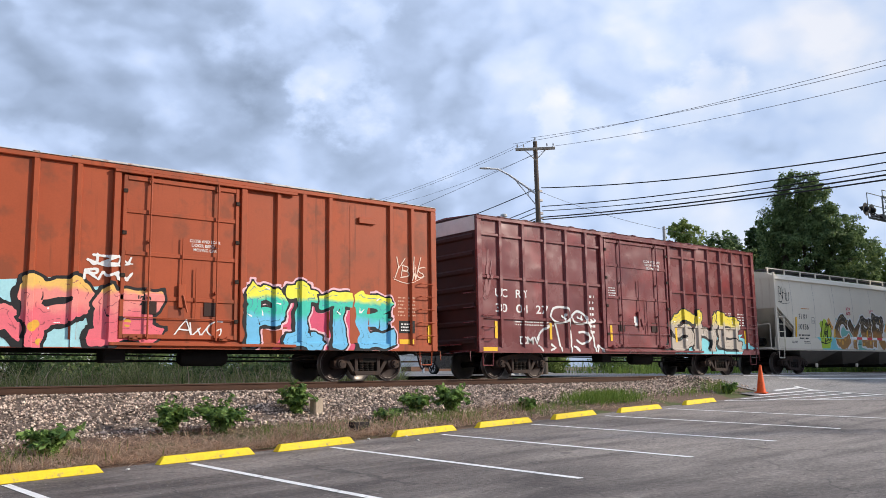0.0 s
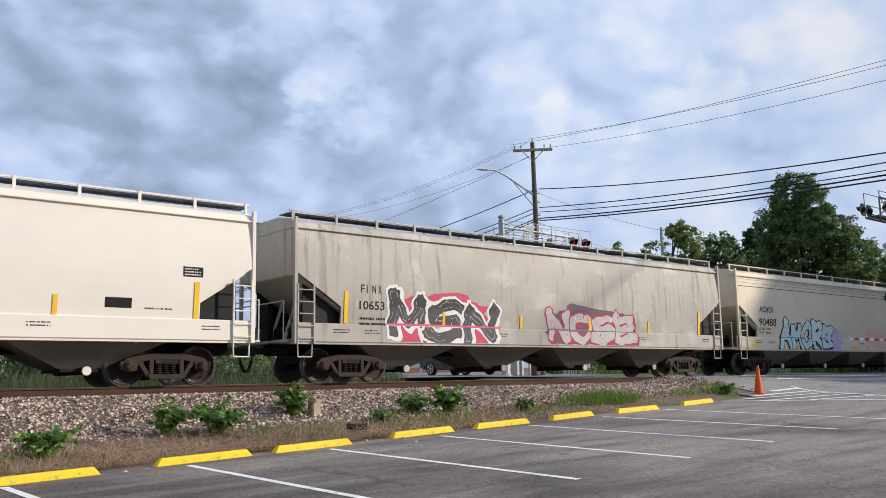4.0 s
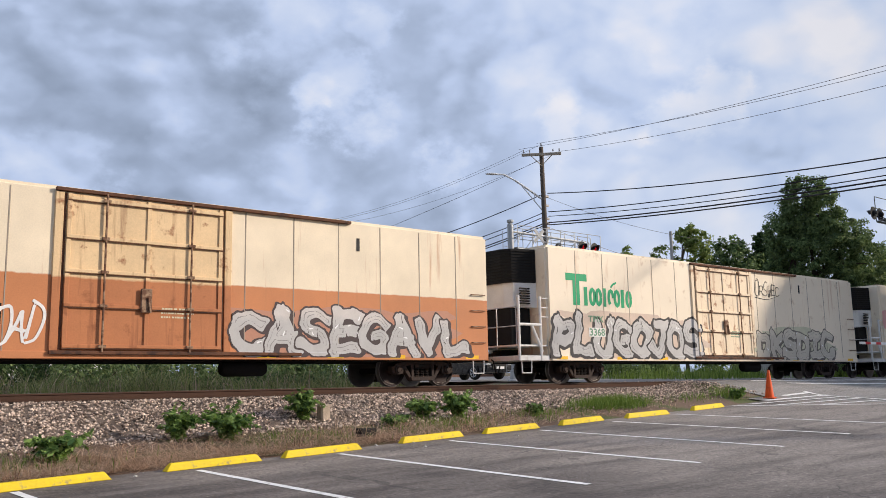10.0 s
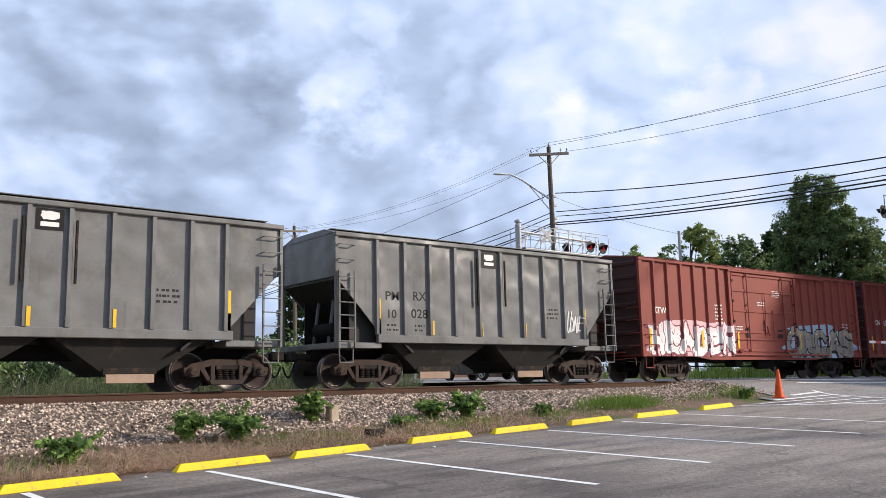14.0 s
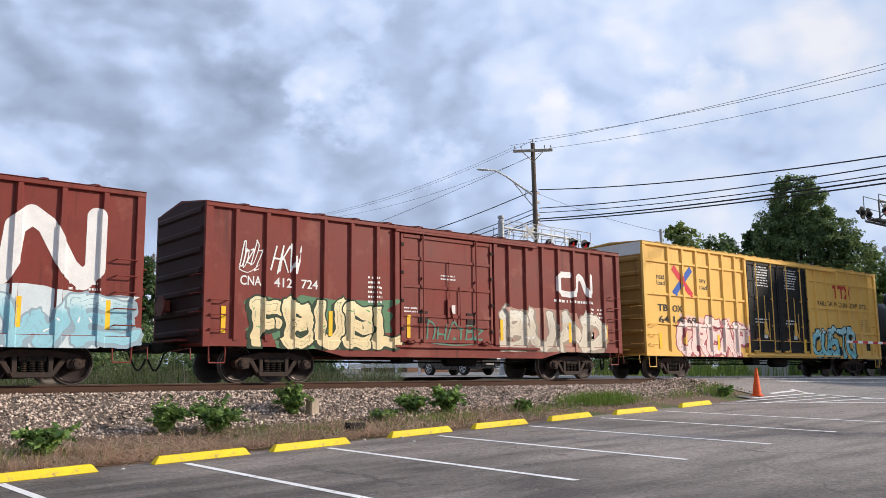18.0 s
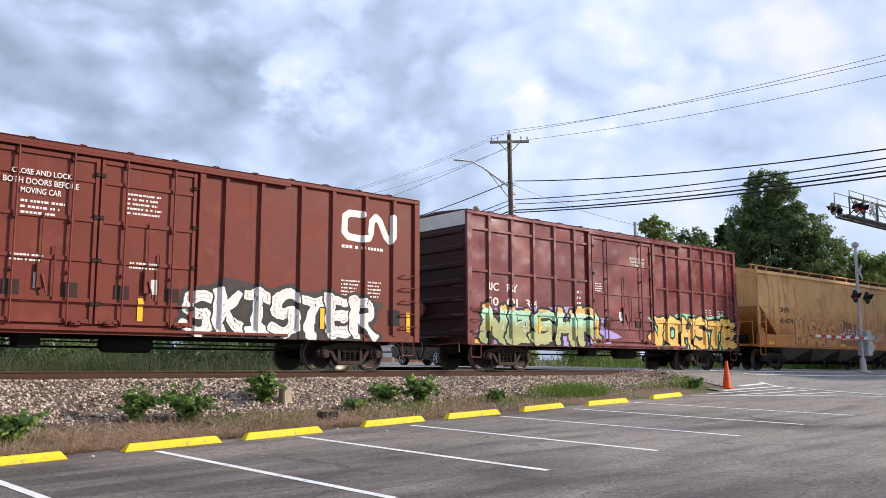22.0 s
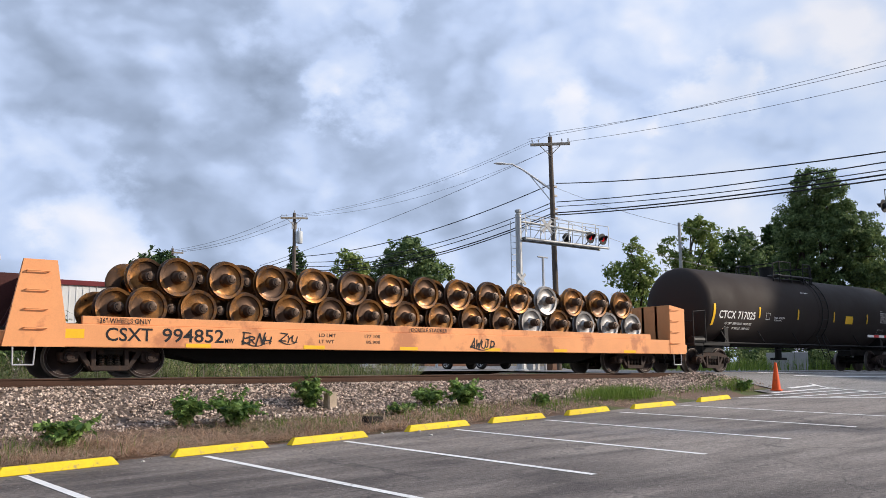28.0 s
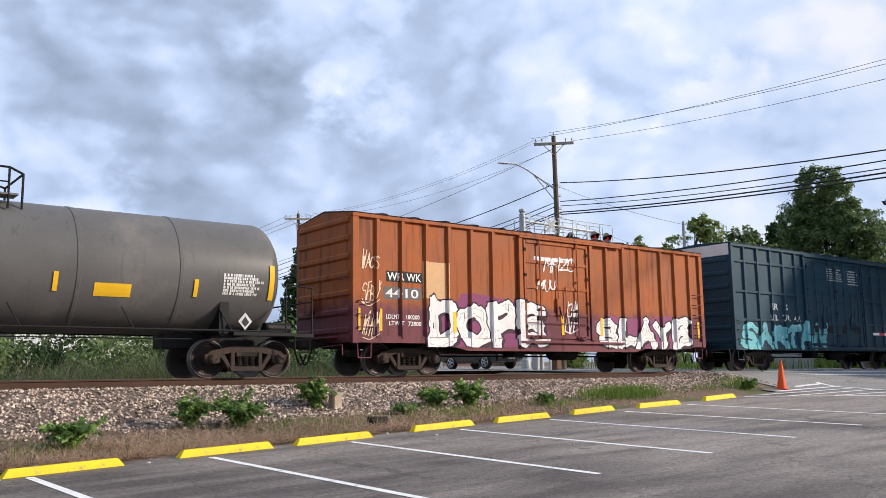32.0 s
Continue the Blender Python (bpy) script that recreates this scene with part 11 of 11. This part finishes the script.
def cantilever(x0, x1, y, zb, zt, post_h, post_x, lamps, label, buck, M_ALU=M_ALU):
    """A crossing gantry: a post, a trussed walkway arm with railings and its lamps."""
    z0 = paved_z(post_x, y) - 0.02
    t = thing("crossing_gantry", label, "crossing signal", "level crossing signals")
    bm = bmesh.new()
    rod(bm, (post_x, y, z0), (post_x, y, post_h), 0.17, 14, 0.15)
    part("post", bm, M_ALU, t, smooth=True)
    bm = bmesh.new()
    rod(bm, (post_x, y, post_h), (post_x, y, post_h + 0.12), 0.17, 12, 0.06)
    part("cap", bm, M_ALU, t)
    bm = bmesh.new()
    lathe(bm, [(0.34, z0), (0.34, z0 + 0.05), (0.24, z0 + 0.10), (0.22, z0 + 0.5), (0.18, z0 + 0.55)], 14, "Z")
    bmesh.ops.translate(bm, verts=bm.verts, vec=(post_x, y, 0))
    part("base", bm, M_ALU, t)
    for dy in (-0.30, 0.30):
        bm = bmesh.new()
        rod(bm, (x0, y + dy, zb), (x1, y + dy, zb), 0.055, 8)
        part("lower_chord", bm, M_ALU, t)
    bm = bmesh.new()
    rod(bm, (x0, y, zt), (x1 + (-0.8 if x1 > x0 else 0.8), y, zt - 0.1), 0.06, 8)
    part("upper_chord", bm, M_ALU, t)
    n = 6
    for k in range(n):
        xa, xb = x0 + (x1 - x0) * k / n, x0 + (x1 - x0) * (k + 1) / n
        for dy in (-0.30, 0.30):
            bm = bmesh.new()
            rod(bm, (xa, y + dy, zb), ((xa + xb) / 2, y, zt - 0.05), 0.02, 6)
            part("strut", bm, M_ALU, t)
        bm = bmesh.new()
        box(bm, min(xa, xb) + 0.01, max(xa, xb) - 0.01, y - 0.27, y + 0.27, zb + 0.05, zb + 0.08)
        part("walkway_grating", bm, M_GRATE, t)
    rt = zb + 1.15
    for k in range(n + 1):
        xa = x0 + (x1 - x0) * k / n
        for dy in (-0.34, 0.34):
            part("stanchion", rod(bmesh.new(), (xa, y + dy, zb), (xa, y + dy, rt), 0.02, 6), M_ALU, t)
    for dy in (-0.34, 0.34):
        for zz in (rt, zb + 0.62):
            bm = bmesh.new()
            rod(bm, (x0, y + dy, zz), (x1, y + dy, zz), 0.018, 6)
            part("handrail", bm, M_ALU, t)
    for lx, dy, lit in lamps:
        bm = bmesh.new()
        rod(bm, (lx, y, zb), (lx, y + dy * 0.45, zb + 0.36), 0.025, 6)
        part("lamp_bracket", bm, M_SIGBLACK, t)
        signal_lamp(t, (lx, y + dy * 0.45, zb + 0.42), (0, dy), lit)
    for s in (-0.22, 0.22):
        bm = bmesh.new()
        rod(bm, (post_x + s, y + 0.32, z0 + 0.3), (post_x + s, y + 0.32, zb + 0.9), 0.018, 6)
        part("ladder_rail", bm, M_ALU, t)
    for k in range(int((zb - z0) / 0.3)):
        bm = bmesh.new()
        rod(bm, (post_x - 0.22, y + 0.32, z0 + 0.5 + 0.3 * k), (post_x + 0.22, y + 0.32, z0 + 0.5 + 0.3 * k), 0.012, 5)
        part("ladder_rung", bm, M_ALU, t)
    crossbuck(t, buck[0], y - 0.40, buck[1], 0.75)
    crossbuck(t, post_x - 0.1, y - 0.24, 5.6, 0.6)
    bm = bmesh.new()
    lathe(bm, [(0.10, 0.0), (0.17, 0.05), (0.17, 0.14), (0.05, 0.2)], 12, "Z")
    bmesh.ops.translate(bm, verts=bm.verts, vec=(post_x, y, post_h + 0.1))
    part("bell", bm, M_ALU, t, "round crossing bell")
    return t


def build_signals():
    cantilever(29.0, 35.0, 30.4, 7.58, 8.45, 8.75, 28.85, ((32.7, 1, False), (33.45, -1, True), (34.4, -1, True)), "silver crossing gantry with walkway, railings and red flashers", (30.4, 8.3))
    cantilever(48.3, 39.4, 17.4, 8.0, 9.1, 9.4, 48.5, ((39.45, 1, False), (40.05, 1, False), (39.75, -1, True), (40.45, -1, True)), "dark silver crossing gantry with red flashing lights", (41.6, 8.55), surface("dull_green_steel", (0.13, 0.15, 0.145), 0.6, 0.2, var=0.2, scale=3.0, bump=0.1))
    # gate mast with its own pair of lights and the lowered arm
    x, y = 40.9, 17.6
    z0 = paved_z(x, y)
    t = thing("crossing_gate", "silver gate mast with flashers and a lowered striped arm", "crossing gate", "level crossing signals")
    bm = bmesh.new()
    rod(bm, (x, y, z0), (x, y, 6.75), 0.075, 12, 0.065)
    part("mast", bm, M_GALV, t, smooth=True)
    bm = bmesh.new()
    lathe(bm, [(0.30, z0), (0.30, z0 + 0.06), (0.16, z0 + 0.1), (0.13, z0 + 0.6), (0.09, z0 + 0.65)], 12, "Z")
    bmesh.ops.translate(bm, verts=bm.verts, vec=(x, y, 0))
    part("base", bm, M_GALV, t)
    bm = bmesh.new()
    lathe(bm, [(0.07, 6.72), (0.16, 6.78), (0.16, 6.92), (0.06, 6.99)], 12, "Z")
    bmesh.ops.translate(bm, verts=bm.verts, vec=(x, y, 0))
    part("bell", bm, M_GALV, t, "round crossing bell")
    bm = bmesh.new()
    rod(bm, (x - 0.75, y, 4.72), (x + 0.75, y, 4.72), 0.03, 8)
    part("lamp_crossbar", bm, M_GALV, t)
    for dx, dy in ((-0.62, -1), (0.62, -1)):
        signal_lamp(t, (x + dx, y - 0.12, 4.42), (0, dy), dx < 0)
    bm = bmesh.new()
    box(bm, x + 0.10, x + 0.52, y - 0.25, y + 0.25, z0 + 0.75, z0 + 1.9, 0.03)
    cab = part("gate_mechanism", bm, M_GALV, t, "grey steel mechanism housing")
    bm = bmesh.new()
    box(bm, x + 0.14, x + 0.48, y - 0.262, y - 0.252, z0 + 0.8, z0 + 1.85)
    part("housing_door", bm, M_GALV, cab)
    for s in (-0.2, 0.2):
        bm = bmesh.new()
        prism(bm, [(x - 0.15, z0 + 1.55), (x + 0.75, z0 + 0.9), (x + 0.85, z0 + 1.25), (x + 0.2, z0 + 1.75)], 1, y + s - 0.02, y + s + 0.02)
        part("counterweight_arm", bm, M_GALV, t)
    for k in range(11):
        bm = bmesh.new()
        box(bm, x - 0.4 - 0.45 * (k + 1) + 0.002, x - 0.4 - 0.45 * k, y - 0.48, y - 0.44, 2.46, 2.56)
        part("arm_band", bm, M_SIGNRED if k % 2 else M_SIGNWHITE, t)
    bm = bmesh.new()
    box(bm, x - 0.4, x + 0.1, y - 0.5, y - 0.2, 2.42, 2.60, 0.02)
    part("arm_socket", bm, M_GALV, t)
    crossbuck(t, x, y - 0.10, 5.6, 0.75)
    bm = bmesh.new()
    rod(bm, (30.95, 30.9, paved_z(31, 31)), (30.95, 30.9, 6.9), 0.06, 8)
    rod(bm, (30.6, 30.9, 6.9), (31.3, 30.9, 6.9), 0.04, 6)
    sp = part("steel_post", bm, M_GALV, None)
    tagged(sp, "slim grey steel post with a short crossbar", "post")
    # cabinets and the concrete block
    for px, py, w, d, h, mat, label in ((30.6, 31.4, 0.5, 0.4, 0.75, M_ALU, "small grey steel cabinet beside a gantry post"), (31.5, 31.0, 0.35, 0.35, 0.6, surface("brown_cabinet", (0.16, 0.09, 0.06), 0.7, var=0.15), "small brown cabinet beside a utility pole")):
        c = thing("equipment_cabinet", label, "cabinet", at=pose(px, py, paved_z(px, py)))
        bm = bmesh.new()
        box(bm, -w / 2, w / 2, -d / 2, d / 2, 0, h, 0.015)
        part("body", bm, mat, c)
        bm = bmesh.new()
        box(bm, -w / 2 + 0.03, w / 2 - 0.03, -d / 2 - 0.015, -d / 2 - 0.002, 0.06, h - 0.05)
        part("door", bm, mat, c)
        bm = bmesh.new()
        prism(bm, [(-d / 2 - 0.04, h), (d / 2 + 0.04, h), (d / 2 + 0.04, h + 0.03), (0, h + 0.07), (-d / 2 - 0.04, h + 0.03)], 0, -w / 2 - 0.04, w / 2 + 0.04)
        part("lid", bm, mat, c)
    c = thing("concrete_block", "pale concrete foundation block beyond the crossing", "concrete block", at=pose(46.65, 27.2, paved_z(46.65, 27.2), 0, 0, -60))
    for a, b, nm in ((-1.1, 0.38, "block_half"), (0.40, 1.1, "block_half")):
        bm = bmesh.new()
        box(bm, a, b, -0.6, 0.6, -0.05, 0.98, 0.03)
        part(nm, bm, M_CONC, c)


build_signals()


def traffic_cone(x, y):
    m_or = surface("orange_plastic", (0.75, 0.10, 0.02), 0.5, var=0.12, scale=4.0, bump=0.05, stain=((0.30, 0.06, 0.03), 0.12, 6.0))
    t = thing("traffic_cone", "faded orange plastic traffic cone on the asphalt", "traffic cone", at=pose(x, y, paved_z(x, y), 2, -3, 20))
    bm = bmesh.new()
    box(bm, -0.19, 0.19, -0.19, 0.19, 0, 0.035, 0.012)
    part("base", bm, m_or, t)
    bm = bmesh.new()
    lathe(bm, [(0.155, 0.036), (0.145, 0.07), (0.04, 0.90), (0.03, 0.93), (0.02, 0.93)], 20, "Z")
    part("cone", bm, m_or, t, smooth=True)


traffic_cone(26.88, 16.13)


# ---- warehouse, fence, wall and the waiting car ----
def build_warehouse():
    m_side = surface("white_metal_siding", (0.66, 0.67, 0.66), 0.55, var=0.08, scale=0.8, bump=0.05, streak=((0.45, 0.43, 0.40), 0.15))
    m_trim = surface("dark_red_trim", (0.16, 0.025, 0.03), 0.5, var=0.12, bump=0.05)
    m_roof = surface("pale_metal_roof", (0.50, 0.50, 0.49), 0.5, 0.2, var=0.1, bump=0.05)
    m_door = surface("dark_roller_door", (0.05, 0.05, 0.055), 0.5, var=0.15, bump=0.1)
    X0, X1, Y0, Y1, zt = -34.0, 20.5, 55.0, 75.0, 6.75
    z0 = 0.9
    t = thing("warehouse", "long white metal warehouse with dark red roof trim", "warehouse")
    for nm, b in (("wall", (X0, X1, Y0, Y0 + 0.2)), ("wall", (X0, X1, Y1 - 0.2, Y1)), ("wall", (X0, X0 + 0.2, Y0 + 0.2, Y1 - 0.2)), ("wall", (X1 - 0.2, X1, Y0 + 0.2, Y1 - 0.2))):
        bm = bmesh.new()
        box(bm, *b, z0, zt)
        part(nm, bm, m_side, t)
    bm = bmesh.new()
    box(bm, -0.03, 0.03, -0.025, 0.0, z0 + 0.2, zt - 0.02)
    rib = mesh_of("siding_rib", bm, m_side)
    for k in range(136):
        part("siding_rib", rib, None, t, at=pose(X0 + 0.2 + 0.4 * k, Y0, 0))
    bm = bmesh.new()
    box(bm, X0 - 0.15, X1 + 0.15, Y0 - 0.14, Y0 - 0.03, zt - 0.08, zt + 0.22, 0.01)
    part("roof_trim", bm, m_trim, t, "dark red eaves trim")
    bm = bmesh.new()
    prism(bm, [(Y0 - 0.03, zt + 0.02), (Y0 - 0.03, zt + 0.18), ((Y0 + Y1) / 2, zt + 1.1), (Y1 + 0.1, zt + 0.18), (Y1 + 0.1, zt + 0.02), ((Y0 + Y1) / 2, zt + 0.9)], 0, X0 - 0.1, X1 + 0.1)
    part("roof", bm, m_roof, t)
    bm = bmesh.new()
    rod(bm, (11.6, 58.5, zt), (11.6, 58.5, zt + 1.6), 0.14, 10)
    rod(bm, (11.6, 58.5, zt + 1.6), (11.6, 58.5, zt + 1.95), 0.24, 10, 0.2)
    part("vent_pipe", bm, m_roof, t)
    for x in (-12.0, 2.0, 10.0):
        bm = bmesh.new()
        box(bm, x - 1.8, x + 1.8, Y0 - 0.06, Y0 - 0.03, z0, z0 + 3.6)
        d = part("roller_door", bm, m_door, t, "dark roller door")
        for k in range(9):
            bm = bmesh.new()
            box(bm, x - 1.78, x + 1.78, Y0 - 0.075, Y0 - 0.062, z0 + 0.2 + 0.38 * k, z0 + 0.24 + 0.38 * k)
            part("door_rib", bm, m_door, d)


build_warehouse()


def build_far_street():
    f = thing("board_fence", "white board fence beside the street", "fence")
    for k in range(3):
        bm = bmesh.new()
        z = 1.95 + 0.36 * k
        p, q = Vector((30.6, 46.2, 0)), Vector((34.2, 43.6, 0))
        d = (q - p).normalized()
        n = Vector((-d.y, d.x, 0)) * 0.02
        vs = [bm.verts.new(a + s + Vector((0, 0, zz))) for a in (p, q) for s in (n, -n) for zz in (z, z + 0.26)]
        for c in ((0, 1, 3, 2), (4, 6, 7, 5), (0, 4, 5, 1), (2, 3, 7, 6), (0, 2, 6, 4), (1, 5, 7, 3)):
            bm.faces.new([vs[i] for i in c])
        part("board", bm, M_SIGNWHITE, f)
    for k in range(4):
        p = Vector((30.65, 46.25, 0)).lerp(Vector((34.2, 43.65, 0)), k / 3)
        bm = bmesh.new()
        box(bm, p.x - 0.06, p.x + 0.06, p.y + 0.05, p.y + 0.17, paved_z(p.x, p.y) - 0.1, 3.02)
        part("fence_post", bm, M_SIGNWHITE, f)
    b = thing("low_building", "low brown brick building with a white eaves board", "building")
    m_br = surface("brown_brick", (0.17, 0.095, 0.068), 0.9, var=0.15, scale=2.0, fine=30.0, bump=0.3)
    for x0, x1, y0, y1, z0, z1, nm, mt in ((39.5, 47.5, 52.0, 58.0, 1.2, 2.55, "wall", m_br), (39.3, 47.7, 51.8, 58.2, 2.55, 2.95, "eaves_board", M_SIGNWHITE)):
        bm = bmesh.new()
        box(bm, x0, x1, y0, y1, z0, z1)
        part(nm, bm, mt, b)
    bm = bmesh.new()
    prism(bm, [(51.6, 2.95), (58.4, 2.95), (55.0, 4.2)], 0, 39.2, 47.8)
    part("roof", bm, surface("brown_shingles", (0.10, 0.075, 0.06), 0.9, var=0.2, scale=3.0, fine=20.0, bump=0.4), b)
    h = thing("brick_house", "red-brown brick house half hidden behind trees", "house")
    m_rd = surface("red_brick", (0.22, 0.075, 0.05), 0.9, var=0.15, scale=1.5, fine=30.0, bump=0.3)
    bm = bmesh.new()
    box(bm, 70.0, 80.0, 24.0, 33.0, 1.0, 7.6)
    part("wall", bm, m_rd, h)
    bm = bmesh.new()
    prism(bm, [(23.5, 7.6), (33.5, 7.6), (28.5, 9.2)], 0, 69.6, 80.4)
    part("roof", bm, surface("red_brown_shingles", (0.16, 0.06, 0.045), 0.9, var=0.2, scale=2.0, fine=20.0, bump=0.4), h)
    for yy in (26.0, 30.5):
        bm = bmesh.new()
        box(bm, 69.9, 69.98, yy - 0.5, yy + 0.5, 4.6, 6.1)
        w = part("window", bm, M_SIGNWHITE, h, "white window frame")
        bm = bmesh.new()
        box(bm, 69.87, 69.895, yy - 0.42, yy + 0.42, 4.68, 6.02)
        part("pane", bm, surface("dark_pane", (0.02, 0.025, 0.03), 0.1, var=0.02, bump=0), w)


build_far_street()


def parked_car(x, y, heading):
    """A sport utility car waiting at the crossing; its front looks along +x in its own space."""
    m_body = surface("dark_grey_car_paint", (0.035, 0.037, 0.042), 0.25, 0.5, var=0.05, bump=0)
    m_glass = surface("dark_car_glass", (0.012, 0.014, 0.016), 0.06, var=0.02, bump=0)
    m_rim = surface("alloy_rim", (0.55, 0.56, 0.58), 0.3, 0.8, var=0.05, bump=0)
    m_clear = surface("headlight_glass", (0.75, 0.77, 0.80), 0.12, var=0.03, bump=0)
    m_tail = surface("tail_light_red", (0.35, 0.02, 0.02), 0.2, var=0.03, bump=0)
    t = thing("car", "dark grey sport utility car waiting at the crossing", "car", at=pose(x, y, paved_z(x, y), 0, 0, heading))
    bm = bmesh.new()
    low = [(-2.30, 0.45), (-2.36, 0.75), (-2.30, 1.05), (1.05, 1.10), (1.95, 1.02), (2.28, 0.88), (2.36, 0.60), (2.28, 0.36), (1.85, 0.32), (1.78, 0.55), (1.55, 0.72), (1.20, 0.72), (0.98, 0.55), (0.92, 0.30), (-0.90, 0.30), (-0.97, 0.55), (-1.18, 0.72), (-1.55, 0.72), (-1.78, 0.55), (-1.85, 0.34)]
    prism(bm, low, 1, -0.93, 0.93)
    bmesh.ops.bevel(bm, geom=[e for e in bm.edges if abs(e.verts[0].co.y - e.verts[1].co.y) < 0.01], offset=0.06, segments=2, affect="EDGES")
    part("body", bm, m_body, t, smooth=True)
    bm = bmesh.new()
    A = [(-2.26, 1.06), (-1.98, 1.62), (-1.7, 1.70), (0.05, 1.72), (0.35, 1.66), (1.10, 1.11)]
    prism(bm, A, 1, -0.86, 0.86)
    for v in bm.verts:
        if v.co.z > 1.4:
            v.co.y *= 0.84
    bmesh.ops.bevel(bm, geom=bm.edges[:], offset=0.05, segments=2, affect="EDGES")
    part("cabin", bm, m_body, t, smooth=True)
    for s in (-1, 1):
        for a, b_, c, d in ((-1.95, -1.15, -1.80, -1.12), (-1.05, -0.10, -1.02, -0.10), (0.0, 0.92, 0.0, 0.30)):
            bm = bmesh.new()
            vs = [bm.verts.new(p) for p in ((a, s * 0.872, 1.14), (b_, s * 0.872, 1.14), (d, s * 0.765, 1.60), (c, s * 0.765, 1.60))]
            bm.faces.new(vs)
            bmesh.ops.solidify(bm, geom=bm.faces[:], thickness=0.012)
            part("side_window", bm, m_glass, t)
        bm = bmesh.new()
        box(bm, 2.10, 2.33, s * 0.55 if s > 0 else -0.90, 0.90 if s > 0 else s * 0.55, 0.72, 0.88, 0.02)
        part("headlight", bm, m_clear, t, "clear headlight")
        bm = bmesh.new()
        box(bm, -2.385, -2.28, min(s * 0.66, s * 0.9), max(s * 0.66, s * 0.9), 0.78, 1.02, 0.02)
        part("tail_light", bm, m_tail, t, "red tail light")
        bm = bmesh.new()
        box(bm, 0.72, 0.90, min(s * 0.93, s * 1.10), max(s * 0.93, s * 1.10), 1.06, 1.22, 0.03)
        part("wing_mirror", bm, m_body, t)
        bm = bmesh.new()
        rod(bm, (-1.7, s * 0.62, 1.76), (0.0, s * 0.62, 1.77), 0.02, 6)
        part("roof_rail", bm, m_rim, t)
    bm = bmesh.new()
    vs = [bm.verts.new(p) for p in ((1.06, -0.78, 1.16), (1.06, 0.78, 1.16), (0.42, 0.66, 1.64), (0.42, -0.66, 1.64))]
    bm.faces.new(vs)
    bmesh.ops.translate(bm, verts=bm.verts, vec=(0.03, 0, 0.02))
    bmesh.ops.solidify(bm, geom=bm.faces[:], thickness=0.012)
    part("windscreen", bm, m_glass, t)
    bm = bmesh.new()
    box(bm, 2.30, 2.385, -0.52, 0.52, 0.50, 0.86, 0.02)
    part("grille", bm, M_BLACK, t, "black front grille")
    bm = bmesh.new()
    box(bm, 2.37, 2.40, -0.26, 0.26, 0.52, 0.64)
    part("front_plate", bm, M_SIGNWHITE, t)
    for wx in (1.38, -1.37):
        for s in (-1, 1):
            w = part("wheel", lathe(bmesh.new(), [(0.24, -0.10), (0.34, -0.11), (0.37, -0.07), (0.37, 0.07), (0.34, 0.11), (0.24, 0.10)], 24, "Y"), M_RUBBER, t, smooth=True, at=pose(wx, s * 0.82, 0.37))
            bm = bmesh.new()
            lathe(bm, [(0.03, s * 0.10), (0.07, s * 0.10), (0.08, s * 0.085), (0.235, s * 0.07), (0.24, s * 0.115)], 24, "Y")
            rim = part("rim", bm, M_BLACK, w)
            for k in range(5):
                bm = bmesh.new()
                a = k * math.tau / 5
                rod(bm, (0.04 * math.cos(a), s * 0.108, 0.04 * math.sin(a)), (0.235 * math.cos(a), s * 0.112, 0.235 * math.sin(a)), 0.035, 6)
                part("spoke", bm, m_rim, w)
            bm = bmesh.new()
            lathe(bm, [(0.215, s * 0.118), (0.245, s * 0.118), (0.245, s * 0.09), (0.215, s * 0.09)], 24, "Y", False)
            part("rim_edge", bm, m_rim, w)
    return t


parked_car(30.05, 35.1, -90)


# ---- what moves: the train ----
DIST = ((0, 0.0), (1, 15.63), (2, 31.67), (3, 47.68), (6, 95.58), (7, 111.38), (8, 127.7), (9, 143.84), (10, 159.96), (11, 176.62), (12, 192.88), (13, 209.0),
        (14, 225.41), (17, 273.96), (18, 290.66), (19, 306.85), (20, 323.33), (21, 340.02), (22, 356.33), (23, 373.06), (24, 390.07), (25, 406.73), (28, 456.81),
        (29, 473.46), (30, 490.14), (31, 506.81), (32, 523.51))


def run(t):
    return float(np.interp(t, [d[0] for d in DIST], [d[1] for d in DIST]))


def motions():
    for car, centre in CARS:
        walk(car, [(t, pose(centre - d, YT, RZ)) for t, d in DIST])
    flat = CARS[25][1]
    for e, x, y, z in LOAD:
        walk(e, [(t, pose(flat + x - d, YT + y, RZ + z)) for t, d in DIST])
    # wheels roll while they are near the camera
    for ws, x, number in WHEELSETS:
        rows = []
        for k in range(0, 961):
            t = k / FPS
            s = CARS[number][1] + x - run(t)
            if -3 < s < 48 or k in (0, 960):
                s = min(48.0, max(-3.0, s))
                rows.append((t, pose(x, 0, 0.457, 0, math.degrees((s - 48.0) / 0.457), 0)))
        walk(ws, rows)


motions()
